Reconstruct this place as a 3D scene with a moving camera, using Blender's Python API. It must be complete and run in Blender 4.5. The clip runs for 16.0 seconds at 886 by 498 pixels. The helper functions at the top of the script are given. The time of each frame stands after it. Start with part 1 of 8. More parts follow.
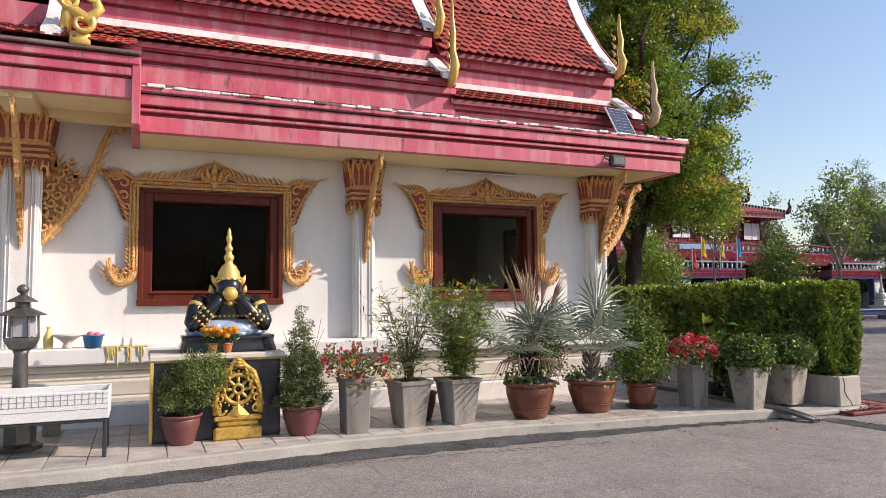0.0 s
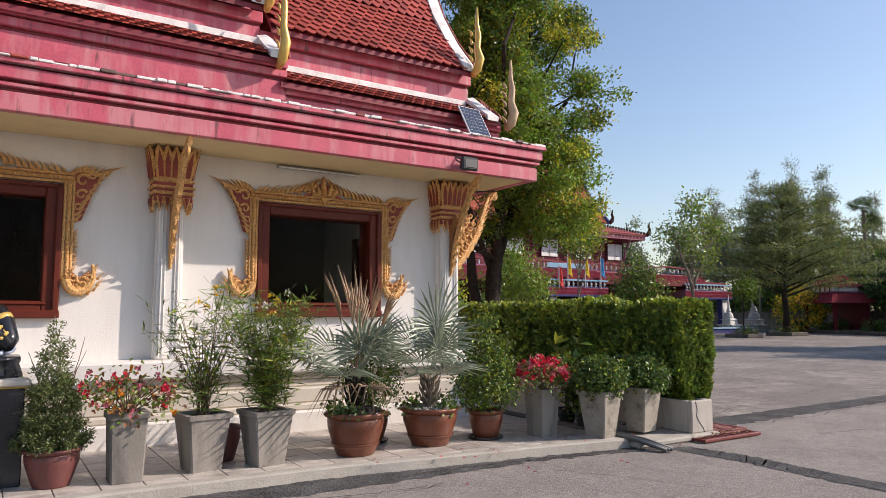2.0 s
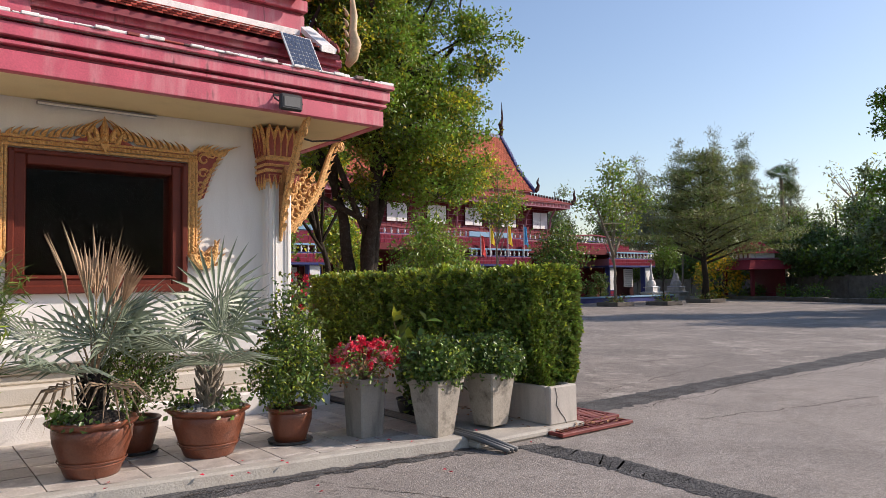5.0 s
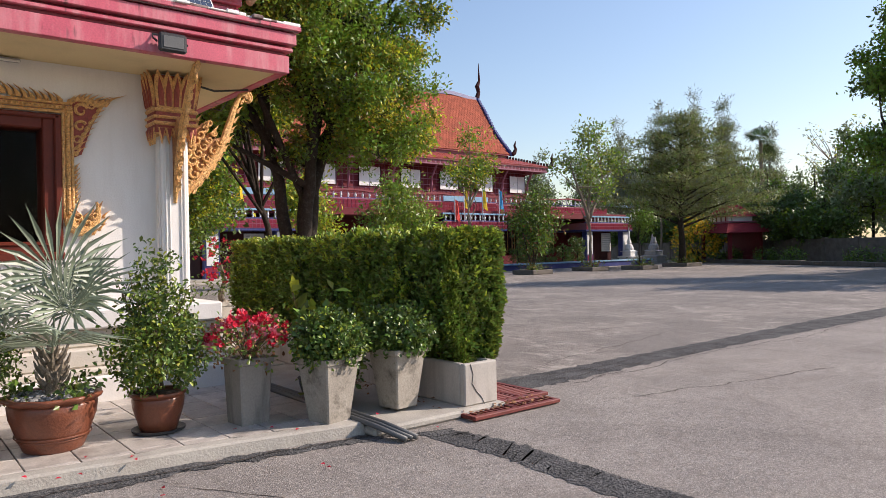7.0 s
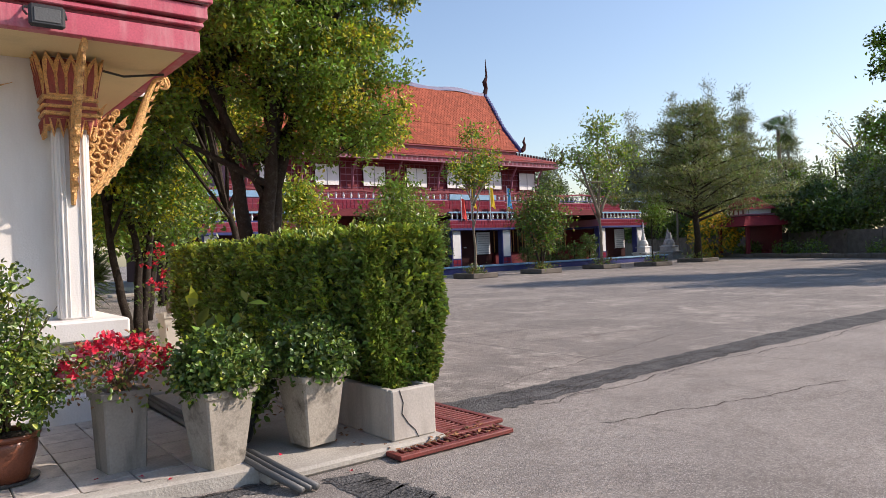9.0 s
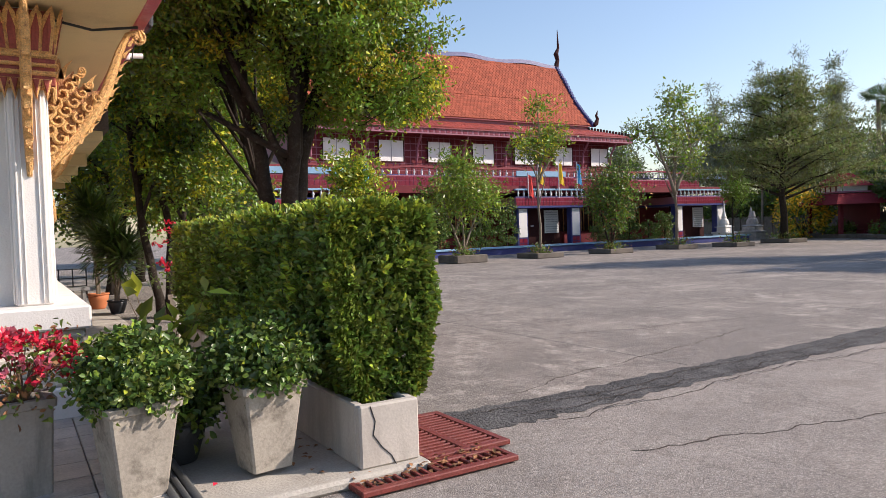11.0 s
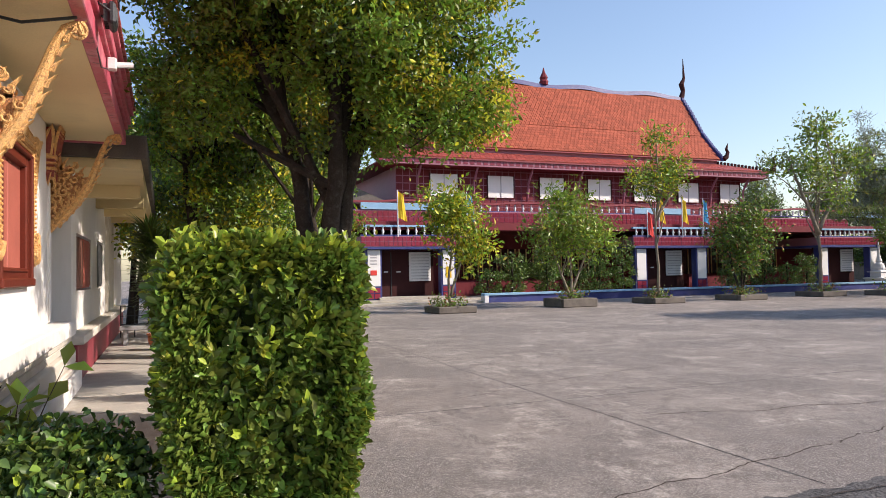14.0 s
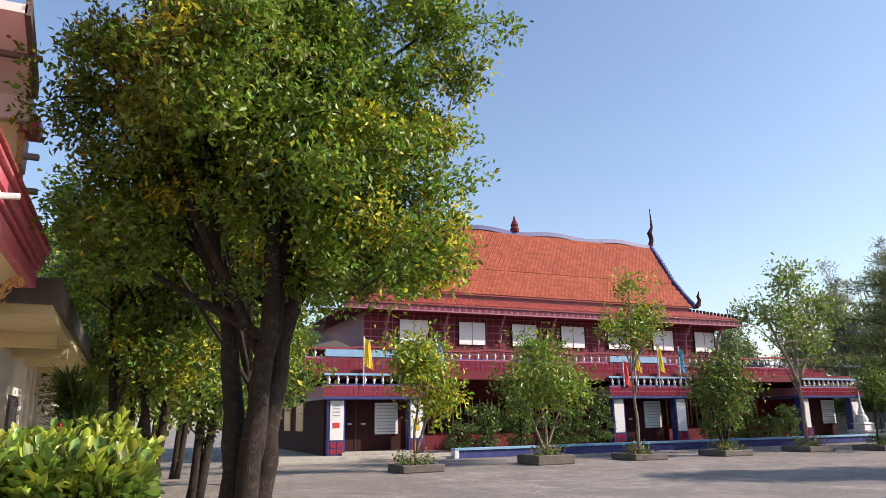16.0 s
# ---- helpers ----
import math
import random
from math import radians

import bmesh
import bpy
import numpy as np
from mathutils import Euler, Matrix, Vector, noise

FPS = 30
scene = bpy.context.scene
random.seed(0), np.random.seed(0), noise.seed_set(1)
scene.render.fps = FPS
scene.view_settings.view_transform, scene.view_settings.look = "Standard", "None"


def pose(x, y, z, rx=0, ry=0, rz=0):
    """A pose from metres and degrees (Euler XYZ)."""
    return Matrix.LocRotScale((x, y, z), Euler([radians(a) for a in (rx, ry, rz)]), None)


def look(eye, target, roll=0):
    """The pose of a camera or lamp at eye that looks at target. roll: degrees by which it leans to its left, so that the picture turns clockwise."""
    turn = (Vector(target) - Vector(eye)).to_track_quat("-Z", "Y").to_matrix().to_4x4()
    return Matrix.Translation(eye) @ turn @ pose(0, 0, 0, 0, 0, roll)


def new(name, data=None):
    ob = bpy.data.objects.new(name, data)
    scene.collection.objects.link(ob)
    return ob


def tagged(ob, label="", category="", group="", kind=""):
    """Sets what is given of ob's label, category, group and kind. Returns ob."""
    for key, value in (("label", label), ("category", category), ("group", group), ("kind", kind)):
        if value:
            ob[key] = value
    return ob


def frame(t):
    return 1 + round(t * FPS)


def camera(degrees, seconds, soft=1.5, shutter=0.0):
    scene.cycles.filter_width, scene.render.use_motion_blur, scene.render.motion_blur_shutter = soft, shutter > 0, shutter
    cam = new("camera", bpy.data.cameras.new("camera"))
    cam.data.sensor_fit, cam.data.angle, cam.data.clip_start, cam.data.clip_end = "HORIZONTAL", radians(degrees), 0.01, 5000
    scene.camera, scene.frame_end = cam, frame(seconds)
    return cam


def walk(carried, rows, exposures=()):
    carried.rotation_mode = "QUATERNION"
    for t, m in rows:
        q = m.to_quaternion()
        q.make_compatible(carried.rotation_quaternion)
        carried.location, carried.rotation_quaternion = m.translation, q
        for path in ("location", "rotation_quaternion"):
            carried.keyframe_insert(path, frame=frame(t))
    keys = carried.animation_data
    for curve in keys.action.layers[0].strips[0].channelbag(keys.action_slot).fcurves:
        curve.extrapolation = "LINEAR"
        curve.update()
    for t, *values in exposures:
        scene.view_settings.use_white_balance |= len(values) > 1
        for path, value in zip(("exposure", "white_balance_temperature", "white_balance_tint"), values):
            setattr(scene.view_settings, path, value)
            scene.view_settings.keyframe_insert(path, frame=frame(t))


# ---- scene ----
cam = camera(64.4, 16.0, soft=0.6)
PATH = [
    (0, (-3.872, -9.438, 1.51), (-3.088, -7.603, 1.647), -0.5),
    (0.5, (-3.645, -9.198, 1.483), (-2.7, -7.439, 1.595), -1.0),
    (1, (-3.383, -9.001, 1.511), (-2.382, -7.273, 1.615), -0.2),
    (1.5, (-3.144, -8.762, 1.51), (-2.129, -7.047, 1.676), 0.6),
    (2, (-2.837, -8.624, 1.5), (-1.751, -6.954, 1.681), 0.1),
    (2.5, (-2.513, -8.476, 1.496), (-1.38, -6.836, 1.667), 0.2),
    (3, (-2.194, -8.355, 1.489), (-0.995, -6.761, 1.649), 0.1),
    (3.5, (-1.821, -8.276, 1.486), (-0.611, -6.691, 1.638), -0.1),
    (3.7, (-1.648, -8.231, 1.466), (-0.443, -6.642, 1.618), -0.4),
    (6, (-0.381, -7.922, 1.521), (0.873, -6.365, 1.574), -0.9),
    (6.5, (-0.069, -7.882, 1.52), (1.196, -6.333, 1.56), -0.9),
    (7, (0.233, -7.829, 1.484), (1.496, -6.278, 1.484), -1.1),
    (7.5, (0.553, -7.734, 1.493), (1.805, -6.174, 1.49), -2.3),
    (8, (0.89, -7.669, 1.501), (2.124, -6.095, 1.501), -2.7),
    (8.5, (1.193, -7.586, 1.48), (2.415, -6.003, 1.478), -2.4),
    (9, (1.484, -7.451, 1.482), (2.705, -5.867, 1.483), -2.3),
    (9.2, (1.634, -7.415, 1.486), (2.843, -5.822, 1.48), -2.6),
    (11.3, (2.818, -6.723, 1.477), (3.851, -5.012, 1.419), -1.7),
    (11.5, (2.966, -6.623, 1.499), (3.994, -4.909, 1.437), -1.6),
    (12, (3.232, -6.414, 1.502), (4.206, -4.668, 1.434), -1.4),
    (12.5, (3.507, -6.218, 1.515), (4.42, -4.441, 1.427), -0.9),
    (13, (3.724, -6.001, 1.519), (4.616, -4.213, 1.441), -0.6),
    (13.5, (3.989, -5.814, 1.521), (4.782, -3.978, 1.505), -1.0),
    (14, (4.23, -5.632, 1.527), (4.966, -3.774, 1.59), -1.0),
    (14.5, (4.408, -5.339, 1.634), (5.139, -3.493, 1.874), -0.8),
    (15, (4.616, -5.124, 1.67), (5.343, -3.292, 2.007), -1.0),
    (15.5, (4.8, -4.972, 1.701), (5.531, -3.149, 2.08), -0.9),
    (16, (4.892, -4.738, 1.735), (5.679, -2.959, 2.203), -0.9),
]
walk(cam, [(t, look(e, g, r)) for t, e, g, r in PATH],
     exposures=[(0, 0.10, 6300, 18), (3.5, -0.03, 6300, 18), (6.5, 0.16, 6300, 18), (9, 0.20, 6300, 18), (12, 0.30, 6300, 18), (14, 0.36, 6300, 18), (16, 0.38, 6300, 18)])

# ---- light ----
SUN_WAY = Vector((-0.66, 0.37, -0.49)).normalized()
world = bpy.data.worlds.new("sky")
scene.world = world
world.use_nodes = True
wn = world.node_tree
sky = wn.nodes.new("ShaderNodeTexSky")
sky.sky_type, sky.sun_disc = 'NISHITA', False
sky.sun_elevation = math.asin(-SUN_WAY.z)
sky.sun_rotation = math.atan2(-SUN_WAY.x, -SUN_WAY.y)
sky.air_density, sky.dust_density, sky.ozone_density = 1.25, 0.9, 1.6
wn.links.new(sky.outputs[0], wn.nodes["Background"].inputs[0])
wn.nodes["Background"].inputs[1].default_value = 0.15
sun_data = bpy.data.lights.new("sun", 'SUN')
sun_data.energy, sun_data.angle, sun_data.color = 5.0, radians(0.6), (1.0, 0.88, 0.72)
sun = new("sun", sun_data)
sun.matrix_world = look((0, 0, 40), Vector((0, 0, 40)) + SUN_WAY)


# ---- materials ----
def mat(name, col, rough=0.7, metal=0.0, var=0.12, scale=3.0, fine=60.0, bump=0.15, stain=None, stain_amt=0.0, rnd=0.0,
        island=0.0, trans=0.0, spec=0.5, hue=0.0, streak=False, sscale=2.2, drip=0.0):
    """A painted or natural surface with coarse and fine variation, optional stains and per-piece variation."""
    m = bpy.data.materials.new(name)
    m.use_nodes = True
    nt = m.node_tree
    N, L = nt.nodes, nt.links
    b = N["Principled BSDF"]
    b.inputs["Roughness"].default_value = rough
    b.inputs["Metallic"].default_value = metal
    b.inputs["Specular IOR Level"].default_value = spec
    tc = N.new("ShaderNodeTexCoord")
    geo = N.new("ShaderNodeNewGeometry")
    n1 = N.new("ShaderNodeTexNoise")
    n1.inputs["Scale"].default_value, n1.inputs["Detail"].default_value = scale, 6
    n2 = N.new("ShaderNodeTexNoise")
    n2.inputs["Scale"].default_value, n2.inputs["Detail"].default_value = fine, 3
    L.new(geo.outputs["Position"], n1.inputs["Vector"])
    L.new(geo.outputs["Position"], n2.inputs["Vector"])
    add = N.new("ShaderNodeMath")
    add.operation = 'ADD'
    L.new(n1.outputs[0], add.inputs[0])
    L.new(n2.outputs[0], add.inputs[1])
    val = N.new("ShaderNodeMapRange")
    val.inputs[1].default_value, val.inputs[2].default_value = 0.6, 1.4
    val.inputs[3].default_value, val.inputs[4].default_value = 1 - var, 1 + var
    L.new(add.outputs[0], val.inputs[0])
    out = val.outputs[0]
    if rnd or island:
        src = N.new("ShaderNodeObjectInfo").outputs["Random"] if rnd else geo.outputs["Random Per Island"]
        mr = N.new("ShaderNodeMapRange")
        k = rnd or island
        mr.inputs[3].default_value, mr.inputs[4].default_value = 1 - k, 1 + k
        L.new(src, mr.inputs[0])
        mu = N.new("ShaderNodeMath")
        mu.operation = 'MULTIPLY'
        L.new(out, mu.inputs[0])
        L.new(mr.outputs[0], mu.inputs[1])
        out = mu.outputs[0]
    hsv = N.new("ShaderNodeHueSaturation")
    hsv.inputs["Color"].default_value = (*col, 1)
    L.new(out, hsv.inputs["Value"])
    if hue:
        hr = N.new("ShaderNodeMapRange")
        hr.inputs[3].default_value, hr.inputs[4].default_value = 0.5 - hue, 0.5 + hue
        L.new(geo.outputs["Random Per Island"], hr.inputs[0])
        L.new(hr.outputs[0], hsv.inputs["Hue"])
    colour = hsv.outputs[0]
    if stain:
        n3 = N.new("ShaderNodeTexNoise")
        n3.inputs["Scale"].default_value, n3.inputs["Detail"].default_value = (sscale if not streak else 1.0), 8
        n3.inputs["Roughness"].default_value = 0.65
        if streak:
            mp = N.new("ShaderNodeMapping")
            mp.inputs["Scale"].default_value = (4.5, 4.5, 0.8)
            L.new(geo.outputs["Position"], mp.inputs[0])
            L.new(mp.outputs[0], n3.inputs["Vector"])
        else:
            L.new(geo.outputs["Position"], n3.inputs["Vector"])
        ramp = N.new("ShaderNodeMapRange")
        ramp.inputs[1].default_value, ramp.inputs[2].default_value = (0.47, 0.62) if streak else (0.52, 0.74)
        ramp.inputs[4].default_value = stain_amt
        L.new(n3.outputs[0], ramp.inputs[0])
        mx = N.new("ShaderNodeMixRGB")
        L.new(ramp.outputs[0], mx.inputs[0])
        L.new(colour, mx.inputs[1])
        mx.inputs[2].default_value = (*stain, 1)
        colour = mx.outputs[0]
    if drip:
        n4 = N.new("ShaderNodeTexNoise")
        n4.inputs["Scale"].default_value, n4.inputs["Detail"].default_value = 1.0, 5
        mp4 = N.new("ShaderNodeMapping")
        mp4.inputs["Scale"].default_value, mp4.inputs["Location"].default_value = (13, 13, 2.2), (4, 1, 7)
        L.new(geo.outputs["Position"], mp4.inputs[0])
        L.new(mp4.outputs[0], n4.inputs["Vector"])
        r4 = N.new("ShaderNodeMapRange")
        r4.inputs[1].default_value, r4.inputs[2].default_value, r4.inputs[4].default_value = 0.62, 0.72, drip
        L.new(n4.outputs[0], r4.inputs[0])
        m4 = N.new("ShaderNodeMixRGB")
        L.new(r4.outputs[0], m4.inputs[0])
        L.new(colour, m4.inputs[1])
        m4.inputs[2].default_value = (0.07, 0.04, 0.04, 1)
        colour = m4.outputs[0]
    L.new(colour, b.inputs["Base Color"])
    bp = N.new("ShaderNodeBump")
    bp.inputs["Strength"].default_value, bp.inputs["Distance"].default_value = bump, 0.02
    L.new(add.outputs[0], bp.inputs["Height"])
    L.new(bp.outputs[0], b.inputs["Normal"])
    if trans:
        t = N.new("ShaderNodeBsdfTranslucent")
        L.new(colour, t.inputs[0])
        ms = N.new("ShaderNodeMixShader")
        ms.inputs[0].default_value = trans
        L.new(b.outputs[0], ms.inputs[1])
        L.new(t.outputs[0], ms.inputs[2])
        L.new(ms.outputs[0], N["Material Output"].inputs[0])
    return m


WHITE = mat("white_plaster", (0.76, 0.73, 0.69), 0.75, var=0.05, scale=1.2, stain=(0.58, 0.53, 0.47), stain_amt=0.22, streak=True)
CREAM = mat("cream_soffit", (0.74, 0.60, 0.33), 0.75, var=0.08, scale=1.0, stain=(0.45, 0.36, 0.2), stain_amt=0.3)
DADO = mat("cream_plinth", (0.60, 0.55, 0.47), 0.75, var=0.06, scale=1.5, stain=(0.40, 0.34, 0.24), stain_amt=0.4)
PINK = mat("faded_rose_paint", (0.52, 0.092, 0.135), 0.45, bump=0.03, var=0.25, scale=3.5, stain=(0.60, 0.30, 0.31), stain_amt=0.55, streak=True, drip=0.8)
MAROON = mat("maroon_paint", (0.22, 0.028, 0.04), 0.55, var=0.25, scale=5, stain=(0.05, 0.03, 0.03), stain_amt=0.5)
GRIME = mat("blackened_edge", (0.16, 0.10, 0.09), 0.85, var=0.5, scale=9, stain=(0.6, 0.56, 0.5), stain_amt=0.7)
LICHEN = mat("lichen_white_mortar", (0.80, 0.78, 0.75), 0.85, var=0.2, scale=6, stain=(0.30, 0.25, 0.24), stain_amt=0.6, sscale=5)
ROOFTILE = mat("red_roof_tile", (0.34, 0.066, 0.048), 0.45, var=0.2, scale=2, rnd=0.0, island=0.28, bump=0.1, stain=(0.12, 0.05, 0.04), stain_amt=0.4)
ROOFPIECE = mat("red_roof_tile_piece", (0.34, 0.066, 0.048), 0.45, var=0.2, scale=2, rnd=0.28, bump=0.1, stain=(0.12, 0.05, 0.04), stain_amt=0.4)
ORANGETILE = mat("orange_roof_tile", (0.31, 0.080, 0.044), 0.8, spec=0.2, var=0.15, scale=1.5, island=0.2, bump=0.1, stain=(0.28, 0.08, 0.04), stain_amt=0.4)
GOLD = mat("gold_carving", (0.74, 0.42, 0.15), 0.38, metal=0.15, var=0.4, scale=30, fine=110, bump=0.8, stain=(0.20, 0.04, 0.025), stain_amt=0.9, sscale=34)
GOLDGROUND = mat("dull_gilt_recess", (0.46, 0.21, 0.075), 0.6, var=0.45, scale=24, fine=90, bump=0.8, stain=(0.12, 0.03, 0.02), stain_amt=0.8, sscale=20)
OLDGILT = mat("worn_ochre_gilding", (0.50, 0.31, 0.06), 0.38, metal=0.3, var=0.3, scale=16, bump=0.3, stain=(0.09, 0.05, 0.015), stain_amt=0.75, sscale=14)
PALEGILT = mat("weathered_pale_gilding", (0.55, 0.40, 0.24), 0.6, var=0.3, scale=12, stain=(0.3, 0.2, 0.12), stain_amt=0.5)
GOLDBRIGHT = mat("bright_gold_paint", (0.74, 0.50, 0.13), 0.3, metal=0.3, var=0.12, scale=14, bump=0.15)
REDCARVE = mat("red_carving_ground", (0.26, 0.045, 0.03), 0.6, var=0.3, scale=20, bump=0.4)
WOOD = mat("red_brown_window_wood", (0.115, 0.020, 0.010), 0.5, spec=0.25, var=0.25, scale=4, bump=0.12)
# faint murals, with the unlit room's shade put into the near-black colour
MURALSHADE = mat("mural_wall_room_shade", (0.035, 0.016, 0.016), 0.8, var=0.6, scale=3, stain=(0.09, 0.05, 0.04), stain_amt=0.5)
CONCRETE = mat("grey_planter_concrete", (0.27, 0.245, 0.215), 0.85, var=0.16, scale=4, stain=(0.09, 0.085, 0.075), stain_amt=0.7, rnd=0.12, bump=0.1, streak=True)
MOSSY = mat("stained_planter_concrete", (0.33, 0.295, 0.245), 0.9, var=0.25, scale=5, stain=(0.04, 0.030, 0.020), stain_amt=0.95, rnd=0.1, bump=0.15, sscale=5.5)
PALEBOX = mat("pale_planter_concrete", (0.46, 0.42, 0.37), 0.85, var=0.15, scale=4, stain=(0.33, 0.29, 0.25), stain_amt=0.6, bump=0.08, streak=True)
TERRA = mat("glazed_terracotta", (0.18, 0.058, 0.029), 0.34, var=0.25, scale=6, stain=(0.12, 0.045, 0.03), stain_amt=0.5, rnd=0.15)
CLAYPOT = mat("reddish_plastic_pot", (0.15, 0.05, 0.045), 0.45, var=0.12, scale=6, rnd=0.2)
SOIL = mat("dark_soil", (0.045, 0.032, 0.024), 0.95, var=0.5, scale=25, bump=0.8)
GRAVEL = mat("grey_pebbles", (0.30, 0.29, 0.28), 0.85, island=0.4, var=0.2)
BARK = mat("dark_bark", (0.036, 0.028, 0.022), 0.95, var=0.45, scale=9, fine=70, bump=0.9, stain=(0.11, 0.098, 0.085), stain_amt=0.6, sscale=14, spec=0.2)
PALEBARK = mat("pale_bark", (0.22, 0.18, 0.13), 0.85, var=0.35, scale=9, bump=0.6)
LEAF = mat("tree_leaf", (0.175, 0.265, 0.028), 0.45, var=0.25, scale=0.5, fine=4, island=0.45, hue=0.035, trans=0.44, bump=0.0)
LEAFYEL = mat("yellowing_leaf", (0.52, 0.47, 0.03), 0.45, var=0.25, scale=0.5, fine=4, island=0.4, hue=0.03, trans=0.35, bump=0.0)
HEDGELEAF = mat("hedge_leaf", (0.165, 0.235, 0.038), 0.36, var=0.3, scale=1.5, fine=8, island=0.45, hue=0.03, trans=0.28, bump=0.0)
HEDGEYOUNG = mat("young_hedge_leaf", (0.40, 0.46, 0.05), 0.36, var=0.25, scale=1.5, fine=8, island=0.35, hue=0.03, trans=0.35, bump=0.0)
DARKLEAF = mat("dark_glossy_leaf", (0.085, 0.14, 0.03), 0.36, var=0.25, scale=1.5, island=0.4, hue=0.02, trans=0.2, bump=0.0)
JUNIPER = mat("juniper_leaf", (0.13, 0.155, 0.045), 0.6, var=0.3, scale=5, island=0.4, hue=0.03, trans=0.15, bump=0.0)
SILVERPALM = mat("silvery_palm_leaf", (0.235, 0.28, 0.195), 0.42, var=0.2, scale=5, island=0.25, trans=0.2, bump=0.0)
DRYPALM = mat("dry_palm_leaf", (0.34, 0.23, 0.14), 0.7, var=0.3, scale=5, island=0.3, trans=0.15, bump=0.0)
CASUARINA = mat("grey_green_needle", (0.24, 0.27, 0.19), 0.6, var=0.25, scale=0.3, fine=3, island=0.4, hue=0.02, trans=0.25, bump=0.0)
FARLEAF = mat("far_tree_leaf", (0.22, 0.27, 0.13), 0.6, var=0.25, scale=0.3, fine=3, island=0.4, hue=0.02, trans=0.25, bump=0.0)
FEATHER = mat("feathery_leaf", (0.24, 0.255, 0.085), 0.55, var=0.25, scale=0.3, fine=3, island=0.4, hue=0.03, trans=0.28, bump=0.0)
REDPETAL = mat("red_petal", (0.62, 0.018, 0.05), 0.5, island=0.3, var=0.1, trans=0.25, bump=0.0)
ORANGEPETAL = mat("orange_petal", (0.85, 0.32, 0.01), 0.5, island=0.3, var=0.1, trans=0.2, bump=0.0)
PINKPETAL = mat("pink_petal", (0.62, 0.16, 0.22), 0.5, island=0.4, var=0.1, trans=0.25, bump=0.0)
WHITEPETAL = mat("white_petal", (0.75, 0.72, 0.66), 0.5, island=0.1, var=0.05, trans=0.2, bump=0.0)
YELPETAL = mat("yellow_petal", (0.80, 0.50, 0.02), 0.5, island=0.2, var=0.1, trans=0.25, bump=0.0)
TWIG = mat("brown_twig", (0.13, 0.085, 0.05), 0.8, var=0.2)
# the tile stain paints dappled shadow together with soot blotches
MARBLE = mat("pale_marble_tile_soot_dapple", (0.45, 0.405, 0.36), 0.42, var=0.3, scale=7, stain=(0.14, 0.115, 0.095), stain_amt=0.85, rnd=0.14, bump=0.06, sscale=3.4)
GROUT = mat("tile_grout", (0.30, 0.27, 0.23), 0.9)
KERB = mat("cement_kerb", (0.40, 0.37, 0.32), 0.9, var=0.2, scale=4, stain=(0.24, 0.2, 0.16), stain_amt=0.5, bump=0.3)
ASPHALT = mat("dark_asphalt_patch", (0.075, 0.073, 0.072), 0.9, var=0.95, scale=3, fine=48, bump=1.0, spec=0.3, stain=(0.20, 0.19, 0.18), stain_amt=0.7, sscale=38)
RUST = mat("red_oxide_steel", (0.17, 0.03, 0.022), 0.6, var=0.3, scale=7, stain=(0.12, 0.045, 0.03), stain_amt=0.5, bump=0.3)
PIPE = mat("grey_pipe", (0.09, 0.092, 0.092), 0.5)
DRYLEAF = mat("fallen_leaf", (0.26, 0.12, 0.05), 0.8, island=0.5, var=0.2)
BLACKSTONE = mat("dark_polished_granite", (0.028, 0.032, 0.040), 0.16, var=0.5, scale=2.2, stain=(0.12, 0.13, 0.15), stain_amt=0.55, bump=0.02)
BLACKSKIN = mat("black_statue_lacquer", (0.016, 0.018, 0.024), 0.22, var=0.2, scale=8, bump=0.05)
BLUECLOTH = mat("blue_white_painted_cloud", (0.36, 0.44, 0.58), 0.35, var=0.4, scale=9, stain=(0.03, 0.045, 0.085), stain_amt=0.85, bump=0.2)
STEEL = mat("tarnished_metal", (0.15, 0.145, 0.14), 0.5, metal=0.7, var=0.35, scale=9, stain=(0.05, 0.05, 0.05), stain_amt=0.6, bump=0.2)
BLACKIRON = mat("black_painted_steel", (0.03, 0.032, 0.034), 0.5)
WHITEPAINT = mat("white_painted_metal", (0.72, 0.71, 0.69), 0.5, var=0.08, stain=(0.4, 0.37, 0.34), stain_amt=0.4)
BLUEPLASTIC = mat("blue_plastic", (0.03, 0.22, 0.55), 0.35, var=0.05)
YELLOW = mat("yellow_cloth", (0.80, 0.56, 0.02), 0.7, var=0.08, trans=0.3)
SKYBLUE = mat("light_blue_cloth", (0.05, 0.32, 0.62), 0.7, var=0.08, trans=0.3)
SOLAR = mat("solar_cell", (0.045, 0.06, 0.10), 0.12, var=0.15, scale=8, bump=0.0)
REDTILE = mat("red_glazed_wall_tile", (0.22, 0.018, 0.042), 0.3, var=0.15, scale=3, rnd=0.12, island=0.15)
HALLRED = mat("dark_red_hall_wall", (0.16, 0.02, 0.028), 0.7, spec=0.3, var=0.2, scale=2)
HALLDARK = mat("dark_brown_panel", (0.05, 0.018, 0.018), 0.85, var=0.2, spec=0.15)
PINKTILE = mat("dusty_pink_grout", (0.33, 0.13, 0.18), 0.6, var=0.1)
NAVY = mat("navy_blue_paint", (0.035, 0.045, 0.19), 0.45, var=0.2, scale=3, stain=(0.12, 0.13, 0.2), stain_amt=0.4)
SKYPAINT = mat("pale_blue_paint", (0.22, 0.40, 0.58), 0.6, var=0.15)
BALUSTER = mat("white_baluster", (0.70, 0.70, 0.72), 0.6, var=0.1)
SHUTTER = mat("white_shutter", (0.80, 0.79, 0.76), 0.6, var=0.04)
SIGNWHITE = mat("white_board", (0.74, 0.74, 0.73), 0.5, var=0.05)
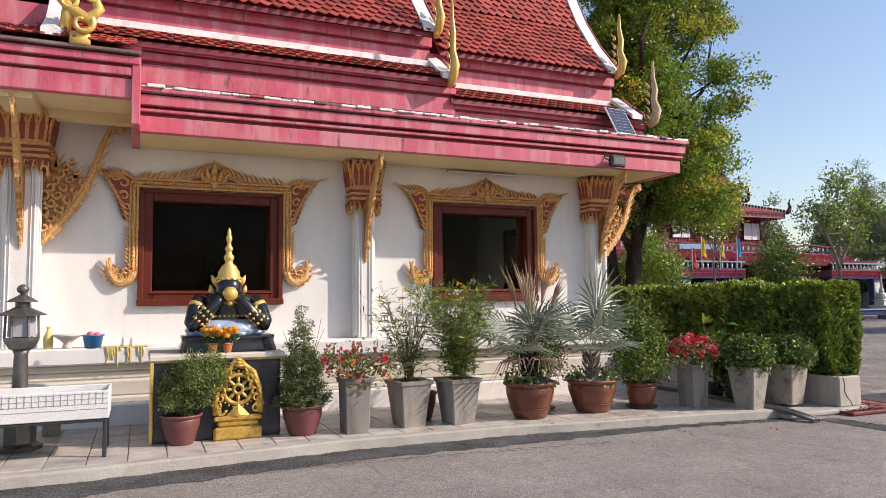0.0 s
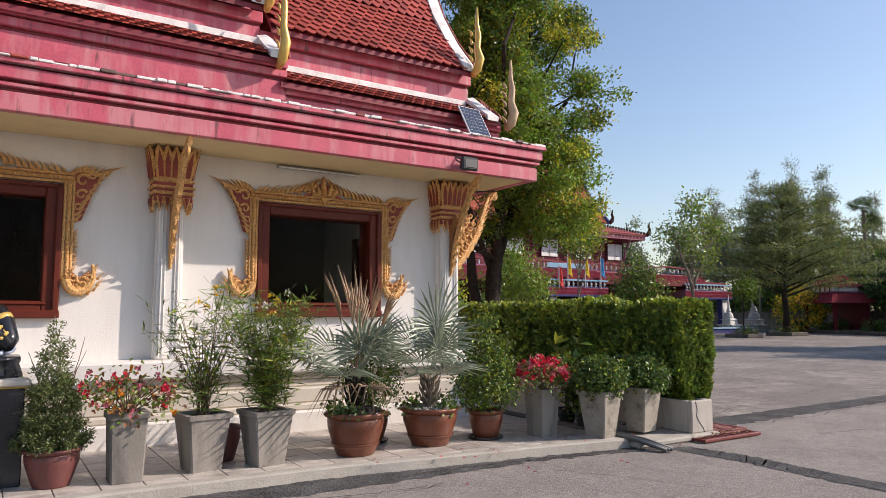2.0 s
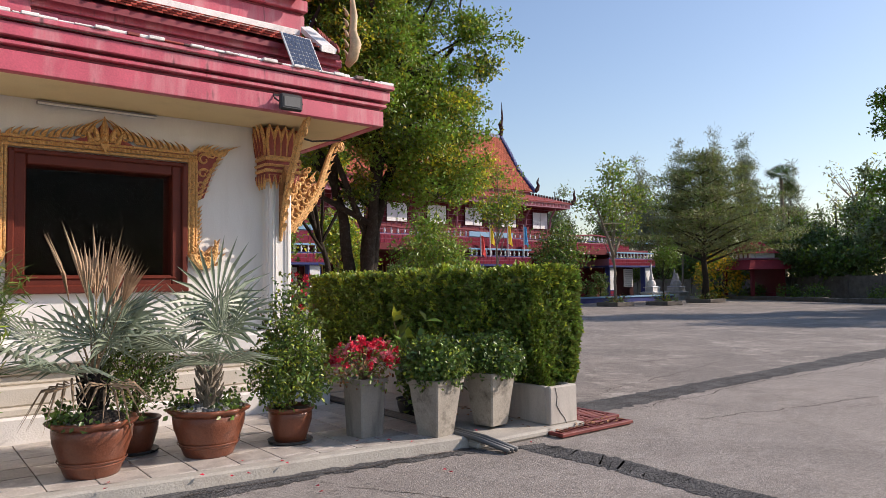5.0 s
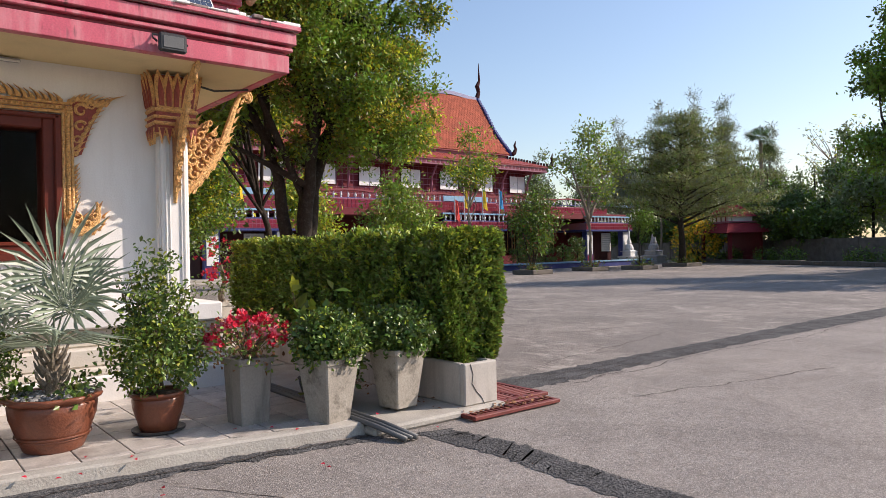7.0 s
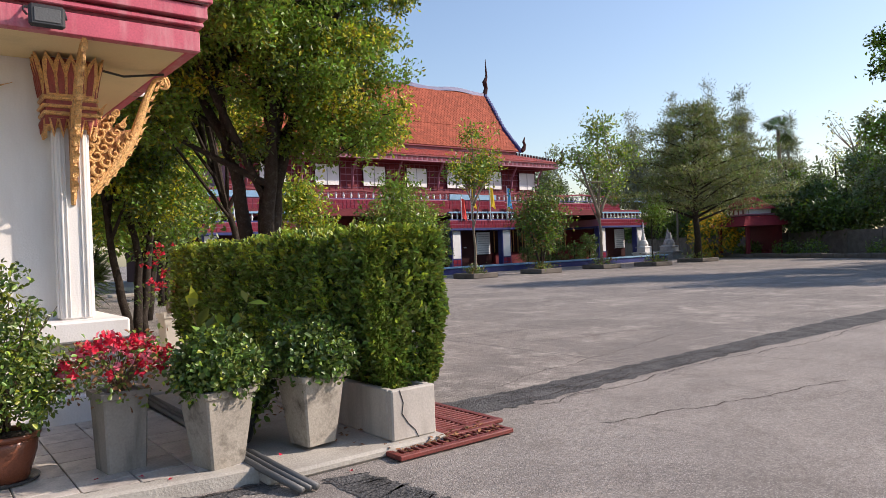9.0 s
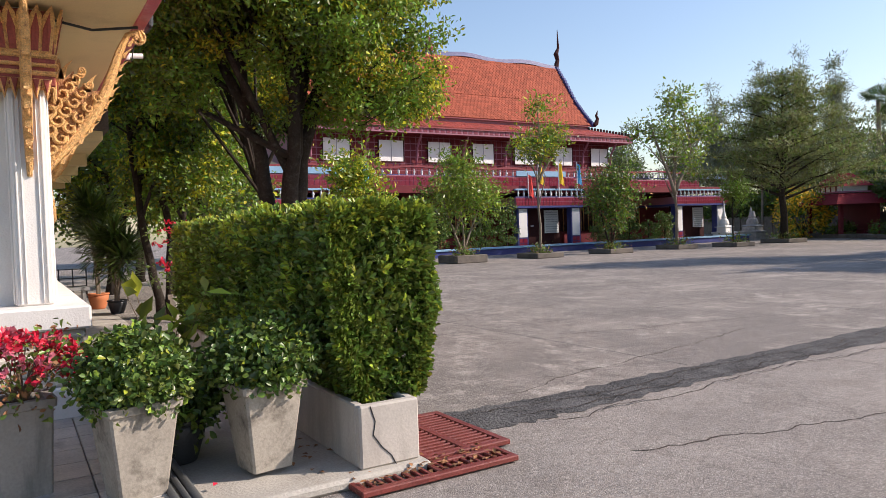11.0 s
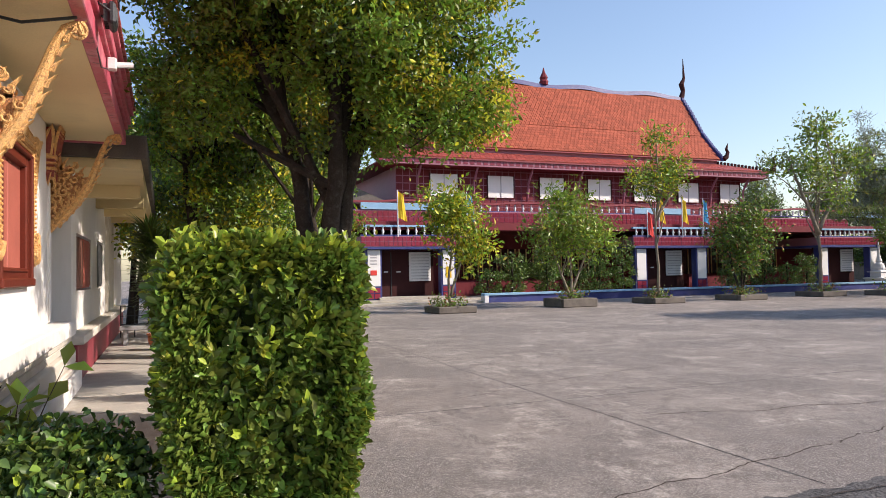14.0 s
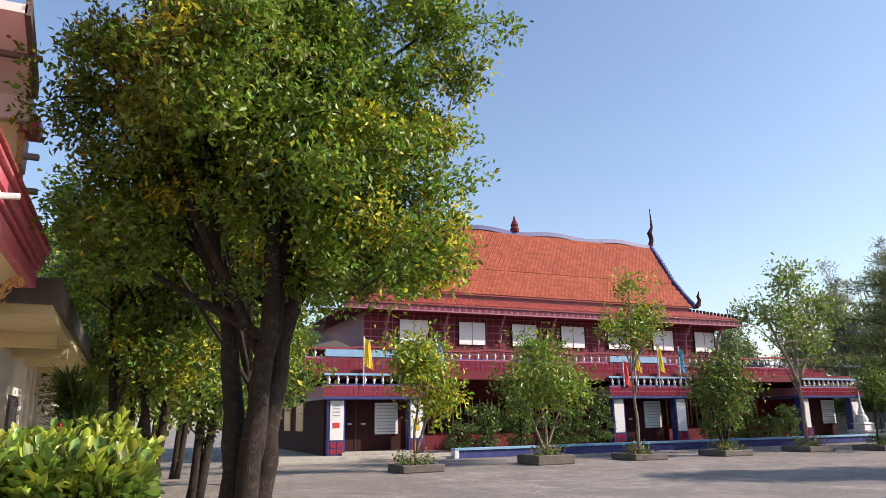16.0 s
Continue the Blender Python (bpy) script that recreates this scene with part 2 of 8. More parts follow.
SIGNGREY = mat("grey_print", (0.34, 0.34, 0.36), 0.6)
SIGNRED = mat("red_print", (0.62, 0.04, 0.03), 0.6)
STONEGREY = mat("weathered_grey_stone", (0.30, 0.30, 0.30), 0.9, var=0.3, scale=4)
ORANGEPOT = mat("orange_clay_pot", (0.48, 0.16, 0.06), 0.6, var=0.15)
SHUTBROWN = mat("brown_wood_shutter", (0.12, 0.045, 0.03), 0.6, var=0.25)
SHUTRED = mat("red_wood_shutter", (0.36, 0.10, 0.07), 0.6, var=0.2)
AGEDROOF = mat("aged_concrete_eave", (0.14, 0.12, 0.10), 0.9, var=0.4, scale=3, stain=(0.06, 0.05, 0.04), stain_amt=0.7)
GRASSMAT = mat("grass_blade", (0.07, 0.12, 0.02), 0.6, island=0.4, trans=0.2, bump=0)
DRIED = mat("pale_yellow_wax", (0.60, 0.48, 0.16), 0.5, var=0.1)


def ground_material():
    m = bpy.data.materials.new("weathered_concrete_ground")
    m.use_nodes = True
    nt = m.node_tree
    N, L = nt.nodes, nt.links
    b = N["Principled BSDF"]
    b.inputs["Roughness"].default_value = 0.9
    b.inputs["Specular IOR Level"].default_value = 0.3
    geo = N.new("ShaderNodeNewGeometry")

    def tex(scale, detail, rough=0.6, stretch=None):
        n = N.new("ShaderNodeTexNoise")
        n.inputs["Scale"].default_value, n.inputs["Detail"].default_value, n.inputs["Roughness"].default_value = scale, detail, rough
        src = geo.outputs["Position"]
        if stretch:
            mp = N.new("ShaderNodeMapping")
            mp.inputs["Scale"].default_value = stretch
            L.new(src, mp.inputs[0])
            src = mp.outputs[0]
        L.new(src, n.inputs["Vector"])
        return n.outputs[0]

    def ramp(src, a, c, lo, hi):
        r = N.new("ShaderNodeMapRange")
        for i, v in enumerate((a, c, lo, hi)):
            r.inputs[i + 1].default_value = v
        L.new(src, r.inputs[0])
        return r.outputs[0]

    def mix(f, a, c):
        x = N.new("ShaderNodeMixRGB")
        L.new(f, x.inputs[0])
        for i, v in ((1, a), (2, c)):
            if isinstance(v, tuple):
                x.inputs[i].default_value = (*v, 1)
            else:
                L.new(v, x.inputs[i])
        return x.outputs[0]

    sep = N.new("ShaderNodeSeparateXYZ")
    L.new(geo.outputs["Position"], sep.inputs[0])
    back = ramp(sep.outputs[1], -2.42, -2.36, 0.0, 1.0)
    front = mix(ramp(tex(0.7, 8), 0.35, 0.65, 0, 1), (0.37, 0.325, 0.285), (0.25, 0.22, 0.195))
    front = mix(ramp(tex(0.9, 7, 0.7, (0.8, 1.5, 1)), 0.52, 0.66, 0, 0.45), front, (0.46, 0.41, 0.36))
    rear = mix(ramp(tex(0.45, 9, 0.68), 0.38, 0.62, 0, 1), (0.36, 0.313, 0.27), (0.175, 0.152, 0.134))
    rear = mix(ramp(tex(1.6, 10, 0.8, (1.0, 0.7, 1)), 0.52, 0.60, 0, 0.85), rear, (0.60, 0.53, 0.46))
    rear = mix(ramp(tex(2.6, 10, 0.82), 0.51, 0.57, 0, 0.7), rear, (0.12, 0.104, 0.09))
    rear = mix(ramp(tex(0.30, 8, 0.72), 0.49, 0.56, 0, 0.85), rear, (0.17, 0.15, 0.135))
    c = mix(back, front, rear)
    # long pale scratches and dark damp streaks
    c = mix(ramp(tex(2.2, 5, 0.7, (0.18, 3.2, 1)), 0.60, 0.66, 0, 0.4), c, (0.50, 0.45, 0.40))
    c = mix(ramp(tex(1.7, 6, 0.7, (2.6, 0.22, 1)), 0.58, 0.67, 0, 0.55), c, (0.13, 0.115, 0.10))
    # hairline cracks
    vor = N.new("ShaderNodeTexVoronoi")
    vor.feature = 'DISTANCE_TO_EDGE'
    vor.inputs["Scale"].default_value = 0.42
    wob = N.new("ShaderNodeTexNoise")
    wob.inputs["Scale"].default_value, wob.inputs["Detail"].default_value = 2.2, 6
    L.new(geo.outputs["Position"], wob.inputs["Vector"])
    shift = N.new("ShaderNodeVectorMath")
    shift.operation = 'MULTIPLY_ADD'
    L.new(wob.outputs["Color"], shift.inputs[0])
    shift.inputs[1].default_value = (0.7, 0.7, 0)
    L.new(geo.outputs["Position"], shift.inputs[2])
    L.new(shift.outputs[0], vor.inputs["Vector"])
    gate = ramp(tex(0.3, 3), 0.52, 0.60, 0, 1)
    both = N.new("ShaderNodeMath")
    both.operation = 'MULTIPLY'
    L.new(ramp(vor.outputs["Distance"], 0.002, 0.006, 0.55, 0.0), both.inputs[0])
    L.new(gate, both.inputs[1])
    thin = both.outputs[0]
    c = mix(thin, c, (0.07, 0.062, 0.056))
    # aggregate: dark and pale grains, at two sizes
    c = mix(ramp(tex(30, 6, 0.85), 0.47, 0.58, 0, 0.6), c, (0.10, 0.09, 0.083))
    c = mix(ramp(tex(110, 3, 0.8), 0.48, 0.56, 0, 0.6), c, (0.10, 0.09, 0.085))
    c = mix(ramp(tex(60, 5, 0.85), 0.52, 0.60, 0, 0.75), c, (0.62, 0.57, 0.51))
    c = mix(ramp(tex(5.5, 9, 0.85), 0.51, 0.60, 0, 0.36), c, (0.15, 0.128, 0.112))
    c = mix(ramp(tex(13, 7, 0.85), 0.53, 0.60, 0, 0.30), c, (0.52, 0.465, 0.405))
    c = mix(ramp(tex(1.1, 10, 0.85), 0.53, 0.60, 0, 0.34), c, (0.16, 0.136, 0.118))
    L.new(c, b.inputs["Base Color"])
    bp = N.new("ShaderNodeBump")
    bp.inputs["Strength"].default_value, bp.inputs["Distance"].default_value = 0.8, 0.012
    L.new(tex(70, 5, 0.75), bp.inputs["Height"])
    L.new(bp.outputs[0], b.inputs["Normal"])
    return m


GROUND = ground_material()
GLASS = bpy.data.materials.new("window_glass")
GLASS.use_nodes = True
GLASS.node_tree.nodes["Principled BSDF"].inputs["Transmission Weight"].default_value = 1.0
GLASS.node_tree.nodes["Principled BSDF"].inputs["Roughness"].default_value = 0.03
GLASS.node_tree.nodes["Principled BSDF"].inputs["IOR"].default_value = 1.1


# ---- mesh building ----
class Mesh:
    """Gathers faces, then makes one mesh object of them."""

    def __init__(self):
        self.v, self.f, self.k, self.cur = [], [], [], 0

    def add(self, verts, faces, k=None):
        n = len(self.v)
        self.v += [tuple(p) for p in verts]
        self.f += [tuple(i + n for i in q) for q in faces]
        self.k += [self.cur if k is None else k] * len(faces)

    def box(self, a, b, ch=0.0, k=None):
        x0, y0, z0 = (min(a[i], b[i]) for i in range(3))
        x1, y1, z1 = (max(a[i], b[i]) for i in range(3))
        if ch <= 0:
            vs = [(x, y, z) for z in (z0, z1) for y in (y0, y1) for x in (x0, x1)]
            self.add(vs, [(0, 2, 3, 1), (4, 5, 7, 6), (0, 1, 5, 4), (2, 6, 7, 3), (0, 4, 6, 2), (1, 3, 7, 5)], k)
            return
        c = min(ch, (x1 - x0) / 2.1, (y1 - y0) / 2.1, (z1 - z0) / 2.1)
        lo, hi = (x0, y0, z0), (x1, y1, z1)
        idx, vs = {}, []
        for sx in (0, 1):
            for sy in (0, 1):
                for sz in (0, 1):
                    for ax in range(3):
                        p = [(hi if s else lo)[i] + (-c if s else c) for i, s in enumerate((sx, sy, sz))]
                        p[ax] = (hi if (sx, sy, sz)[ax] else lo)[ax]
                        idx[(sx, sy, sz, ax)] = len(vs)
                        vs.append(p)
        fs = []
        for ax in range(3):
            o = [i for i in range(3) if i != ax]
            for s in (0, 1):
                def key(a0, b0):
                    q = [0, 0, 0]
                    q[ax], q[o[0]], q[o[1]] = s, a0, b0
                    return idx[(*q, ax)]
                fs.append((key(0, 0), key(1, 0), key(1, 1), key(0, 1)))
            for a0 in (0, 1):
                for b0 in (0, 1):
                    q0, q1 = [0, 0, 0], [0, 0, 0]
                    q0[o[0]] = q1[o[0]] = a0
                    q0[o[1]] = q1[o[1]] = b0
                    q1[ax] = 1
                    fs.append((idx[(*q0, o[0])], idx[(*q1, o[0])], idx[(*q1, o[1])], idx[(*q0, o[1])]))
        for sx in (0, 1):
            for sy in (0, 1):
                for sz in (0, 1):
                    fs.append(tuple(idx[(sx, sy, sz, ax)] for ax in range(3)))
        self.add(vs, fs, k)

    def rings(self, loops, k=None, cap=True, closed=True):
        n = len(loops[0])
        vs = [p for lp in loops for p in lp]
        fs = []
        for j in range(len(loops) - 1):
            for i in range(n if closed else n - 1):
                i2 = (i + 1) % n
                fs.append((j * n + i, j * n + i2, (j + 1) * n + i2, (j + 1) * n + i))
        if cap:
            fs.append(tuple(reversed(range(n))))
            fs.append(tuple(range((len(loops) - 1) * n, len(loops) * n)))
        self.add(vs, fs, k)

    def lathe(self, prof, seg=20, c=(0, 0, 0), k=None, wave=0.0, waves=0, cap=True, square=False):
        loops = []
        for r, z in prof:
            lp = []
            for i in range(seg):
                a = 2 * math.pi * (i + (0.5 if square else 0)) / seg
                rr = r * (math.sqrt(2) if square else 1) * (1 + wave * math.sin(waves * a))
                lp.append((c[0] + rr * math.cos(a), c[1] + rr * math.sin(a), c[2] + z))
            loops.append(lp)
        self.rings(loops, k, cap)

    def tube(self, pts, radii, seg=8, k=None, flat=1.0):
        pts = [Vector(p) for p in pts]
        if not isinstance(radii, (list, tuple)):
            radii = [radii] * len(pts)
        loops = []
        up = None
        for i, p in enumerate(pts):
            d = (pts[min(i + 1, len(pts) - 1)] - pts[max(i - 1, 0)]).normalized()
            if up is None:
                up = Vector((0, 0, 1)) if abs(d.z) < 0.9 else Vector((1, 0, 0))
            s = d.cross(up)
            if s.length < 1e-5:
                s = d.cross(Vector((0, 1, 0)))
            s.normalize()
            up = s.cross(d).normalized()
            loops.append([p + s * (math.cos(2 * math.pi * j / seg) * radii[i]) + up * (math.sin(2 * math.pi * j / seg) * radii[i] * flat)
                          for j in range(seg)])
        self.rings(loops, k)

    def ball(self, c, r, seg=14, rings=9, k=None):
        r = (r, r, r) if not isinstance(r, tuple) else r
        loops = []
        for j in range(1, rings):
            a = math.pi * j / rings
            loops.append([(c[0] + r[0] * math.sin(a) * math.cos(2 * math.pi * i / seg), c[1] + r[1] * math.sin(a) * math.sin(2 * math.pi * i / seg),
                           c[2] - r[2] * math.cos(a)) for i in range(seg)])
        self.rings(loops, k)

    def prism(self, poly, place, depth, k=None, bulge=0.0):
        """A flat outline (u, v), put into space by place(u, v, d), with thickness."""
        n = len(poly)
        cu, cv = sum(p[0] for p in poly) / n, sum(p[1] for p in poly) / n
        back = [place(u, v, 0) for u, v in poly]
        edge = [place(u, v, depth * 0.6) for u, v in poly]
        top = [place(cu + (u - cu) * (1 - bulge), cv + (v - cv) * (1 - bulge), depth) for u, v in poly]
        self.rings([back, edge, top], k)

    def ob(self, name, mats, parent=None, label="", smooth=False):
        me = bpy.data.meshes.new(name)
        me.from_pydata(self.v, [], self.f)
        for m in (mats if isinstance(mats, (list, tuple)) else [mats]):
            me.materials.append(m)
        if any(self.k):
            me.polygons.foreach_set("material_index", self.k)
        bm = bmesh.new()
        bm.from_mesh(me)
        if len(self.f) < 30000:
            bmesh.ops.recalc_face_normals(bm, faces=bm.faces)
        bm.to_mesh(me)
        bm.free()
        if smooth:
            me.polygons.foreach_set("use_smooth", [True] * len(me.polygons))
            me.update()
        o = new(name, me)
        if parent:
            o.parent = parent
        if label:
            o["label"] = label
        return o


def thing(name, at=(0, 0, 0), label="", category="", group="", kind="", rz=0.0):
    e = new(name)
    e.empty_display_size = 0.1
    e.matrix_basis = pose(*at, 0, 0, rz)
    return tagged(e, label, category, group, kind)


def boxpart(name, a, b, m, parent, label="", ch=0.008):
    q = Mesh()
    q.box(a, b, ch)
    return q.ob(name, m, parent, label)


def quad_cloud(name, centres, normals, along, length, width, mats, parent=None, pick=None, label="", fold=0.25, oval=False):
    """Many small leaves, folded along the middle: two triangles each, or four when oval."""
    n = len(centres)
    along = along / np.maximum(np.linalg.norm(along, axis=1, keepdims=True), 1e-6)
    side = np.cross(normals, along)
    side /= np.maximum(np.linalg.norm(side, axis=1, keepdims=True), 1e-6)
    nor = np.cross(along, side)
    L, W = np.asarray(length).reshape(-1, 1), np.asarray(width).reshape(-1, 1)
    v = np.empty((n, 6 if oval else 4, 3))
    k = v.shape[1]
    v[:, 0] = centres
    if oval:
        for i, f, w in ((1, .38, .42), (2, .74, .5), (5, .38, -.42), (4, .74, -.5)):
            v[:, i] = centres + along * L * f + side * W * w + nor * W * fold * abs(w) * 2
        v[:, 3] = centres + along * L - nor * L * .08
        parts = ([0, 1, 2], [0, 2, 3], [0, 3, 4], [0, 4, 5])
    else:
        v[:, 1] = centres + along * L * 0.5 + side * W * 0.5 + nor * W * fold
        v[:, 2] = centres + along * L
        v[:, 3] = centres + along * L * 0.5 - side * W * 0.5 + nor * W * fold
        parts = ([0, 1, 2], [0, 2, 3])
    idx = np.arange(n * k).reshape(n, k)
    tri = np.concatenate([idx[:, p] for p in parts], axis=1).reshape(-1, 3)
    me = bpy.data.meshes.new(name)
    me.vertices.add(n * k)
    me.vertices.foreach_set("co", v.reshape(-1))
    me.loops.add(len(tri) * 3)
    me.loops.foreach_set("vertex_index", tri.reshape(-1))
    me.polygons.add(len(tri))
    me.polygons.foreach_set("loop_start", np.arange(len(tri)) * 3)
    for m in (mats if isinstance(mats, (list, tuple)) else [mats]):
        me.materials.append(m)
    if pick is not None:
        me.polygons.foreach_set("material_index", np.repeat(pick, len(parts)).astype(np.int32))
    me.update(calc_edges=True)
    o = new(name, me)
    if parent:
        o.parent = parent
    if label:
        o["label"] = label
    return o


def rand_dirs(rs, n):
    d = rs.normal(size=(n, 3))
    return d / np.linalg.norm(d, axis=1, keepdims=True)


# ---- ground, terrace, paving ----
q = Mesh()
q.add([(-140, -140, 0), (240, -140, 0), (240, 240, 0), (-140, 240, 0)], [(0, 1, 2, 3)])
tagged(q.ob("ground", GROUND), "weathered pale concrete temple yard with stains", "ground", kind="structure")

EDGE = ((-9, -2.8), (-4.4, -2.72), (-3, -2.6), (-2, -2.5), (-0.1, -2.55), (0.84, -2.7), (2.2, -2.83), (3.3, -3.0))


def edge_y(x):
    for (xa, ya), (xb, yb) in zip(EDGE, EDGE[1:]):
        if x <= xb:
            return ya + (yb - ya) * (x - xa) / (xb - xa)
    return EDGE[-1][1]


terrace = thing("terrace", label="raised terrace paved with pale marble tiles, cement kerb", category="terrace", kind="structure")
q = Mesh()
top = [(x, edge_y(x) + 0.10) for x in np.linspace(-9, 3.3, 40)]
n = len(top)
q.add([(x, y, 0.0) for x, y in top] + [(x, y, 0.084) for x, y in top] + [(x, 0.3, 0.084) for x, y in top],
      [(i, i + 1, n + i + 1, n + i) for i in range(n - 1)] + [(n + i, n + i + 1, 2 * n + i + 1, 2 * n + i) for i in range(n - 1)]
      + [(n - 1, 2 * n - 1, 3 * n - 1)])
q.ob("terrace_base", GROUT, terrace)
q = Mesh()
loops = []
for x in np.linspace(-9, 3.3, 60):
    y = edge_y(x)
    w = 0.012 * noise.noise((x * 3, 0, 0))
    loops.append([(x, y + 0.12, -0.02), (x, y - 0.03 + w, -0.02), (x, y - 0.015 + w, 0.085), (x, y + 0.01, 0.1), (x, y + 0.12, 0.1)])
q.rings(loops)
q.ob("kerb", KERB, terrace)
q = Mesh()
q.box((3.3, -3.16, 0), (4.76, 1.8, 0.07), 0.02)
q.ob("cement_slab", KERB, terrace)
q = Mesh()
for y in np.arange(0.3, 16, 1.2):
    q.box((3.0, y, 0), (4.25, y + 1.185, 0.09 + 0.006 * math.sin(y * 7)), 0.01)
q.ob("side_path", KERB, terrace)

asphalt = thing("asphalt_patches", label="rough dark asphalt strips laid over the concrete", category="asphalt patch", kind="structure")


def strip(pts_a, pts_b, rough=0.006):
    q = Mesh()
    m = 420
    rs = np.random.RandomState(len(pts_a) * 7 + 3)

    def along(pts, u):
        u = u * (len(pts) - 1)
        i = min(int(u), len(pts) - 2)
        return Vector(pts[i]).lerp(Vector(pts[i + 1]), u - i)
    loops = []
    for j in range(m):
        a, b = along(pts_a, j / (m - 1)), along(pts_b, j / (m - 1))
        a = a + Vector((noise.noise((j * .16, 1, 0)) * .05 + rs.normal() * rough, noise.noise((j * .13, 2, 0)) * .07 + rs.normal() * rough))
        b = b + Vector((noise.noise((j * .15, 5, 0)) * .05 + rs.normal() * rough, noise.noise((j * .12, 7, 0)) * .07 + rs.normal() * rough))
        row = []
        for i in range(9):
            p = a.lerp(b, i / 8)
            h = 0.004 if i in (0, 8) else 0.008
            row.append((p.x, p.y, h))
        loops.append(row)
    q.rings(loops, cap=False, closed=False)
    q.ob("strip", ASPHALT, asphalt)


strip([(-9, -2.8), (-4.4, -2.76), (-2, -2.54), (0, -2.58), (2, -2.84), (3.5, -3.1)],
      [(-9, -3.4), (-5, -3.3), (-2, -2.98), (0, -3.02), (2, -3.02), (3.5, -3.26)])
strip([(3.6, -3.27), (3.68, -4.2), (3.62, -5), (3.66, -7), (3.6, -12)], [(3.9, -3.36), (4.02, -3.95), (3.94, -5), (3.98, -7), (3.9, -12)])
strip([(5.36, -2.05), (6.5, -2.12), (8, -2.08), (10, -2.05), (14, -1.9), (22, -2.0), (40, -2.0)],
      [(5.42, -2.66), (6.2, -2.68), (8, -2.6), (10, -2.55), (14, -2.6), (22, -2.7), (40, -2.8)])
q = Mesh()
joint = thing("expansion_joints", label="narrow dark joints between the yard's concrete slabs", category="joint", kind="structure")
for y in (1.6, 5.6, 9.6, 13.6):
    rs = np.random.RandomState(int(y * 10))
    pts = [(x, y + 0.04 * noise.noise((x * .7, y, 0)), 0.002) for x in np.linspace(5.4, 45, 90)]
    q.rings([[(x, yy - 0.009, z), (x, yy + 0.009, z)] for x, yy, z in pts], cap=False, closed=False)
for x in (8.5, 14.0, 20, 26, 32):
    pts = [(x + 0.04 * noise.noise((x, y * .7, 3)), y, 0.002) for y in np.linspace(-2, 17, 60)]
    q.rings([[(xx - 0.008, y, z), (xx + 0.008, y, z)] for xx, y, z in pts], cap=False, closed=False)
q.ob("joint_lines", ASPHALT, joint)
cracks = thing("cracks", label="wandering hairline cracks along the asphalt and concrete", category="crack", kind="structure")
rs = np.random.RandomState(77)
for (xa, ya), (xb, yb) in (((5.6, -2.25), (13, -2.3)), ((5.9, -2.5), (11, -2.42)), ((6.0, -2.74), (16, -2.72)), ((6.3, -1.9), (12, -0.6)), ((9, 0.4), (16, -1.2)), ((0.4, -2.9), (3.3, -3.1)),
                           ((1.6, -3.0), (2.5, -4.6)), ((7.4, 2.2), (12, 3.6)), ((-3, -3.1), (0.6, -3.3)), ((6, -3.6), (9, -4.4))):
    q = Mesh()
    m = int(math.hypot(xb - xa, yb - ya) / .07)
    wob, loops = 0.0, []
    for j in range(m + 1):
        wob = wob * .93 + rs.normal() * .018
        x, y, w = xa + (xb - xa) * j / m, ya + (yb - ya) * j / m + wob, .004 + .006 * rs.rand()
        z = .0165 if -2.78 < y < -1.98 and x > 5.3 or y > -3.35 and x < 3.6 else .003
        loops.append([(x, y - w, z), (x, y + w, z)])
    q.rings(loops, cap=False, closed=False)
    q.ob("crack", SOIL, cracks)

# drain cover of red steel, with bars over a sheet
drain = thing("drain_grate", (5.4, -2.55, 0.012), "rusty red steel drain grate with dry leaves", "drain cover")
q = Mesh()
for a, b in (((-0.62, -0.50), (0.04, -0.44)), ((-0.62, 0.40), (0.04, 0.46)), ((-1.2, -0.80), (-0.12, -0.74)), ((-1.2, -0.60), (-0.12, -0.55))):
    q.box((a[0], a[1], 0.0), (b[0], b[1], 0.035), 0.006)
for x in (-0.62, -0.32, -0.02):
    q.box((x, -0.46, 0.0), (x + 0.06, 0.44, 0.034), 0.006)
for x in (-1.2, -0.68, -0.16):
    q.box((x, -0.76, 0.0), (x + 0.04, -0.57, 0.034), 0.006)
q.ob("frame", RUST, drain)
for i in range(14):
    boxpart("bar", (-0.58, -0.43 + i * 0.06, 0.006), (0.0, -0.405 + i * 0.06, 0.030), RUST, drain, ch=0.004)
for i in range(17):
    boxpart("bar", (-1.16 + i * .06, -0.74, 0.006), (-1.135 + i * .06, -0.6, 0.028), RUST, drain, ch=0.004)
# flat dark sheet that paints the shaded depth below the bars
boxpart("pit", (-0.6, -0.46, 0.0), (0.0, 0.42, 0.004), SOIL, drain, ch=0)
rs = np.random.RandomState(4)
c = np.stack([rs.uniform(4.2, 5.2, 130), rs.uniform(-3.3, -3.02, 130), rs.uniform(0.015, 0.07, 130)], 1)
c = np.concatenate([c, np.stack([rs.uniform(4.0, 4.3, 60), rs.uniform(-3.0, -1.2, 60), rs.uniform(0.075, 0.1, 60)], 1)])
tagged(quad_cloud("fallen_leaves", c, rand_dirs(rs, 190) * 0.3 + np.array([0, 0, 1]), rand_dirs(rs, 190) * np.array([1, 1, .2]), np.full(190, .05), np.full(190, .028), DRYLEAF),
       "dry brown fallen leaves beside the drain", "leaves", kind="stuff")
c = np.stack([rs.uniform(0.2, 4.0, 22), rs.uniform(-3.6, -2.5, 22), np.full(22, .108)], 1)
c[:, 2] = np.where(c[:, 1] < -2.95, .012, .108)
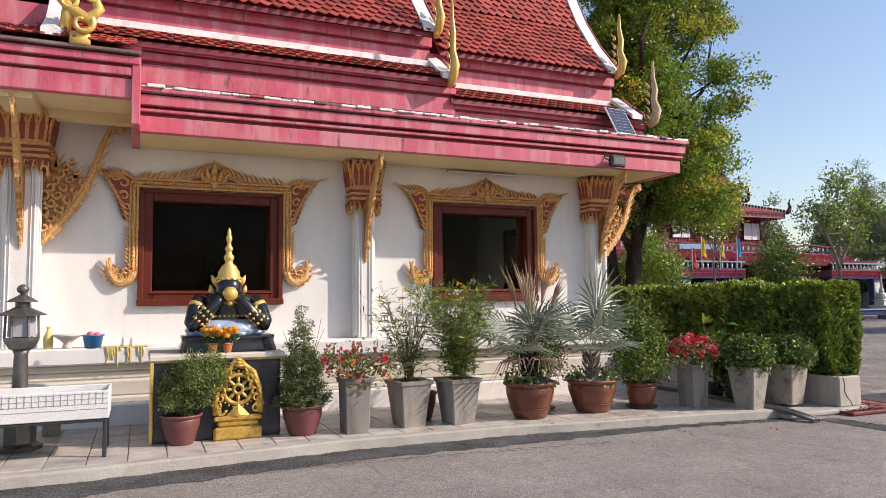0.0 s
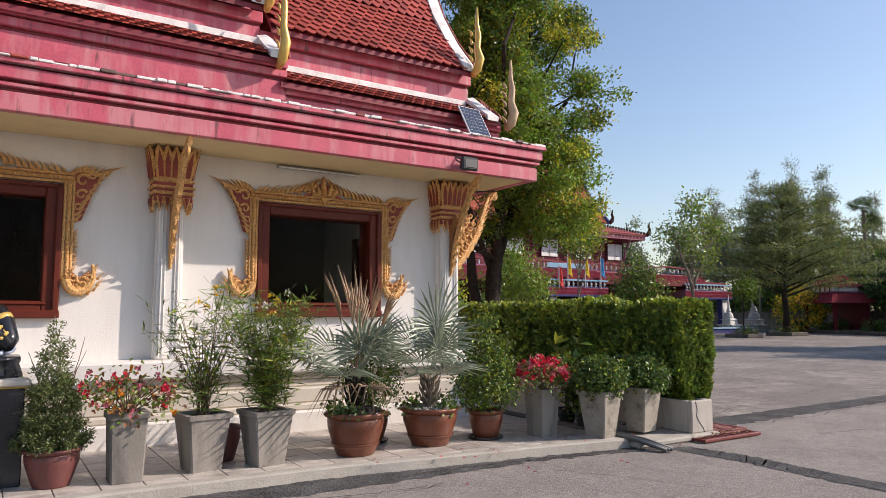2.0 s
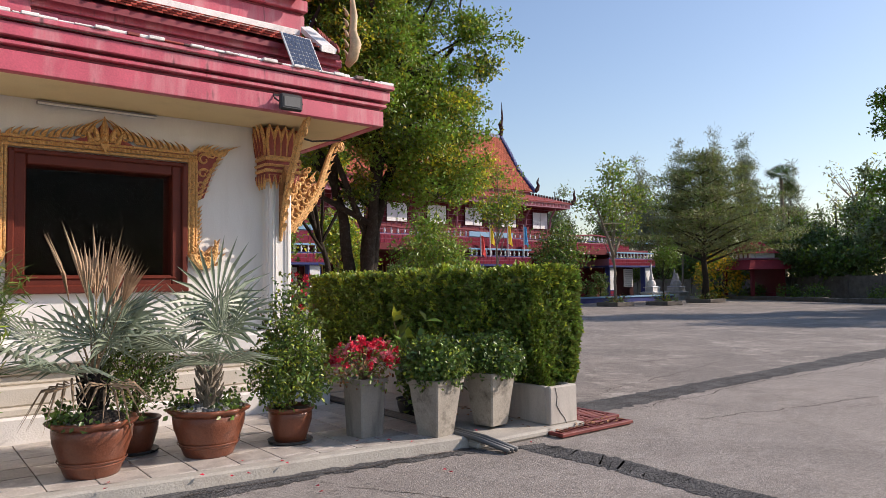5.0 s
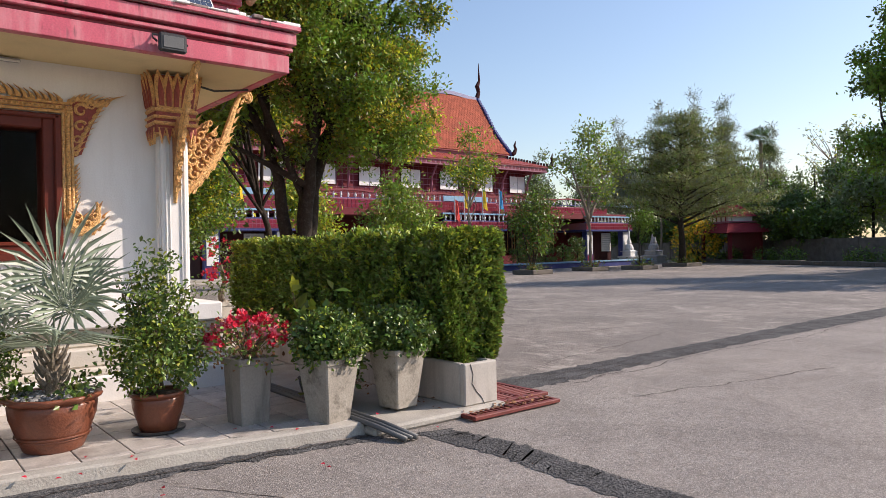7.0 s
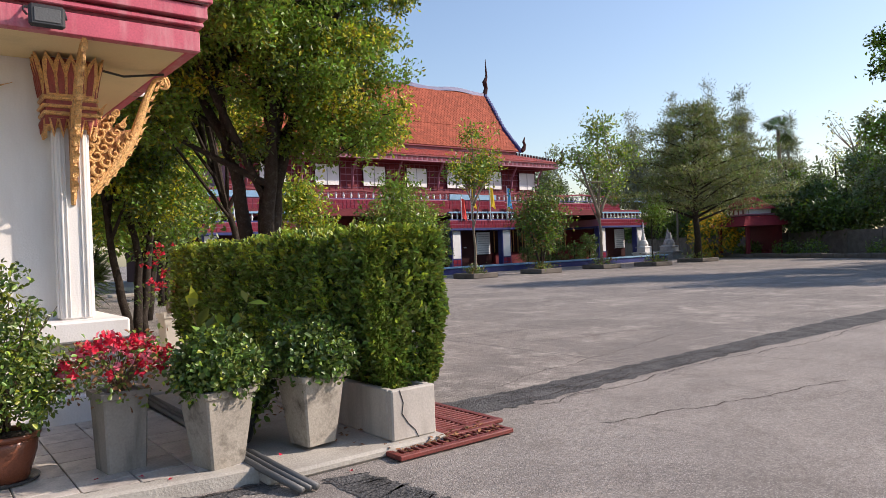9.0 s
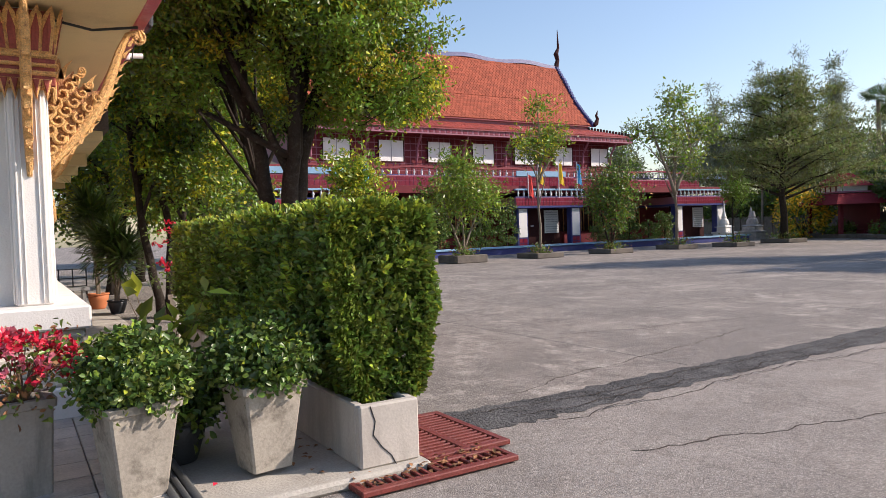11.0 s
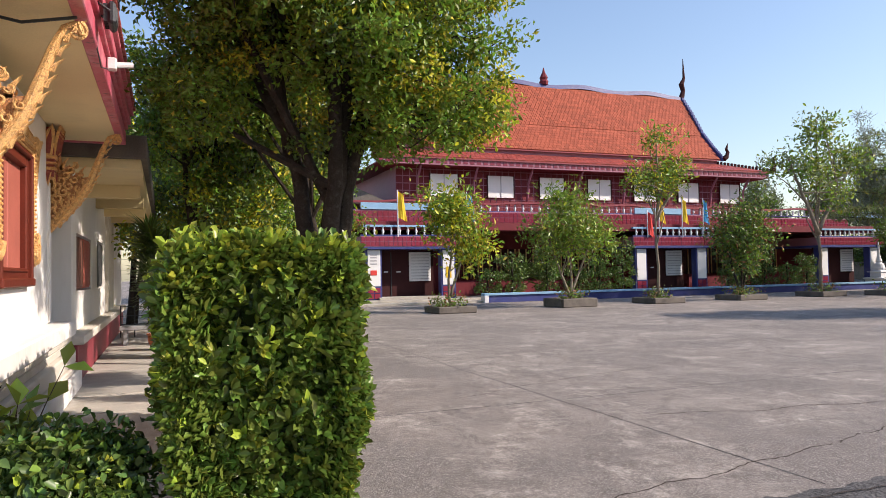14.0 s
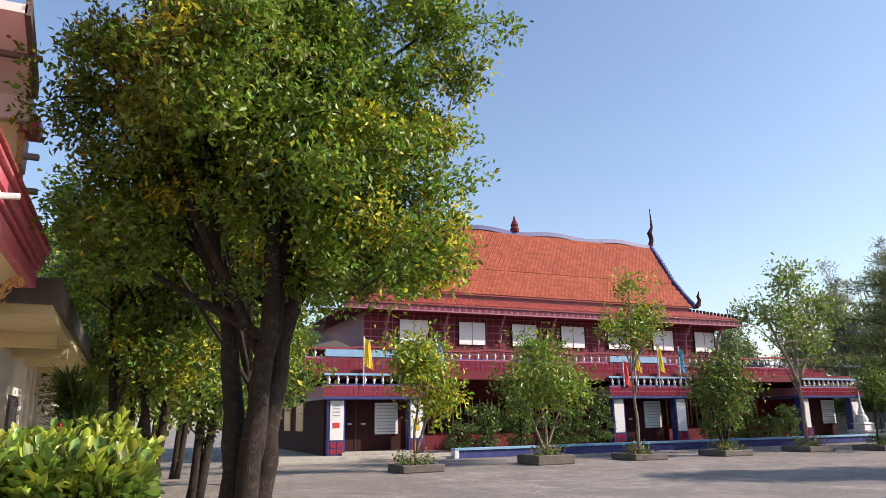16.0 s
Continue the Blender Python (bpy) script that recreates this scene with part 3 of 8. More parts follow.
tagged(quad_cloud("fallen_petals", c, rand_dirs(rs, 22) * .3 + np.array([0, 0, 1]), rand_dirs(rs, 22) * np.array([1, 1, .1]), np.full(22, .04), np.full(22, .03), REDPETAL),
       "fallen red petals on the terrace and its kerb", "petals", kind="stuff")
for i, (dx, r) in enumerate(((0, 0.022), (0.055, 0.018), (0.1, 0.024))):
    q = Mesh()
    q.tube([(3.36 + dx, 1.5, 0.11), (3.33 + dx, -1.2, 0.11), (3.29 + dx, -2.5, 0.115), (3.3 + dx, -3.15, 0.10), (3.4 + dx, -3.45, 0.03)], r, 8)
    tagged(q.ob("water_pipe", PIPE, smooth=True), "grey plastic pipe lying across the terrace", "pipe", "pipes on the terrace")

# ---- temple: walls ----
YM = 2.1
q = Mesh()


def wall_y(q, x0, x1, z0, z1, y0, y1, holes):
    x = x0
    for a, b, c, d in sorted(holes):
        q.box((x, y0, z0), (a, y1, z1))
        q.box((a, y0, z0), (b, y1, c))
        q.box((a, y0, d), (b, y1, z1))
        x = b
    q.box((x, y0, z0), (x1, y1, z1))


W1, W2 = (-3.82, -2.28, 1.56, 2.80), (0.09, 1.61, 1.57, 2.80)
wall_y(q, -12, 2.9, 0.5, 3.46, 0.0, 0.28, [W1, W2])
q.box((-12, 0.0, 3.46), (-3.9, 0.28, 3.69))
tagged(q.ob("wall_south", WHITE), "white plastered temple wall with two window openings", "wall", kind="structure")
q = Mesh()
q.box((2.62, 0.28, 0.5), (2.9, 1.3, 3.46))
q.box((2.62, 1.3, 0.5), (2.9, 2.6, 1.57))
q.box((2.62, 1.3, 2.72), (2.9, 2.6, 3.46))
q.box((2.62, 2.6, 0.5), (2.9, 4.2, 3.46))
tagged(q.ob("wall_east", WHITE), "white plastered end wall of the temple", "wall", kind="structure")
# back wall and floor are coloured dark to stand for the dim room
q = Mesh()
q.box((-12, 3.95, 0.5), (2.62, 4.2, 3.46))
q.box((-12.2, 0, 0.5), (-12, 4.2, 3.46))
tagged(q.ob("wall_north", MURALSHADE), "inner back wall of the temple, room shade painted in", "wall", kind="structure")
q = Mesh()
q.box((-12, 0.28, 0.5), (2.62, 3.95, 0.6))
tagged(q.ob("floor", MURALSHADE), "temple floor, room shade painted in", "floor", kind="structure")
q = Mesh()
q.box((-3.98, -0.97, 3.40), (3.70, 5.17, 3.46))
q.box((-12.2, -1.22, 3.685), (-4.02, 5.1, 3.74))
q.box((-5.3, -1.2, 3.60), (-4.96, -0.45, 3.685))
q.box((-12, -0.5, 3.58), (-4.02, -0.3, 3.685))
tagged(q.ob("ceiling", CREAM), "cream painted soffit under the eaves", "ceiling", kind="structure")

plinth = thing("plinth", label="stepped cream plinth with mouldings round the temple", category="plinth", kind="structure")
for z0, z1, o, m in ((0.08, 0.34, 0.62, WHITE), (0.34, 0.42, 0.56, DADO), (0.42, 0.60, 0.50, DADO), (0.60, 0.70, 0.38, DADO), (0.70, 0.78, 0.42, DADO), (0.78, 0.97, 0.50, WHITE)):
    boxpart("course", (-12, -o, z0), (2.9 + o * 0.5, 4.2 + o, z1), m, plinth, ch=0.018)

# ---- temple: windows ----


def flame(q, place, u, v, h, w, lean, d, k=None):
    pts = []
    for s in range(7):
        f = s / 6
        pts.append((u + lean * h * f * f - w * (1 - f) * (0.55 + 0.45 * math.sin(f * 3.1)), v + h * f))
    for s in range(5, -1, -1):
        f = s / 6
        pts.append((u + lean * h * f * f + w * (1 - f) * (0.55 + 0.45 * math.sin(f * 3.1)), v + h * f))
    q.prism(pts, place, d, k, bulge=0.45)


def curl(q, place, u, v, r, turn, sgn, d, k=None, start=0.0, thick=0.3):
    pts, rad = [], []
    for s in range(15):
        f = s / 14
        a = start + sgn * turn * f
        rr = r * (1 - 0.72 * f)
        pts.append(place(u + rr * math.cos(a), v + rr * math.sin(a), d * (0.6 + 0.5 * f)))
        rad.append(max(r * thick * (1 - 0.6 * f), 0.004))
    q.tube(pts, rad, 6, k)


def temple_window(xa, xb, za, zb, label):
    e = thing("window", ((xa + xb) / 2, 0, za), label, "window", "carved temple windows")
    w, h = (xb - xa) / 2, zb - za

    def pl(u, v, d):
        return (u, -0.03 - d, v)
    fr, f2 = 0.145, 0.045
    for nm, a, b in (("jamb", (-w, -0.03, 0), (-w + fr, 0.31, h)), ("jamb", (w - fr, -0.03, 0), (w, 0.31, h)), ("head", (-w + fr, -0.03, h - fr), (w - fr, 0.31, h)), ("sill", (-w + fr, -0.03, 0), (w - fr, 0.31, fr))):
        boxpart(nm, a, b, WOOD, e, ch=0.012)
    for nm, a, b in (("moulding", (-w - 0.02, -0.07, -0.02), (-w + f2, 0.0, h)), ("moulding", (w - f2, -0.07, -0.02), (w + 0.02, 0.0, h)), ("moulding", (-w, -0.07, h - f2), (w, 0, h)),
                     ("sill_moulding", (-w - 0.03, -0.085, -0.04), (w + 0.03, 0.0, f2)), ("inner_bead", (-w + .1, -.045, .1), (w - .1, -.02, .13))):
        boxpart(nm, a, b, WOOD, e, ch=0.012)
    g = Mesh()
    g.box((-w + fr, 0.10, fr), (w - fr, 0.106, h - fr))
    o = g.ob("pane", GLASS, e)
    o.visible_shadow = False
    # gilded surround: rope mouldings, cresting, wings and hooked feet
    q = Mesh()
    for s in (-1, 1):
        for o_, r in ((0.035, 0.018), (0.075, 0.024), (0.115, 0.016)):
            q.tube([pl(s * (w + o_), h * f, 0.02) for f in np.linspace(0.27, 1.04, 16)], r, 6)
    for o_, r in ((0.03, 0.018), (0.075, 0.024), (0.118, 0.016)):
        q.tube([pl(-w - 0.12 + (2 * w + 0.24) * f, h + o_, 0.02) for f in np.linspace(0, 1, 24)], r, 6)
    for i in range(46):
        u = -w - 0.1 + (2 * w + 0.2) * i / 45
        q.ball(pl(u, h + 0.075, 0.045), 0.017, 6, 4)
    for s in (-1, 1):
        for i in range(22):
            q.ball(pl(s * (w + 0.075), h * (0.3 + 0.72 * i / 21), 0.045), 0.016, 6, 4)
    q.ob("gilt_moulding", GOLD, e, smooth=True)
    q = Mesh()
    g = Mesh()
    g.prism([(-w - 0.1, h + 0.1), (-0.30, h + 0.13), (-0.12, h + 0.22), (0, h + 0.36), (0.12, h + 0.22), (0.30, h + 0.13), (w + 0.1, h + 0.1)], pl, 0.02)
    for s in (-1, 1):
        g.prism([(s * (w + 0.1), h + 0.14), (s * (w + 0.45), h + 0.2), (s * (w + 0.3), h - 0.08), (s * (w + 0.2), h - 0.38), (s * (w + 0.12), h - 0.42)], pl, 0.02)
    for s in (-1, 1):
        for i in range(13):
            f = i / 12
            u = s * (0.14 + (w + 0.02 - 0.14) * f)
            hh = 0.10 * (1 - f) ** 2 + 0.055 + 0.02 * (i % 2)
            flame(q, pl, u, h + 0.13 + 0.09 * (1 - f) ** 3, hh + 0.03, 0.035, -s * 0.8, 0.045)
        for i in range(7):
            f = i / 6
            curl(q, pl, s * (0.2 + (w - 0.1) * f), h + 0.15 + 0.05 * (1 - f) ** 2, 0.035, 4.5, -s, 0.03, start=0.0 if s > 0 else math.pi)
        # wing
        for i in range(9):
            f = i / 8
            flame(q, pl, s * (w + 0.12 + 0.3 * f), h + 0.13 + 0.02 * math.sin(f * 6), 0.12 * (0.7 + 0.5 * f), 0.042, s * (0.4 + 1.1 * f), 0.05)
        for i in range(8):
            f = i / 7
            flame(q, pl, s * (w + 0.14 + 0.22 * (1 - f) ** 1.3), h + 0.06 - 0.46 * f, 0.11, 0.035, s * 1.1, 0.045)
        for cu, cv, r in ((0.2, 0.06, 0.075), (0.3, 0.12, 0.055), (0.19, -0.1, 0.06), (0.16, -0.24, 0.045), (0.15, -0.35, 0.04)):
            curl(q, pl, s * (w + cu), h + cv, r, 6.2, s, 0.035, start=0.5 if s > 0 else math.pi - 0.5)
        # serrated side
        for i in range(9):
            flame(q, pl, s * (w + 0.14), h * (0.34 + 0.28 * i / 8), 0.07, 0.022, s * 0.7, 0.03)
        # hooked foot
        zf = h * 0.27
        pts, rad = [], []
        for i in range(22):
            f = i / 21
            a = math.pi * (1.0 + 1.15 * f)
            pts.append(pl(s * (w + 0.075 + 0.14 + 0.14 * math.cos(a) * (1 - 0.1 * f)), zf + 0.15 * math.sin(a) + 0.10 * f * f, 0.03))
            rad.append(0.052 * (1 - 0.75 * f * f))
        q.tube(pts, rad, 8)
        g.prism([(s * (w + .05), zf), (s * (w + .09), zf - .12), (s * (w + .2), zf - .16), (s * (w + .32), zf - .06), (s * (w + .30), zf + .1), (s * (w + .2), zf + .02), (s * (w + .14), zf + .08)], pl, 0.03, 1)
        for i in range(9):
            a = math.pi * (1.0 + 0.13 * i)
            flame(q, pl, s * (w + 0.215 + 0.175 * math.cos(a)), zf + 0.17 * math.sin(a) - .02, 0.085, 0.022, s * 0.9, 0.035)
        for cu, cv, r in ((.15, .02, .05), (.23, -.05, .055), (.30, .03, .045), (.11, .10, .035)):
            curl(q, pl, s * (w + cu), zf + cv, r, 6, s, 0.055, start=math.pi if s > 0 else 0, thick=.34)
        for i in range(6):
            a = math.pi * (1.1 + 0.17 * i)
            flame(q, pl, s * (w + 0.215 + 0.12 * math.cos(a)), zf + 0.12 * math.sin(a), 0.07, 0.025, s * 0.5, 0.06)
        curl(q, pl, s * (w + 0.25), zf + 0.0, 0.07, 5.5, s, 0.045, start=math.pi if s > 0 else 0)
        flame(q, pl, s * (w + 0.335), zf + 0.03, 0.15, 0.045, s * 0.35, 0.05)
    # middle crest
    for i, (u, v, hh, ww) in enumerate(((0, h + 0.18, 0.24, 0.07), (-0.07, h + 0.14, 0.2, 0.05), (0.07, h + 0.14, 0.2, 0.05), (-0.13, h + 0.13, 0.15, 0.045), (0.13, h + 0.13, 0.15, 0.045), (0, h + 0.12, 0.12, 0.06))):
        flame(q, pl, u, v, hh, ww, (0, -0.25, 0.25, -0.5, 0.5, 0)[i], 0.06 + 0.012 * (i % 3))
    q.prism([(-0.05, h + 0.12), (0, h + 0.02), (0.05, h + 0.12)], pl, 0.08)
    for s in (-1, 1):
        curl(q, pl, s * 0.08, h + 0.16, 0.05, 5.5, s, 0.06)
    q.ob("gilt_carving", GOLD, e)
    g.ob("red_ground", [REDCARVE, GOLDGROUND], e)
    return e


temple_window(-3.91, -2.19, 1.475, 2.885, "dark temple window in red wood frame with gilt carved surround, black offering altar below")
temple_window(0.0, 1.70, 1.485, 2.885, "dark temple window in red wood frame with gilt carved surround")
side = temple_window(-0.75, 0.75, 1.485, 2.80, "temple end-wall window in red wood frame with gilt surround")
side.matrix_basis = pose(2.9, 1.95, 1.485, 0, 0, 90)
for s in (-0.31, 0.31):
    boxpart("shutter_leaf", (s - 0.30, 0.03, 0.14), (s + 0.30, 0.07, 1.18), SHUTRED, side)


# ---- temple: columns, capitals and eave brackets ----
def bracket(e, out, z0, z1, reach, wide=False, label=""):
    """A curved serpent bracket from the shaft up to the eave."""
    o = Vector(out).normalized()
    q = Mesh()

    def pl(u, v, d):
        s = Vector((-o.y, o.x, 0))
        return tuple(o * u + Vector((0, 0, v)) + s * (d - 0.02))
    ctrl = [(0.0, 0.0), (0.10, 0.08), (0.24, 0.18), (0.40, 0.30), (0.54, 0.43), (0.64, 0.56), (0.72, 0.70), (0.80, 0.84), (0.90, 0.97), (1.02, 1.0), (1.06, 0.93)] if wide else \
        [(0.0, 0.0), (0.05, 0.12), (0.14, 0.26), (0.27, 0.42), (0.42, 0.57), (0.56, 0.70), (0.70, 0.82), (0.85, 0.93), (0.97, 0.985), (1.0, 0.93), (0.93, 0.9)]
    H = z1 - z0
    pts = [pl(u * reach, z0 + v * H, 0.02) for u, v in ctrl]
    fine = []
    for i in range(len(pts) - 1):
        for s in range(3):
            fine.append(Vector(pts[i]).lerp(Vector(pts[i + 1]), s / 3))
    fine.append(Vector(pts[-1]))
    m = len(fine)
    q.tube(fine, [(0.026 if wide else 0.020) + 0.022 * math.sin(min(i / m * 1.3, 1) * math.pi) for i in range(m)], 8, flat=1.0)
    for i in range(3, m - 4, 2):
        p = fine[i]
        u = p.dot(o)
        flame(q, pl, u + 0.035, p.z - 0.05, 0.10, 0.026, 0.8, 0.05)
    if wide:
        body = [(0, 0.02), (0.08, 0.09), (0.22, 0.20), (0.38, 0.32), (0.52, 0.45), (0.60, 0.56), (0.50, 0.55), (0.42, 0.60), (0.34, 0.56), (0.30, 0.68), (0.20, 0.62), (0.16, 0.76), (0.07, 0.70), (0, 0.74)]
        q.prism([(u * reach, z0 + v * H) for u, v in body], pl, 0.05, 1)
        for s in (0, 1):
            def pf(u, v, d, s=s):
                return pl(u, v, 0.05 + d if s else -d)
            for i in range(6):
                f = i / 5
                for r_ in range(3):
                    g_ = 0.18 + 0.30 * r_
                    curl(q, pf, reach * (0.04 + 0.50 * f) * (1 - .3 * r_ * .5), z0 + H * (0.14 + 0.36 * f + 0.13 * r_ * (1 - .3 * f)), 0.066 - 0.005 * i, 6, 1, 0.03, start=2.0 + r_, thick=.36)
            for i in range(7):
                f = i / 6
                flame(q, pf, reach * (0.04 + 0.46 * f), z0 + H * (0.06 + 0.36 * f), 0.13, 0.03, 0.2, 0.02)
        for i in range(4):
            flame(q, pl, reach * (0.05 + 0.13 * i), z0 + H * (0.66 - 0.04 * i), 0.17, 0.04, 0.5, 0.05)
    else:
        fin = [(0, .04), (.10, .16), (.22, .30), (.36, .46), (.50, .60), (.40, .62), (.30, .58), (.24, .66), (.12, .60), (0, .62)]
        q.prism([(u * reach, z0 + v * H) for u, v in fin], pl, 0.05, 1)
        for i in range(9):
            f = i / 8
            flame(q, pl, 0.0 + 0.16 * f, z0 + H * (0.06 + 0.40 * f), 0.12, 0.032, -0.25, 0.05)
        for i in range(5):
            curl(q, pl, 0.04 + 0.05 * i, z0 + H * (0.22 + 0.09 * i), 0.05, 5, 1, 0.05, start=2.4)
    tip = fine[-3]
    curl(q, pl, tip.dot(o) - 0.02, tip.z - 0.03, 0.07, 6, -1, 0.03, start=1.2)
    return q.ob("eave_bracket", [GOLD, GOLDGROUND], e, label)


def column(at, w, out, top=3.40, brackets=(), label="", hood=0.045):
    e = thing("column", (at[0], at[1], 0), label, "column", "temple columns")
    h = w / 2
    z0 = 0.97
    q = Mesh()
    for s, zz in ((0.0, 0), ):
        q.box((-h, -h, z0), (h, h, top), 0.015)
    q.ob("shaft", WHITE, e)
    hs, h = h, h + hood
    for sx in (-1, 1):
        for o_, t in ((0.035, 0.016), (0.075, 0.010)):
            boxpart("shaft_moulding", (sx * hs, -hs + o_, z0 + 0.02), (sx * (hs + 0.016), -hs + o_ + t, top - 0.7), WHITE, e, ch=0.004)
            boxpart("shaft_moulding", (sx * (hs - o_), -hs - 0.016, z0 + 0.02), (sx * (hs - o_ - t), -hs, top - 0.7), WHITE, e, ch=0.004)
    # lotus capital
    zc = top - 0.66
    q = Mesh()
    for z, r, hh in ((0.0, h + 0.02, 0.03), (0.10, h + 0.05, 0.04), (0.17, h + 0.06, 0.03), (0.24, h + 0.05, 0.04)):
        q.box((-r, -r, zc + z), (r, r, zc + z + hh), 0.012)
    for sx, sy in ((1, 0), (-1, 0), (0, 1), (0, -1)):
        for i in range(5):
            f = -1 + 2 * (i + 0.5) / 5

            def pl(u, v, d, sx=sx, sy=sy, f=f):
                r = h + 0.01 + d + 0.075 * max(0, (v - 0.25) / 0.4) ** 1.8
                a = u + f * (h + 0.0 + 0.07 * max(0, (v - 0.25) / 0.4) ** 1.8)
                return (sx * r + (a if sx == 0 else 0), sy * r + (a if sy == 0 else 0), zc + v)
            wd = 0.046
            q.prism([(-wd, 0.27), (wd, 0.27), (wd * 1.15, 0.48), (wd * 0.9, 0.58), (0, 0.66), (-wd * 0.9, 0.58), (-wd * 1.15, 0.48)], pl, 0.035, bulge=0.5)
            q.prism([(-wd, 0.08), (0, -0.10), (wd, 0.08)], pl, 0.03, bulge=0.4)
            w3 = wd * .55

            def pr(u, v, d, pl=pl):
                return pl(u, v, .030 + d)
            q.prism([(-w3, 0.30), (w3, 0.30), (w3 * 1.15, 0.47), (0, 0.60), (-w3 * 1.15, 0.47)], pr, 0.012, 1, bulge=0.3)
            q.prism([(-w3, 0.07), (0, -0.05), (w3, 0.07)], pr, 0.008, 1, bulge=0.3)
    q.ob("lotus_petals", [GOLD, REDCARVE], e)
    boxpart("capital_core", (-h - 0.03, -h - 0.03, zc + 0.02), (h + 0.03, h + 0.03, top - 0.03), REDCARVE, e)
    for b in brackets:
        base = Vector(b[0]).normalized() * hs
        br = bracket(e, b[0], b[1], b[2], b[3], b[4])
        br.location = base
    return e


column((-1.08, -0.06), 0.27, None, brackets=[((0, -1, 0), 2.0, 3.37, 0.70, False)], label="white temple pillar with gilt lotus capital and serpent eave bracket")
column((2.77, -0.06), 0.28, None, brackets=[((0, -1, 0), 2.03, 3.38, 0.66, False), ((1, 0, 0), 2.1, 3.34, 0.74, True)], label="white corner pillar with gilt lotus capital and two carved brackets")
column((2.77, 4.25), 0.28, None, brackets=[((1, 0, 0), 2.1, 3.34, 0.74, True)], label="white end pillar with gilt lotus capital, in tree shade")
column((-5.14, -0.20), 0.36, None, top=3.68, brackets=[((0, -1, 0), 2.1, 3.62, 0.8, False), ((1, 0, 0), 2.15, 3.62, 0.78, True)], label="white porch pillar with gilt lotus capital and two carved brackets")

# ---- temple: roof ----
roof = thing("temple_roof", label="steep tiered temple roof of red tiles with rose-painted fascias and gold finials", category="roof", kind="structure")


def band(o, z0, z1, m, t=0.10, name="fascia", xs=-3.98, dy=0.0, x1=None):
    """A board that runs along the front, the end and the back of the eaves."""
    xe = 2.73 + o if x1 is None else x1
    boxpart(name, (xs, -o + dy, z0), (xe, -o + t + dy, z1), m, roof, ch=0.008)
    boxpart(name, (xs, 4.2 + o - t, z0), (xe, 4.2 + o, z1), m, roof, ch=0.008)
    if x1 is None:
        boxpart(name, (xe - t, -o + t, z0), (xe, 4.2 + o - t, z1), m, roof, ch=0.008)


for o, z0, z1, m in ((1.00, 3.385, 3.57, PINK), (0.97, 3.57, 3.61, MAROON), (1.03, 3.61, 3.65, PINK), (0.98, 3.65, 3.68, MAROON), (1.06, 3.68, 3.80, PINK), (1.03, 3.80, 3.82, MAROON), (1.10, 3.82, 3.868, PINK)):
    band(o, z0, z1, m)
for o, z0, z1, m in ((0.62, 4.02, 4.10, PINK), (0.60, 4.10, 4.13, MAROON), (0.64, 4.13, 4.23, PINK)):
    band(o, z0, z1, m)
for o, z0, z1, m in ((0.66, 4.03, 4.27, PINK), (0.64, 4.27, 4.31, MAROON), (0.70, 4.31, 4.40, PINK), (0.67, 4.40, 4.42, MAROON), (0.72, 4.42, 4.47, PINK)):
    band(o, z0, z1, m, x1=0.08, xs=-5.0)
for o, z0, z1, m, x1, nm in ((0.27, 4.50, 4.63, LICHEN, 3.0, "ridge_capping"), (0.15, 4.64, 4.86, PINK, 3.12, "fascia"), (0.13, 4.86, 4.90, MAROON, 3.12, "fascia"), (0.20, 4.90, 5.04, PINK, 3.14, "fascia"),
                             (0.36, 4.73, 4.87, LICHEN, -0.08, "ridge_capping"), (0.24, 4.86, 5.06, PINK, -0.12, "fascia"), (0.22, 5.06, 5.10, MAROON, -0.12, "fascia"), (0.28, 5.10, 5.24, PINK, -0.1, "fascia")):
    band(o, z0, z1, m, x1=x1, name=nm, xs=-5.0 if x1 < 0 else -3.98)
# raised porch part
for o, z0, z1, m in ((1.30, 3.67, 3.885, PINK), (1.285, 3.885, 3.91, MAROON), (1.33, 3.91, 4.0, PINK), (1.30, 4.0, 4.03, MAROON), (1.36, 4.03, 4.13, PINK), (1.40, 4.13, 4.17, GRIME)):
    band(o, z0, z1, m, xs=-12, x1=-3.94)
for o, z0, z1, m in ((1.0, 3.385, 3.62, PINK),):
    boxpart("return_board", (-4.02, -1.34, 3.385), (-3.93, 0.0, 4.15), m, roof)
for o, z0, z1, m in ((0.6, 4.45, 4.9, PINK),):
    band(o, z0, z1, m, xs=-12, x1=-4.9)


def slope(x0, x1, ya, za, yb, zb, m=MAROON):
    for s in (0, 1):
        q = Mesh()
        y0, y1 = (ya, yb) if s == 0 else (4.2 - ya, 4.2 - yb)
        q.add([(x0, y0, za), (x1, y0, za), (x1, y1, zb), (x0, y1, zb), (x0, y0, za - 0.06), (x1, y0, za - 0.06), (x1, y1, zb - 0.06), (x0, y1, zb - 0.06)],
              [(0, 1, 2, 3), (7, 6, 5, 4), (0, 4, 5, 1), (1, 5, 6, 2), (2, 6, 7, 3), (3, 7, 4, 0)])
        q.ob("roof_deck", m, roof)


TW, TR = 0.15, 0.125


def tile_shape(w=TW, l=0.19, t=0.016):
    o = [(-w / 2, l), (w / 2, l), (w / 2, 0.085), (w * 0.27, 0.035), (0, 0), (-w * 0.27, 0.035), (-w / 2, 0.085)]
    return o, t


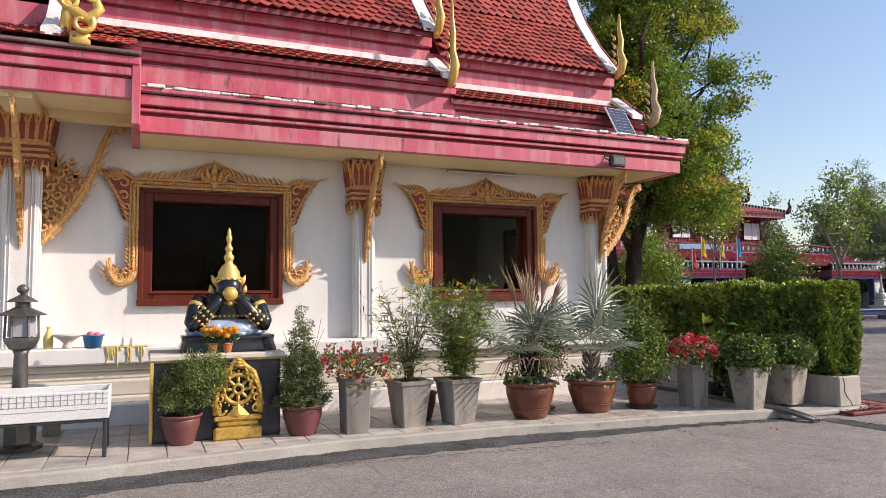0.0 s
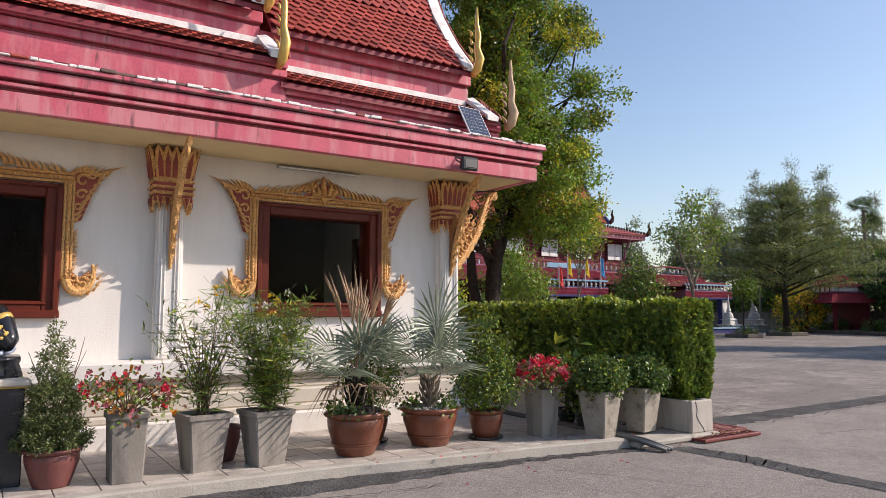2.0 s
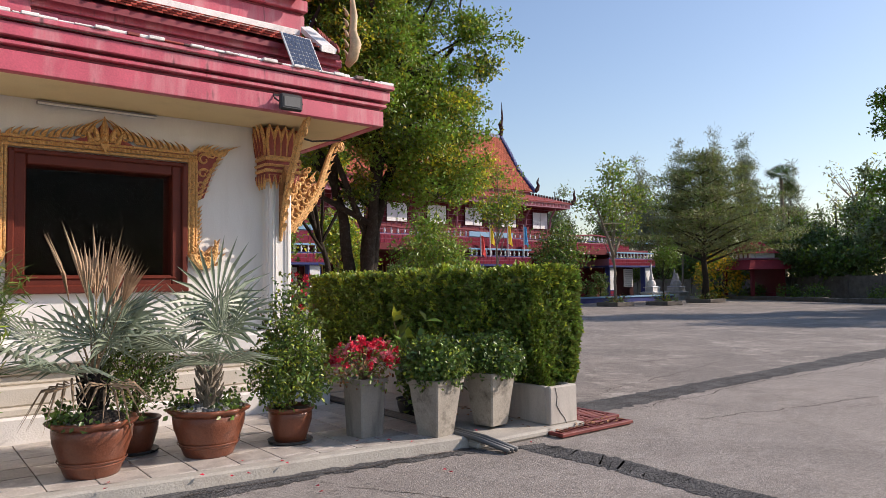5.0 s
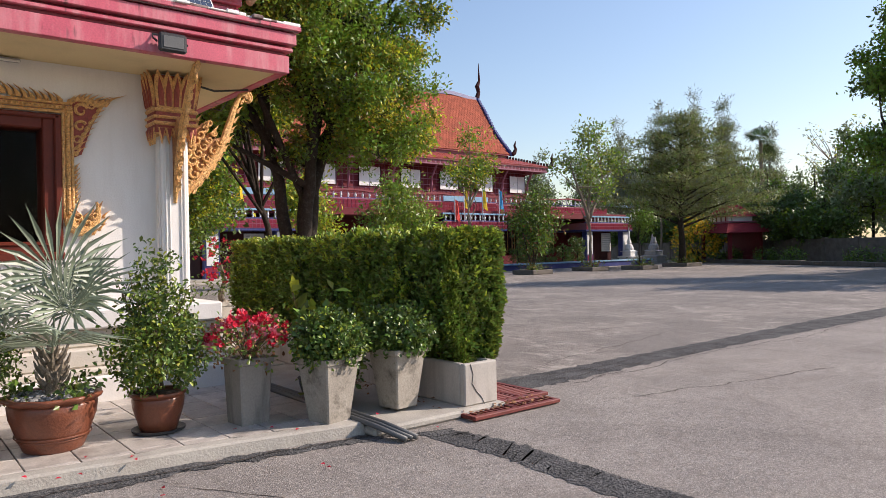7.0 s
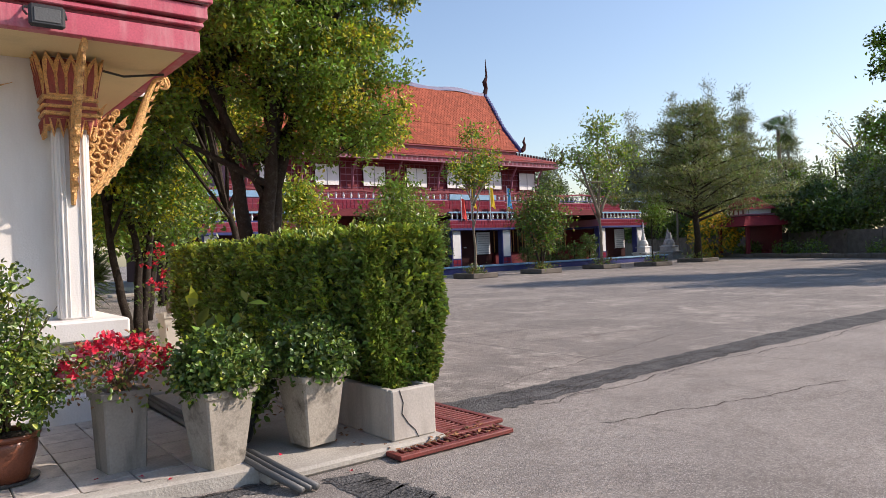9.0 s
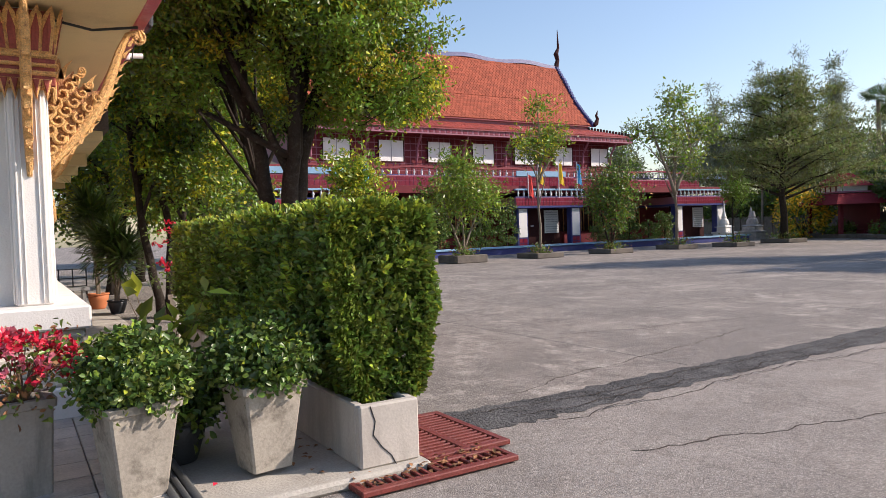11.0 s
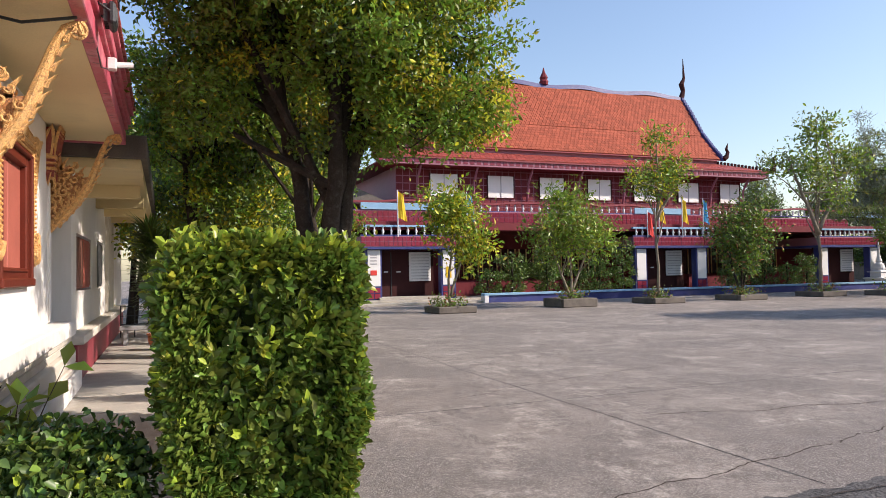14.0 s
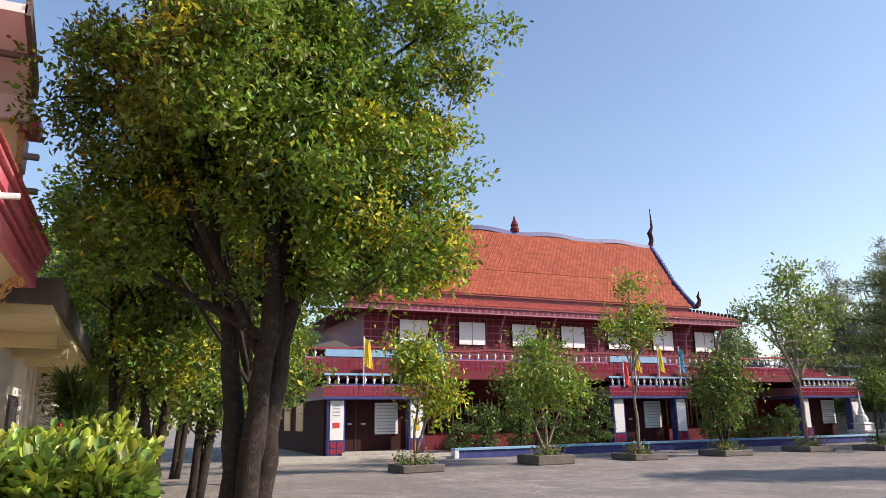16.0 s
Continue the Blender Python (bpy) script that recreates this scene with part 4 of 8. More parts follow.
def tile_spots(x0, x1, ya, za, yb, zb, first=0):
    d = Vector((0, yb - ya, zb - za))
    L = d.length
    d.normalize()
    nrm = Vector((0, -d.z, d.y))
    for r in range(int(L / TR)):
        off = (TW / 2) * ((r + first) % 2)
        k = 0
        x = x0 + TW / 2 + off
        while x < x1 - TW * 0.4:
            yield Vector((x, ya, za)) + d * (r * TR - 0.03) + nrm * 0.02, d, nrm
            x += TW
            k += 1


def tiles_joined(name, *spans):
    q = Mesh()
    outl, t = tile_shape()
    for sp in spans:
        for p, d, nrm in tile_spots(*sp):
            lift = nrm * 0.034
            tl = random.uniform(-0.004, 0.004)
            base = [p + Vector((u, 0, 0)) + d * v + lift * (1 - v / 0.19) for u, v in outl]
            q.add([b for b in base] + [b + nrm * (t + tl) for b in base], [tuple(range(7, 14))] + [(i, (i + 1) % 7, 7 + (i + 1) % 7, 7 + i) for i in range(7)])
    return tagged(q.ob(name, ROOFTILE, roof), kind="stuff")


piece_mesh = None


def tile_pieces(sp):
    global piece_mesh
    outl, t = tile_shape()
    for p, d, nrm in tile_spots(*sp):
        if piece_mesh is None:
            q = Mesh()
            q.add([(u, v, 0.034 * (1 - v / 0.19)) for u, v in outl] + [(u, v, t + 0.034 * (1 - v / 0.19)) for u, v in outl],
                  [tuple(range(7, 14)), tuple(reversed(range(7)))] + [(i, (i + 1) % 7, 7 + (i + 1) % 7, 7 + i) for i in range(7)])
            o = q.ob("roof_tile", ROOFPIECE, roof)
            piece_mesh = o.data
        else:
            o = new("roof_tile", piece_mesh)
            o.parent = roof
        o.matrix_basis = Matrix(((1, 0, 0, p.x), (0, d.y, nrm.y, p.y), (0, d.z, nrm.z, p.z), (0, 0, 0, 1)))


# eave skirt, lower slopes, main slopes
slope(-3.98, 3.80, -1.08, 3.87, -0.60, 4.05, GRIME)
slope(0.0, 3.3, -0.72, 4.24, -0.2, 4.56)
slope(-5.0, 0.02, -0.80, 4.48, -0.27, 4.80)
slope(0.0, 3.06, -0.32, 5.05, 0.5, 6.05)
slope(0.0, 3.06, 0.5, 6.05, 2.1, 9.2)
slope(-4.8, -0.14, -0.42, 5.25, 0.42, 6.27)
slope(-4.8, -0.14, 0.42, 6.27, 2.1, 9.6)
slope(-12, -3.93, -1.36, 4.17, -0.6, 4.5)
slope(-12, -4.7, -0.6, 4.9, 2.1, 9.9)
tiles_joined("main_tiles", (0.0, 3.06, -0.32, 5.05, 0.5, 6.05), (0.0, 3.06, 0.5, 6.05, 1.7, 8.4), (-4.8, -0.14, -0.42, 5.25, 0.42, 6.27), (-4.8, -0.14, 0.42, 6.27, 1.2, 7.8),
             (-5.0, 0.02, -0.80, 4.48, -0.27, 4.80), (-6.0, -3.95, -1.38, 4.19, -0.66, 4.50))
skirt = Mesh()
rs = np.random.RandomState(12)
x = -3.95
while x < 3.7:
    w = rs.uniform(.05, .2)
    worn = noise.noise((x * 1.3, 4, 0)) + .35 * rs.normal()
    skirt.box((x, -1.115 + rs.uniform(-.015, .03), 3.87), (x + w, -0.72, 3.885 + rs.uniform(0, 0.024)), 0.006, 0 if worn > -.42 else (1 if worn > -.7 else 2))
    x += w + rs.uniform(-.004, .012)
skirt.ob("edge_tiles", [LICHEN, GRIME, ROOFTILE], roof)
q = Mesh()
for y in np.arange(-1.0, 5.2, 0.16):
    q.box((3.45, y, 3.875), (3.86, y + 0.15, 3.90 + rs.uniform(0, .012)), 0.006)
q.ob("edge_tiles", ROOFTILE, roof)
tile_pieces((0.05, 3.3, -0.72, 4.24, -0.2, 4.56))
# gable walls and rakes
for xg, z0, y0, zt in ((2.95, 5.0, -0.1, 9.1), (-0.22, 5.2, -0.2, 9.5), (-4.9, 4.9, -0.5, 9.8)):
    q = Mesh()
    y1 = 4.2 - y0
    q.add([(xg - 0.1, y0, z0), (xg - 0.1, y1, z0), (xg - 0.1, 2.1, zt), (xg, y0, z0), (xg, y1, z0), (xg, 2.1, zt)], [(0, 1, 2), (5, 4, 3), (0, 3, 4, 1), (1, 4, 5, 2), (2, 5, 3, 0)])
    q.ob("gable", PINK, roof)
for xg, pts in ((3.06, [(-0.36, 5.03), (0.1, 5.55), (0.5, 6.12), (1.2, 7.45), (2.1, 9.25)]), (-0.14, [(-0.46, 5.23), (0.0, 5.76), (0.42, 6.34), (1.2, 7.85), (2.1, 9.65)]),
                (3.18, [(-0.78, 4.2), (-0.55, 4.36), (-0.25, 4.58)]), (-0.02, [(-0.86, 4.44), (-0.6, 4.6), (-0.3, 4.82)]), (-4.72, [(-1.4, 4.2), (-1.0, 4.45), (-0.6, 4.9), (0.2, 6.2), (2.1, 9.9)])):
    for s in (0, 1):
        pp = pts if s == 0 else [(4.2 - y, z) for y, z in pts]
        q = Mesh()
        loops = []
        for y, z in pp:
            loops.append([(xg - 0.16, y, z + 0.03), (xg + 0.02, y, z + 0.03), (xg + 0.05, y, z + 0.09), (xg - 0.04, y, z + 0.13), (xg - 0.16, y, z + 0.10)])
        q.rings(loops)
        q.ob("rake_mortar", LICHEN, roof)
        for i in range(len(pp) - 1):
            a, b = Vector((xg + 0.05, *pp[i])), Vector((xg + 0.05, *pp[i + 1]))
            nn = max(2, int((b - a).length / 0.09))
            q = Mesh()
            for j in range(nn):
                p = a.lerp(b, j / nn)
                flame(q, lambda u, v, d, p=p: (p.x + d, p.y + u, p.z + 0.05 + v), 0, 0, 0.13, 0.03, 0.4 if s == 0 else -0.4, 0.03)
            q.ob("rake_teeth", REDCARVE, roof)
for x, y, z, h in ((3.08, -0.42, 5.02, 1.0), (3.44, -0.76, 4.18, 1.0), (-0.05, -0.86, 4.40, 1.2), (-0.10, -0.50, 5.22, 1.1), (3.08, 4.62, 5.02, 1.0), (3.44, 4.96, 4.18, 1.0), (-4.66, -1.3, 4.3, 0.9)):
    q = Mesh()
    pts = [(x, y + 0.10, z), (x, y - 0.02, z + 0.06 * h), (x + .02, y - 0.06, z + 0.2 * h), (x + .01, y - 0.01, z + 0.38 * h), (x, y - 0.05, z + 0.55 * h), (x + .01, y - 0.0, z + 0.75 * h), (x, y - 0.02, z + h)]
    q.tube(pts, [0.04, 0.06, 0.062, 0.042, 0.04, 0.028, 0.014], 8, flat=1.3)
    for i in range(5):
        flame(q, lambda u, v, d, x=x, y=y: (x + d - .015, y + u, v), 0.10, z + 0.08 + 0.13 * h * i, 0.14, 0.035, 0.7, 0.03)
    q.ob("gold_finial", GOLDBRIGHT if x < 3.3 else PALEGILT, roof, smooth=True)

q = Mesh()


def pln(u, v, d):
    return (-4.62 + u, -1.36 - d, 4.22 + v)


q.tube([pln(-.25, .75, 0), pln(-.16, .5, .02), pln(.02, .3, .04), pln(.18, .22, .04), pln(.28, .34, .04), pln(.22, .5, .04), pln(.30, .7, .02)], [.03, .045, .06, .065, .055, .04, .012], 10)
for u, v, r in ((.12, .16, .12), (-.02, .38, .10), (.20, .46, .08), (-.14, .56, .08)):
    curl(q, pln, u, v, r, 6, -1, .10, start=1.0, thick=.32)
for i in range(7):
    flame(q, pln, -.22 + .07 * i, .66 - .09 * i, .16, .035, -.5, .08)
q.box(pln(.0, -.06, -.06), pln(.2, .08, .06), .02)
q.ob("gold_finial", GOLDBRIGHT, roof, smooth=True)
# rear end of the upper roof: overhanging rake with pale soffit, stepped end blocks
q = Mesh()
sec = [(2.9, 5.86), (3.5, 5.63), (4.0, 5.41)]
q.rings([[(2.9, y, z), (3.62, y, z), (3.62, y, z + .10), (2.9, y, z + .10)] for y, z in sec])
q.ob("rake_soffit", WHITE, roof)
q = Mesh()
q.rings([[(3.60, y, z - .02), (3.66, y, z - .02), (3.66, y, z + .16), (3.60, y, z + .16)] for y, z in sec])
q.ob("rake_edge", AGEDROOF, roof)
boxpart("soffit_joint", (2.9, 3.40, 5.60), (3.74, 3.47, 5.66), AGEDROOF, roof)
boxpart("end_block", (2.9, 4.0, 5.12), (3.60, 4.42, 5.46), WHITE, roof, ch=0.015)
boxpart("end_board", (3.52, 4.05, 5.02), (3.70, 4.43, 5.22), PINK, roof)
boxpart("lower_block", (2.9, 4.1, 4.60), (3.50, 4.55, 5.12), CREAM, roof, ch=0.015)
boxpart("gilt_edge", (3.46, 4.12, 4.62), (3.56, 4.5, 5.02), GOLD, roof)
for y, z in ((4.19, 4.73), (4.42, 4.38)):
    boxpart("stone_peg", (3.3, y, z), (3.72, y + .07, z + .07), STONEGREY, roof, ch=0.01)

# ---- things on the eaves ----
panel = thing("solar_panel", (2.76, -0.72, 4.20), "small tilted solar panel on the roof edge", "solar panel")
panel.matrix_basis = pose(2.72, -0.86, 4.13, 60, 0, 6)
boxpart("frame", (-0.20, -0.26, 0), (0.20, 0.26, 0.02), WHITEPAINT, panel)
for i in range(6):
    for j in range(8):
        boxpart("cell", (-0.18 + i * 0.061, -0.24 + j * 0.061, 0.02), (-0.125 + i * 0.061, -0.185 + j * 0.061, 0.023), SOLAR, panel, ch=0)


def floodlight(at, rz):
    e = thing("floodlight", at, "black floodlight with pale glass hung on the fascia", "floodlight", "fascia floodlights", rz=rz)
    q = Mesh()
    q.box((-0.13, -0.09, -0.09), (0.13, -0.03, 0.09), 0.02)
    q.ob("housing", BLACKIRON, e)
    for i in range(6):
        boxpart("cooling_fin", (-0.11 + i * 0.04, -0.03, -0.07), (-0.10 + i * 0.04, 0.0, 0.07), BLACKIRON, e, ch=0)
    boxpart("glass", (-0.095, -0.097, -0.055), (0.095, -0.09, 0.055), PIPE, e, ch=0.006)
    q = Mesh()
    q.tube([(-0.14, -0.05, 0), (-0.15, 0.03, 0.05), (-0.15, 0.05, 0.09), (0.15, 0.05, 0.09), (0.15, 0.03, 0.05), (0.14, -0.05, 0)], 0.01, 6)
    q.ob("yoke", BLACKIRON, e)


floodlight((2.47, -1.05, 3.47), 0)
floodlight((3.79, 0.55, 3.62), 90)
cctv = thing("security_camera", (3.74, 1.6, 3.52), "small white security camera on the fascia", "camera")
boxpart("mount", (0, -0.05, -0.05), (0.08, 0.05, 0.06), WHITEPAINT, cctv)
q = Mesh()
q.tube([(0.06, 0, 0), (0.22, 0.03, 0.02)], 0.028, 8)
q.ob("lens_tube", WHITEPAINT, cctv)
tube = thing("fluorescent_tube", (0.80, -0.06, 3.355), "thin white fluorescent tube under the soffit", "lamp")
boxpart("batten", (-0.58, 0.0, -0.004), (0.58, 0.05, 0.03), SIGNGREY, tube)
q = Mesh()
q.tube([(-0.57, -0.012, 0.0), (0.57, -0.012, 0.0)], 0.011, 8)
q.ob("tube", SHUTTER, tube)
q = Mesh()
q.tube([(2.95, -0.1, 3.36), (3.3, 0.0, 3.33), (3.66, -0.1, 3.37)], 0.012, 6)
q.tube([(3.72, 0.5, 3.45), (3.74, 0.9, 3.30), (3.75, 1.5, 3.45)], 0.006, 5)
tagged(q.ob("cable", BLACKIRON), "black cable slung under the eave", "cable")


# ---- terrace things: altar, statue, lamp, candle rack ----
altar = thing("altar", (-3.14, -1.48, 0.1), "black granite altar with gold edge trim and cream top", "altar")
boxpart("body", (-0.62, -0.42, 0.0), (0.62, 0.42, 0.80), BLACKSTONE, altar)
boxpart("top_slab", (-0.66, -0.46, 0.80), (0.66, 0.46, 0.86), DADO, altar, ch=0.012)
for a, b in (((-0.65, -0.445, 0.0), (-0.615, -0.415, 0.80)), ((-0.65, -0.445, 0.785), (0.65, -0.42, 0.80))):
    boxpart("gold_trim", a, b, GOLDBRIGHT, altar)

wheel = thing("wheel_emblem", (-2.96, -1.93, 0.1), "gold carved wheel of law emblem leaning against the altar", "emblem")
q = Mesh()
q.box((-0.235, -0.10, 0), (0.235, 0.0, 0.13), 0.02)
q.box((-0.20, -0.09, 0.13), (0.20, 0, 0.19), 0.02)
q.box((-0.235, -0.10, 0.19), (0.235, 0, 0.24), 0.015)
q.ob("plinth", OLDGILT, wheel)
q = Mesh()


def plw(u, v, d):
    return (u, -0.03 - d, v)


q.prism([(-0.12, 0.24), (0, 0.16), (0.12, 0.24), (0, 0.36)], plw, 0.08, bulge=0.8)
q.ob("diamond", OLDGILT, wheel)
q = Mesh()
q.tube([plw(0.145 * math.cos(a), 0.50 + 0.145 * math.sin(a), 0.02) for a in np.linspace(0, 2 * math.pi, 29)], 0.024, 8)
q.tube([plw(0.045 * math.cos(a), 0.50 + 0.045 * math.sin(a), 0.03) for a in np.linspace(0, 2 * math.pi, 17)], 0.018, 8)
q.ob("rim", OLDGILT, wheel, smooth=True)
for i in range(8):
    a = math.pi / 4 * i
    q = Mesh()
    q.tube([plw(0.03 * math.cos(a), 0.50 + 0.03 * math.sin(a), 0.02), plw(0.09 * math.cos(a), 0.5 + 0.09 * math.sin(a), 0.025), plw(0.14 * math.cos(a), 0.50 + 0.14 * math.sin(a), 0.02)], [0.012, 0.02, 0.012], 6)
    q.ob("spoke", OLDGILT, wheel)
q = Mesh()
q.prism([(-0.2, 0.24), (-0.22, 0.5), (-0.18, 0.66), (0, 0.74), (0.18, 0.66), (0.22, 0.5), (0.2, 0.24)], lambda u, v, d: (u, 0.02 - d, v), 0.03)
q.ob("back_plate", BLACKSTONE, wheel)
q = Mesh()
for s in (-1, 1):
    q.tube([plw(s * 0.2, 0.26, 0.02), plw(s * 0.215, 0.36, 0.02), plw(s * 0.205, 0.52, 0.02), plw(s * 0.15, 0.66, 0.02), plw(s * 0.05, 0.74, 0.02), plw(0, 0.83, 0.02)], [0.05, 0.04, 0.03, 0.035, 0.035, 0.012], 8)
    curl(q, plw, s * 0.175, 0.30, 0.06, 5, s, 0.06, start=0)
    for i in range(7):
        f = i / 6
        flame(q, plw, s * (0.23 - 0.2 * f * f), 0.36 + 0.34 * f, 0.09, 0.026, -s * 0.5, 0.06)
for i in range(3):
    q.lathe([(0.06 - 0.015 * i, 0), (0.065 - 0.015 * i, 0.02), (0.04 - 0.012 * i, 0.035)], 10, plw(0, 0.72 + 0.03 * i, 0.02))
for s in (-1, 1):
    for i in range(6):
        curl(q, plw, s * (.20 - .02 * i), .34 + .065 * i, .05, 5.5, s, .055, start=0 if s > 0 else math.pi, thick=.34)
for i in range(24):
    a = math.pi / 12 * i
    q.ball(plw(.18 * math.cos(a), .5 + .18 * math.sin(a), .03), .014, 6, 4)
q.ob("frame_scroll", OLDGILT, wheel, smooth=True)


def statue_mesh():
    q = Mesh()
    B, G, C = 0, 1, 2
    q.rings([[(sx * w * r, sy * d * r, z) for sx, sy in ((-1, -.7), (-.7, -1), (.7, -1), (1, -.7), (1, .7), (.7, 1), (-.7, 1), (-1, .7))] for w, d, z, r in
             ((.52, .34, 0, 1), (.52, .34, .03, 1), (.49, .31, .12, 1), (.50, .32, .15, 1), (.50, .32, .18, 1))], B)
    q.ball((0, -0.02, 0.25), (0.45, 0.29, 0.13), 20, 9, C)
    rs = np.random.RandomState(8)
    for i in range(46):
        a = rs.uniform(0, 6.28) if i % 2 else rs.uniform(3.5, 5.9)
        q.ball((0.40 * math.cos(a), 0.24 * math.sin(a) - 0.02, 0.20 + 0.09 * rs.rand()), (0.07, 0.05, 0.035), 10, 6, C)
    q.rings([[(w * math.cos(a), d * math.sin(a) + 0.02, z) for a in np.linspace(0, 2 * math.pi, 20)[:-1]] for w, d, z in
             ((.30, .20, .22), (.27, .18, .34), (.25, .17, .44), (.29, .18, .54), (.31, .17, .60), (.20, .13, .66), (.10, .1, .69))], B)
    for s in (-1, 1):
        q.tube([(s * .29, 0, .60), (s * .36, -.06, .48), (s * .40, -.16, .33), (s * .38, -.22, .27)], [.085, .09, .085, .06], 12, B)
        q.tube([(s * .38, -.22, .28), (s * .26, -.25, .42), (s * .14, -.25, .56), (s * .08, -.23, .62)], [.075, .075, .06, .05], 12, B)
        for f in (0.3, 0.52):
            p = Vector((s * .38, -.22, .28)).lerp(Vector((s * .14, -.25, .56)), f)
            d = Vector((s * -.24, -.03, .28)).normalized()
            q.tube([p - d * .018, p + d * .018], .079, 12, G)
        p = Vector((s * .34, -.04, .51))
        q.tube([p - Vector((s * .01, -.01, -.02)), p + Vector((s * .01, -.01, -.02))], .095, 12, G)
        q.tube([(s * .13, -.06, .74), (s * .16, -.07, .81), (s * .19, -.06, .87)], [.025, .035, .005], 6, G)
        q.tube([(s * .15, -.02, .66), (s * .19, -.03, .7), (s * .2, -.02, .76)], [.03, .035, .005], 6, G)
    q.ball((0, -.1, .72), (.15, .15, .15), 16, 9, B)
    q.ball((0, -.25, .65), .085, 18, 11, G)
    for i in range(15):
        a = math.pi * (1.06 + .88 * i / 14)
        q.ball((.21 * math.cos(a), .02 + .19 * math.sin(a), .60 - .05 * math.sin(math.pi * i / 14)), .02, 6, 4, G)
        q.ball((.26 * math.cos(a), .02 + .18 * math.sin(a), .40), .018, 6, 4, G)
    for s in (-1, 1):
        for f in (.22, .42, .6):
            for i in range(9):
                p = Vector((s * .38, -.22, .28)).lerp(Vector((s * .14, -.25, .56)), f)
                a = i * .7
                q.ball((p.x + s * .05 * math.cos(a), p.y + .078 * math.sin(a), p.z + .055 * math.cos(a)), .02, 6, 4, G)
    q.ball((0, -.23, .55), (.04, .03, .035), 10, 6, G)
    q.lathe([(0.136, .76), (0.144, .79), (0.132, .81), (0.140, .84), (0.120, .87), (0.124, .90), (0.088, .955), (0.092, .965), (0.048, 1.0), (0.040, 1.03), (0.058, 1.06), (0.058, 1.085), (0.036, 1.11), (0.028, 1.14),
             (0.044, 1.165), (0.044, 1.185), (0.024, 1.21), (0.020, 1.25), (0.034, 1.275), (0.034, 1.31), (0.018, 1.335), (0.024, 1.36), (0.003, 1.42)], 20, (0, -.08, 0), G)
    for i in range(14):
        a = i * math.pi / 7
        q.ball((.137 * math.cos(a), -.08 + .137 * math.sin(a), .825), .017, 6, 4, G)
    return q


st = statue_mesh().ob("demon_statue", [BLACKSKIN, GOLDBRIGHT, BLUECLOTH], smooth=True)
st.matrix_basis = pose(-3.02, -1.5, 0.96) @ Matrix.Diagonal((0.93, 0.93, 0.93, 1))
tagged(st, "black and gold seated guardian statue with tall crown on the altar", "statue")


def pot_flowers(at):
    e = thing("marigold_pot", at, "small clay pot of orange marigolds before the statue", "flower pot", "marigold pots")
    q = Mesh()
    q.lathe([(0.035, 0), (0.05, 0.08), (0.055, 0.09), (0.05, 0.1)], 14)
    q.ob("pot", ORANGEPOT, e)
    rs = np.random.RandomState(int(at[0] * 100) % 97)
    c = np.stack([rs.uniform(-.09, .09, 90), rs.uniform(-.07, .07, 90), rs.uniform(.1, .22, 90)], 1)
    quad_cloud("leaves", c, rand_dirs(rs, 90), rand_dirs(rs, 90), np.full(90, .05), np.full(90, .02), DARKLEAF, e)
    q = Mesh()
    for i in range(13):
        a, r = rs.uniform(0, 6.28), 0.10 * math.sqrt(rs.rand())
        q.ball((r * math.cos(a), r * math.sin(a) - .02, 0.17 + 0.09 * rs.rand()), (0.034, 0.034, 0.026), 8, 5)
    tagged(q.ob("flower_heads", ORANGEPETAL, e), kind="stuff")


pot_flowers((-3.20, -1.82, 0.96))
pot_flowers((-3.05, -1.82, 0.96))

lamp = thing("lantern_post", (-4.93, -1.6, 0.1), "tarnished metal lantern on a tapered post", "lamp post")
q = Mesh()
q.lathe([(0.20, 0), (0.21, 0.04), (0.15, 0.07), (0.15, 0.3), (0.12, 0.33)], 8)
q.ob("base", STEEL, lamp)
q = Mesh()
q.lathe([(0.075, 0.33), (0.07, 0.6), (0.06, 0.9), (0.075, 0.94)], 12)
q.ob("post", STEEL, lamp, smooth=True)
q = Mesh()
q.lathe([(0.05, 0.92), (0.11, 0.96), (0.15, 1.03), (0.155, 1.06)], 6, wave=0.04, waves=6)
q.ob("bowl", STEEL, lamp)
for i in range(6):
    a = math.pi / 3 * i
    q = Mesh()
    q.tube([(0.145 * math.cos(a), 0.145 * math.sin(a), 1.06), (0.135 * math.cos(a), 0.135 * math.sin(a), 1.29)], 0.012, 6)
    q.ob("bar", STEEL, lamp)
q = Mesh()
q.lathe([(0.12, 1.07), (0.115, 1.28)], 6)
q.ob("glass", SIGNGREY, lamp)
q = Mesh()
q.lathe([(0.21, 1.27), (0.19, 1.285), (0.10, 1.33), (0.06, 1.35)], 24, wave=0.06, waves=8)
q.ob("lower_roof", STEEL, lamp)
q = Mesh()
q.lathe([(0.065, 1.35), (0.06, 1.41)], 8)
q.lathe([(0.13, 1.40), (0.11, 1.42), (0.05, 1.455), (0.03, 1.47)], 24, wave=0.06, waves=8)
q.ob("upper_roof", STEEL, lamp)
q = Mesh()
q.lathe([(0.02, 1.46), (0.025, 1.48), (0.05, 1.50), (0.055, 1.53), (0.04, 1.555), (0.01, 1.57)], 14)
q.ob("finial", STEEL, lamp, smooth=True)

rack = thing("candle_rack", (-4.85, -2.05, 0.1), "white metal candle rack on black legs", "rack")
q = Mesh()
q.box((-0.75, -0.28, 0.35), (0.72, -0.26, 0.60), 0.006)
q.box((-0.75, 0.26, 0.35), (0.72, 0.28, 0.60), 0.006)
q.box((0.70, -0.26, 0.35), (0.72, 0.26, 0.60), 0.004)
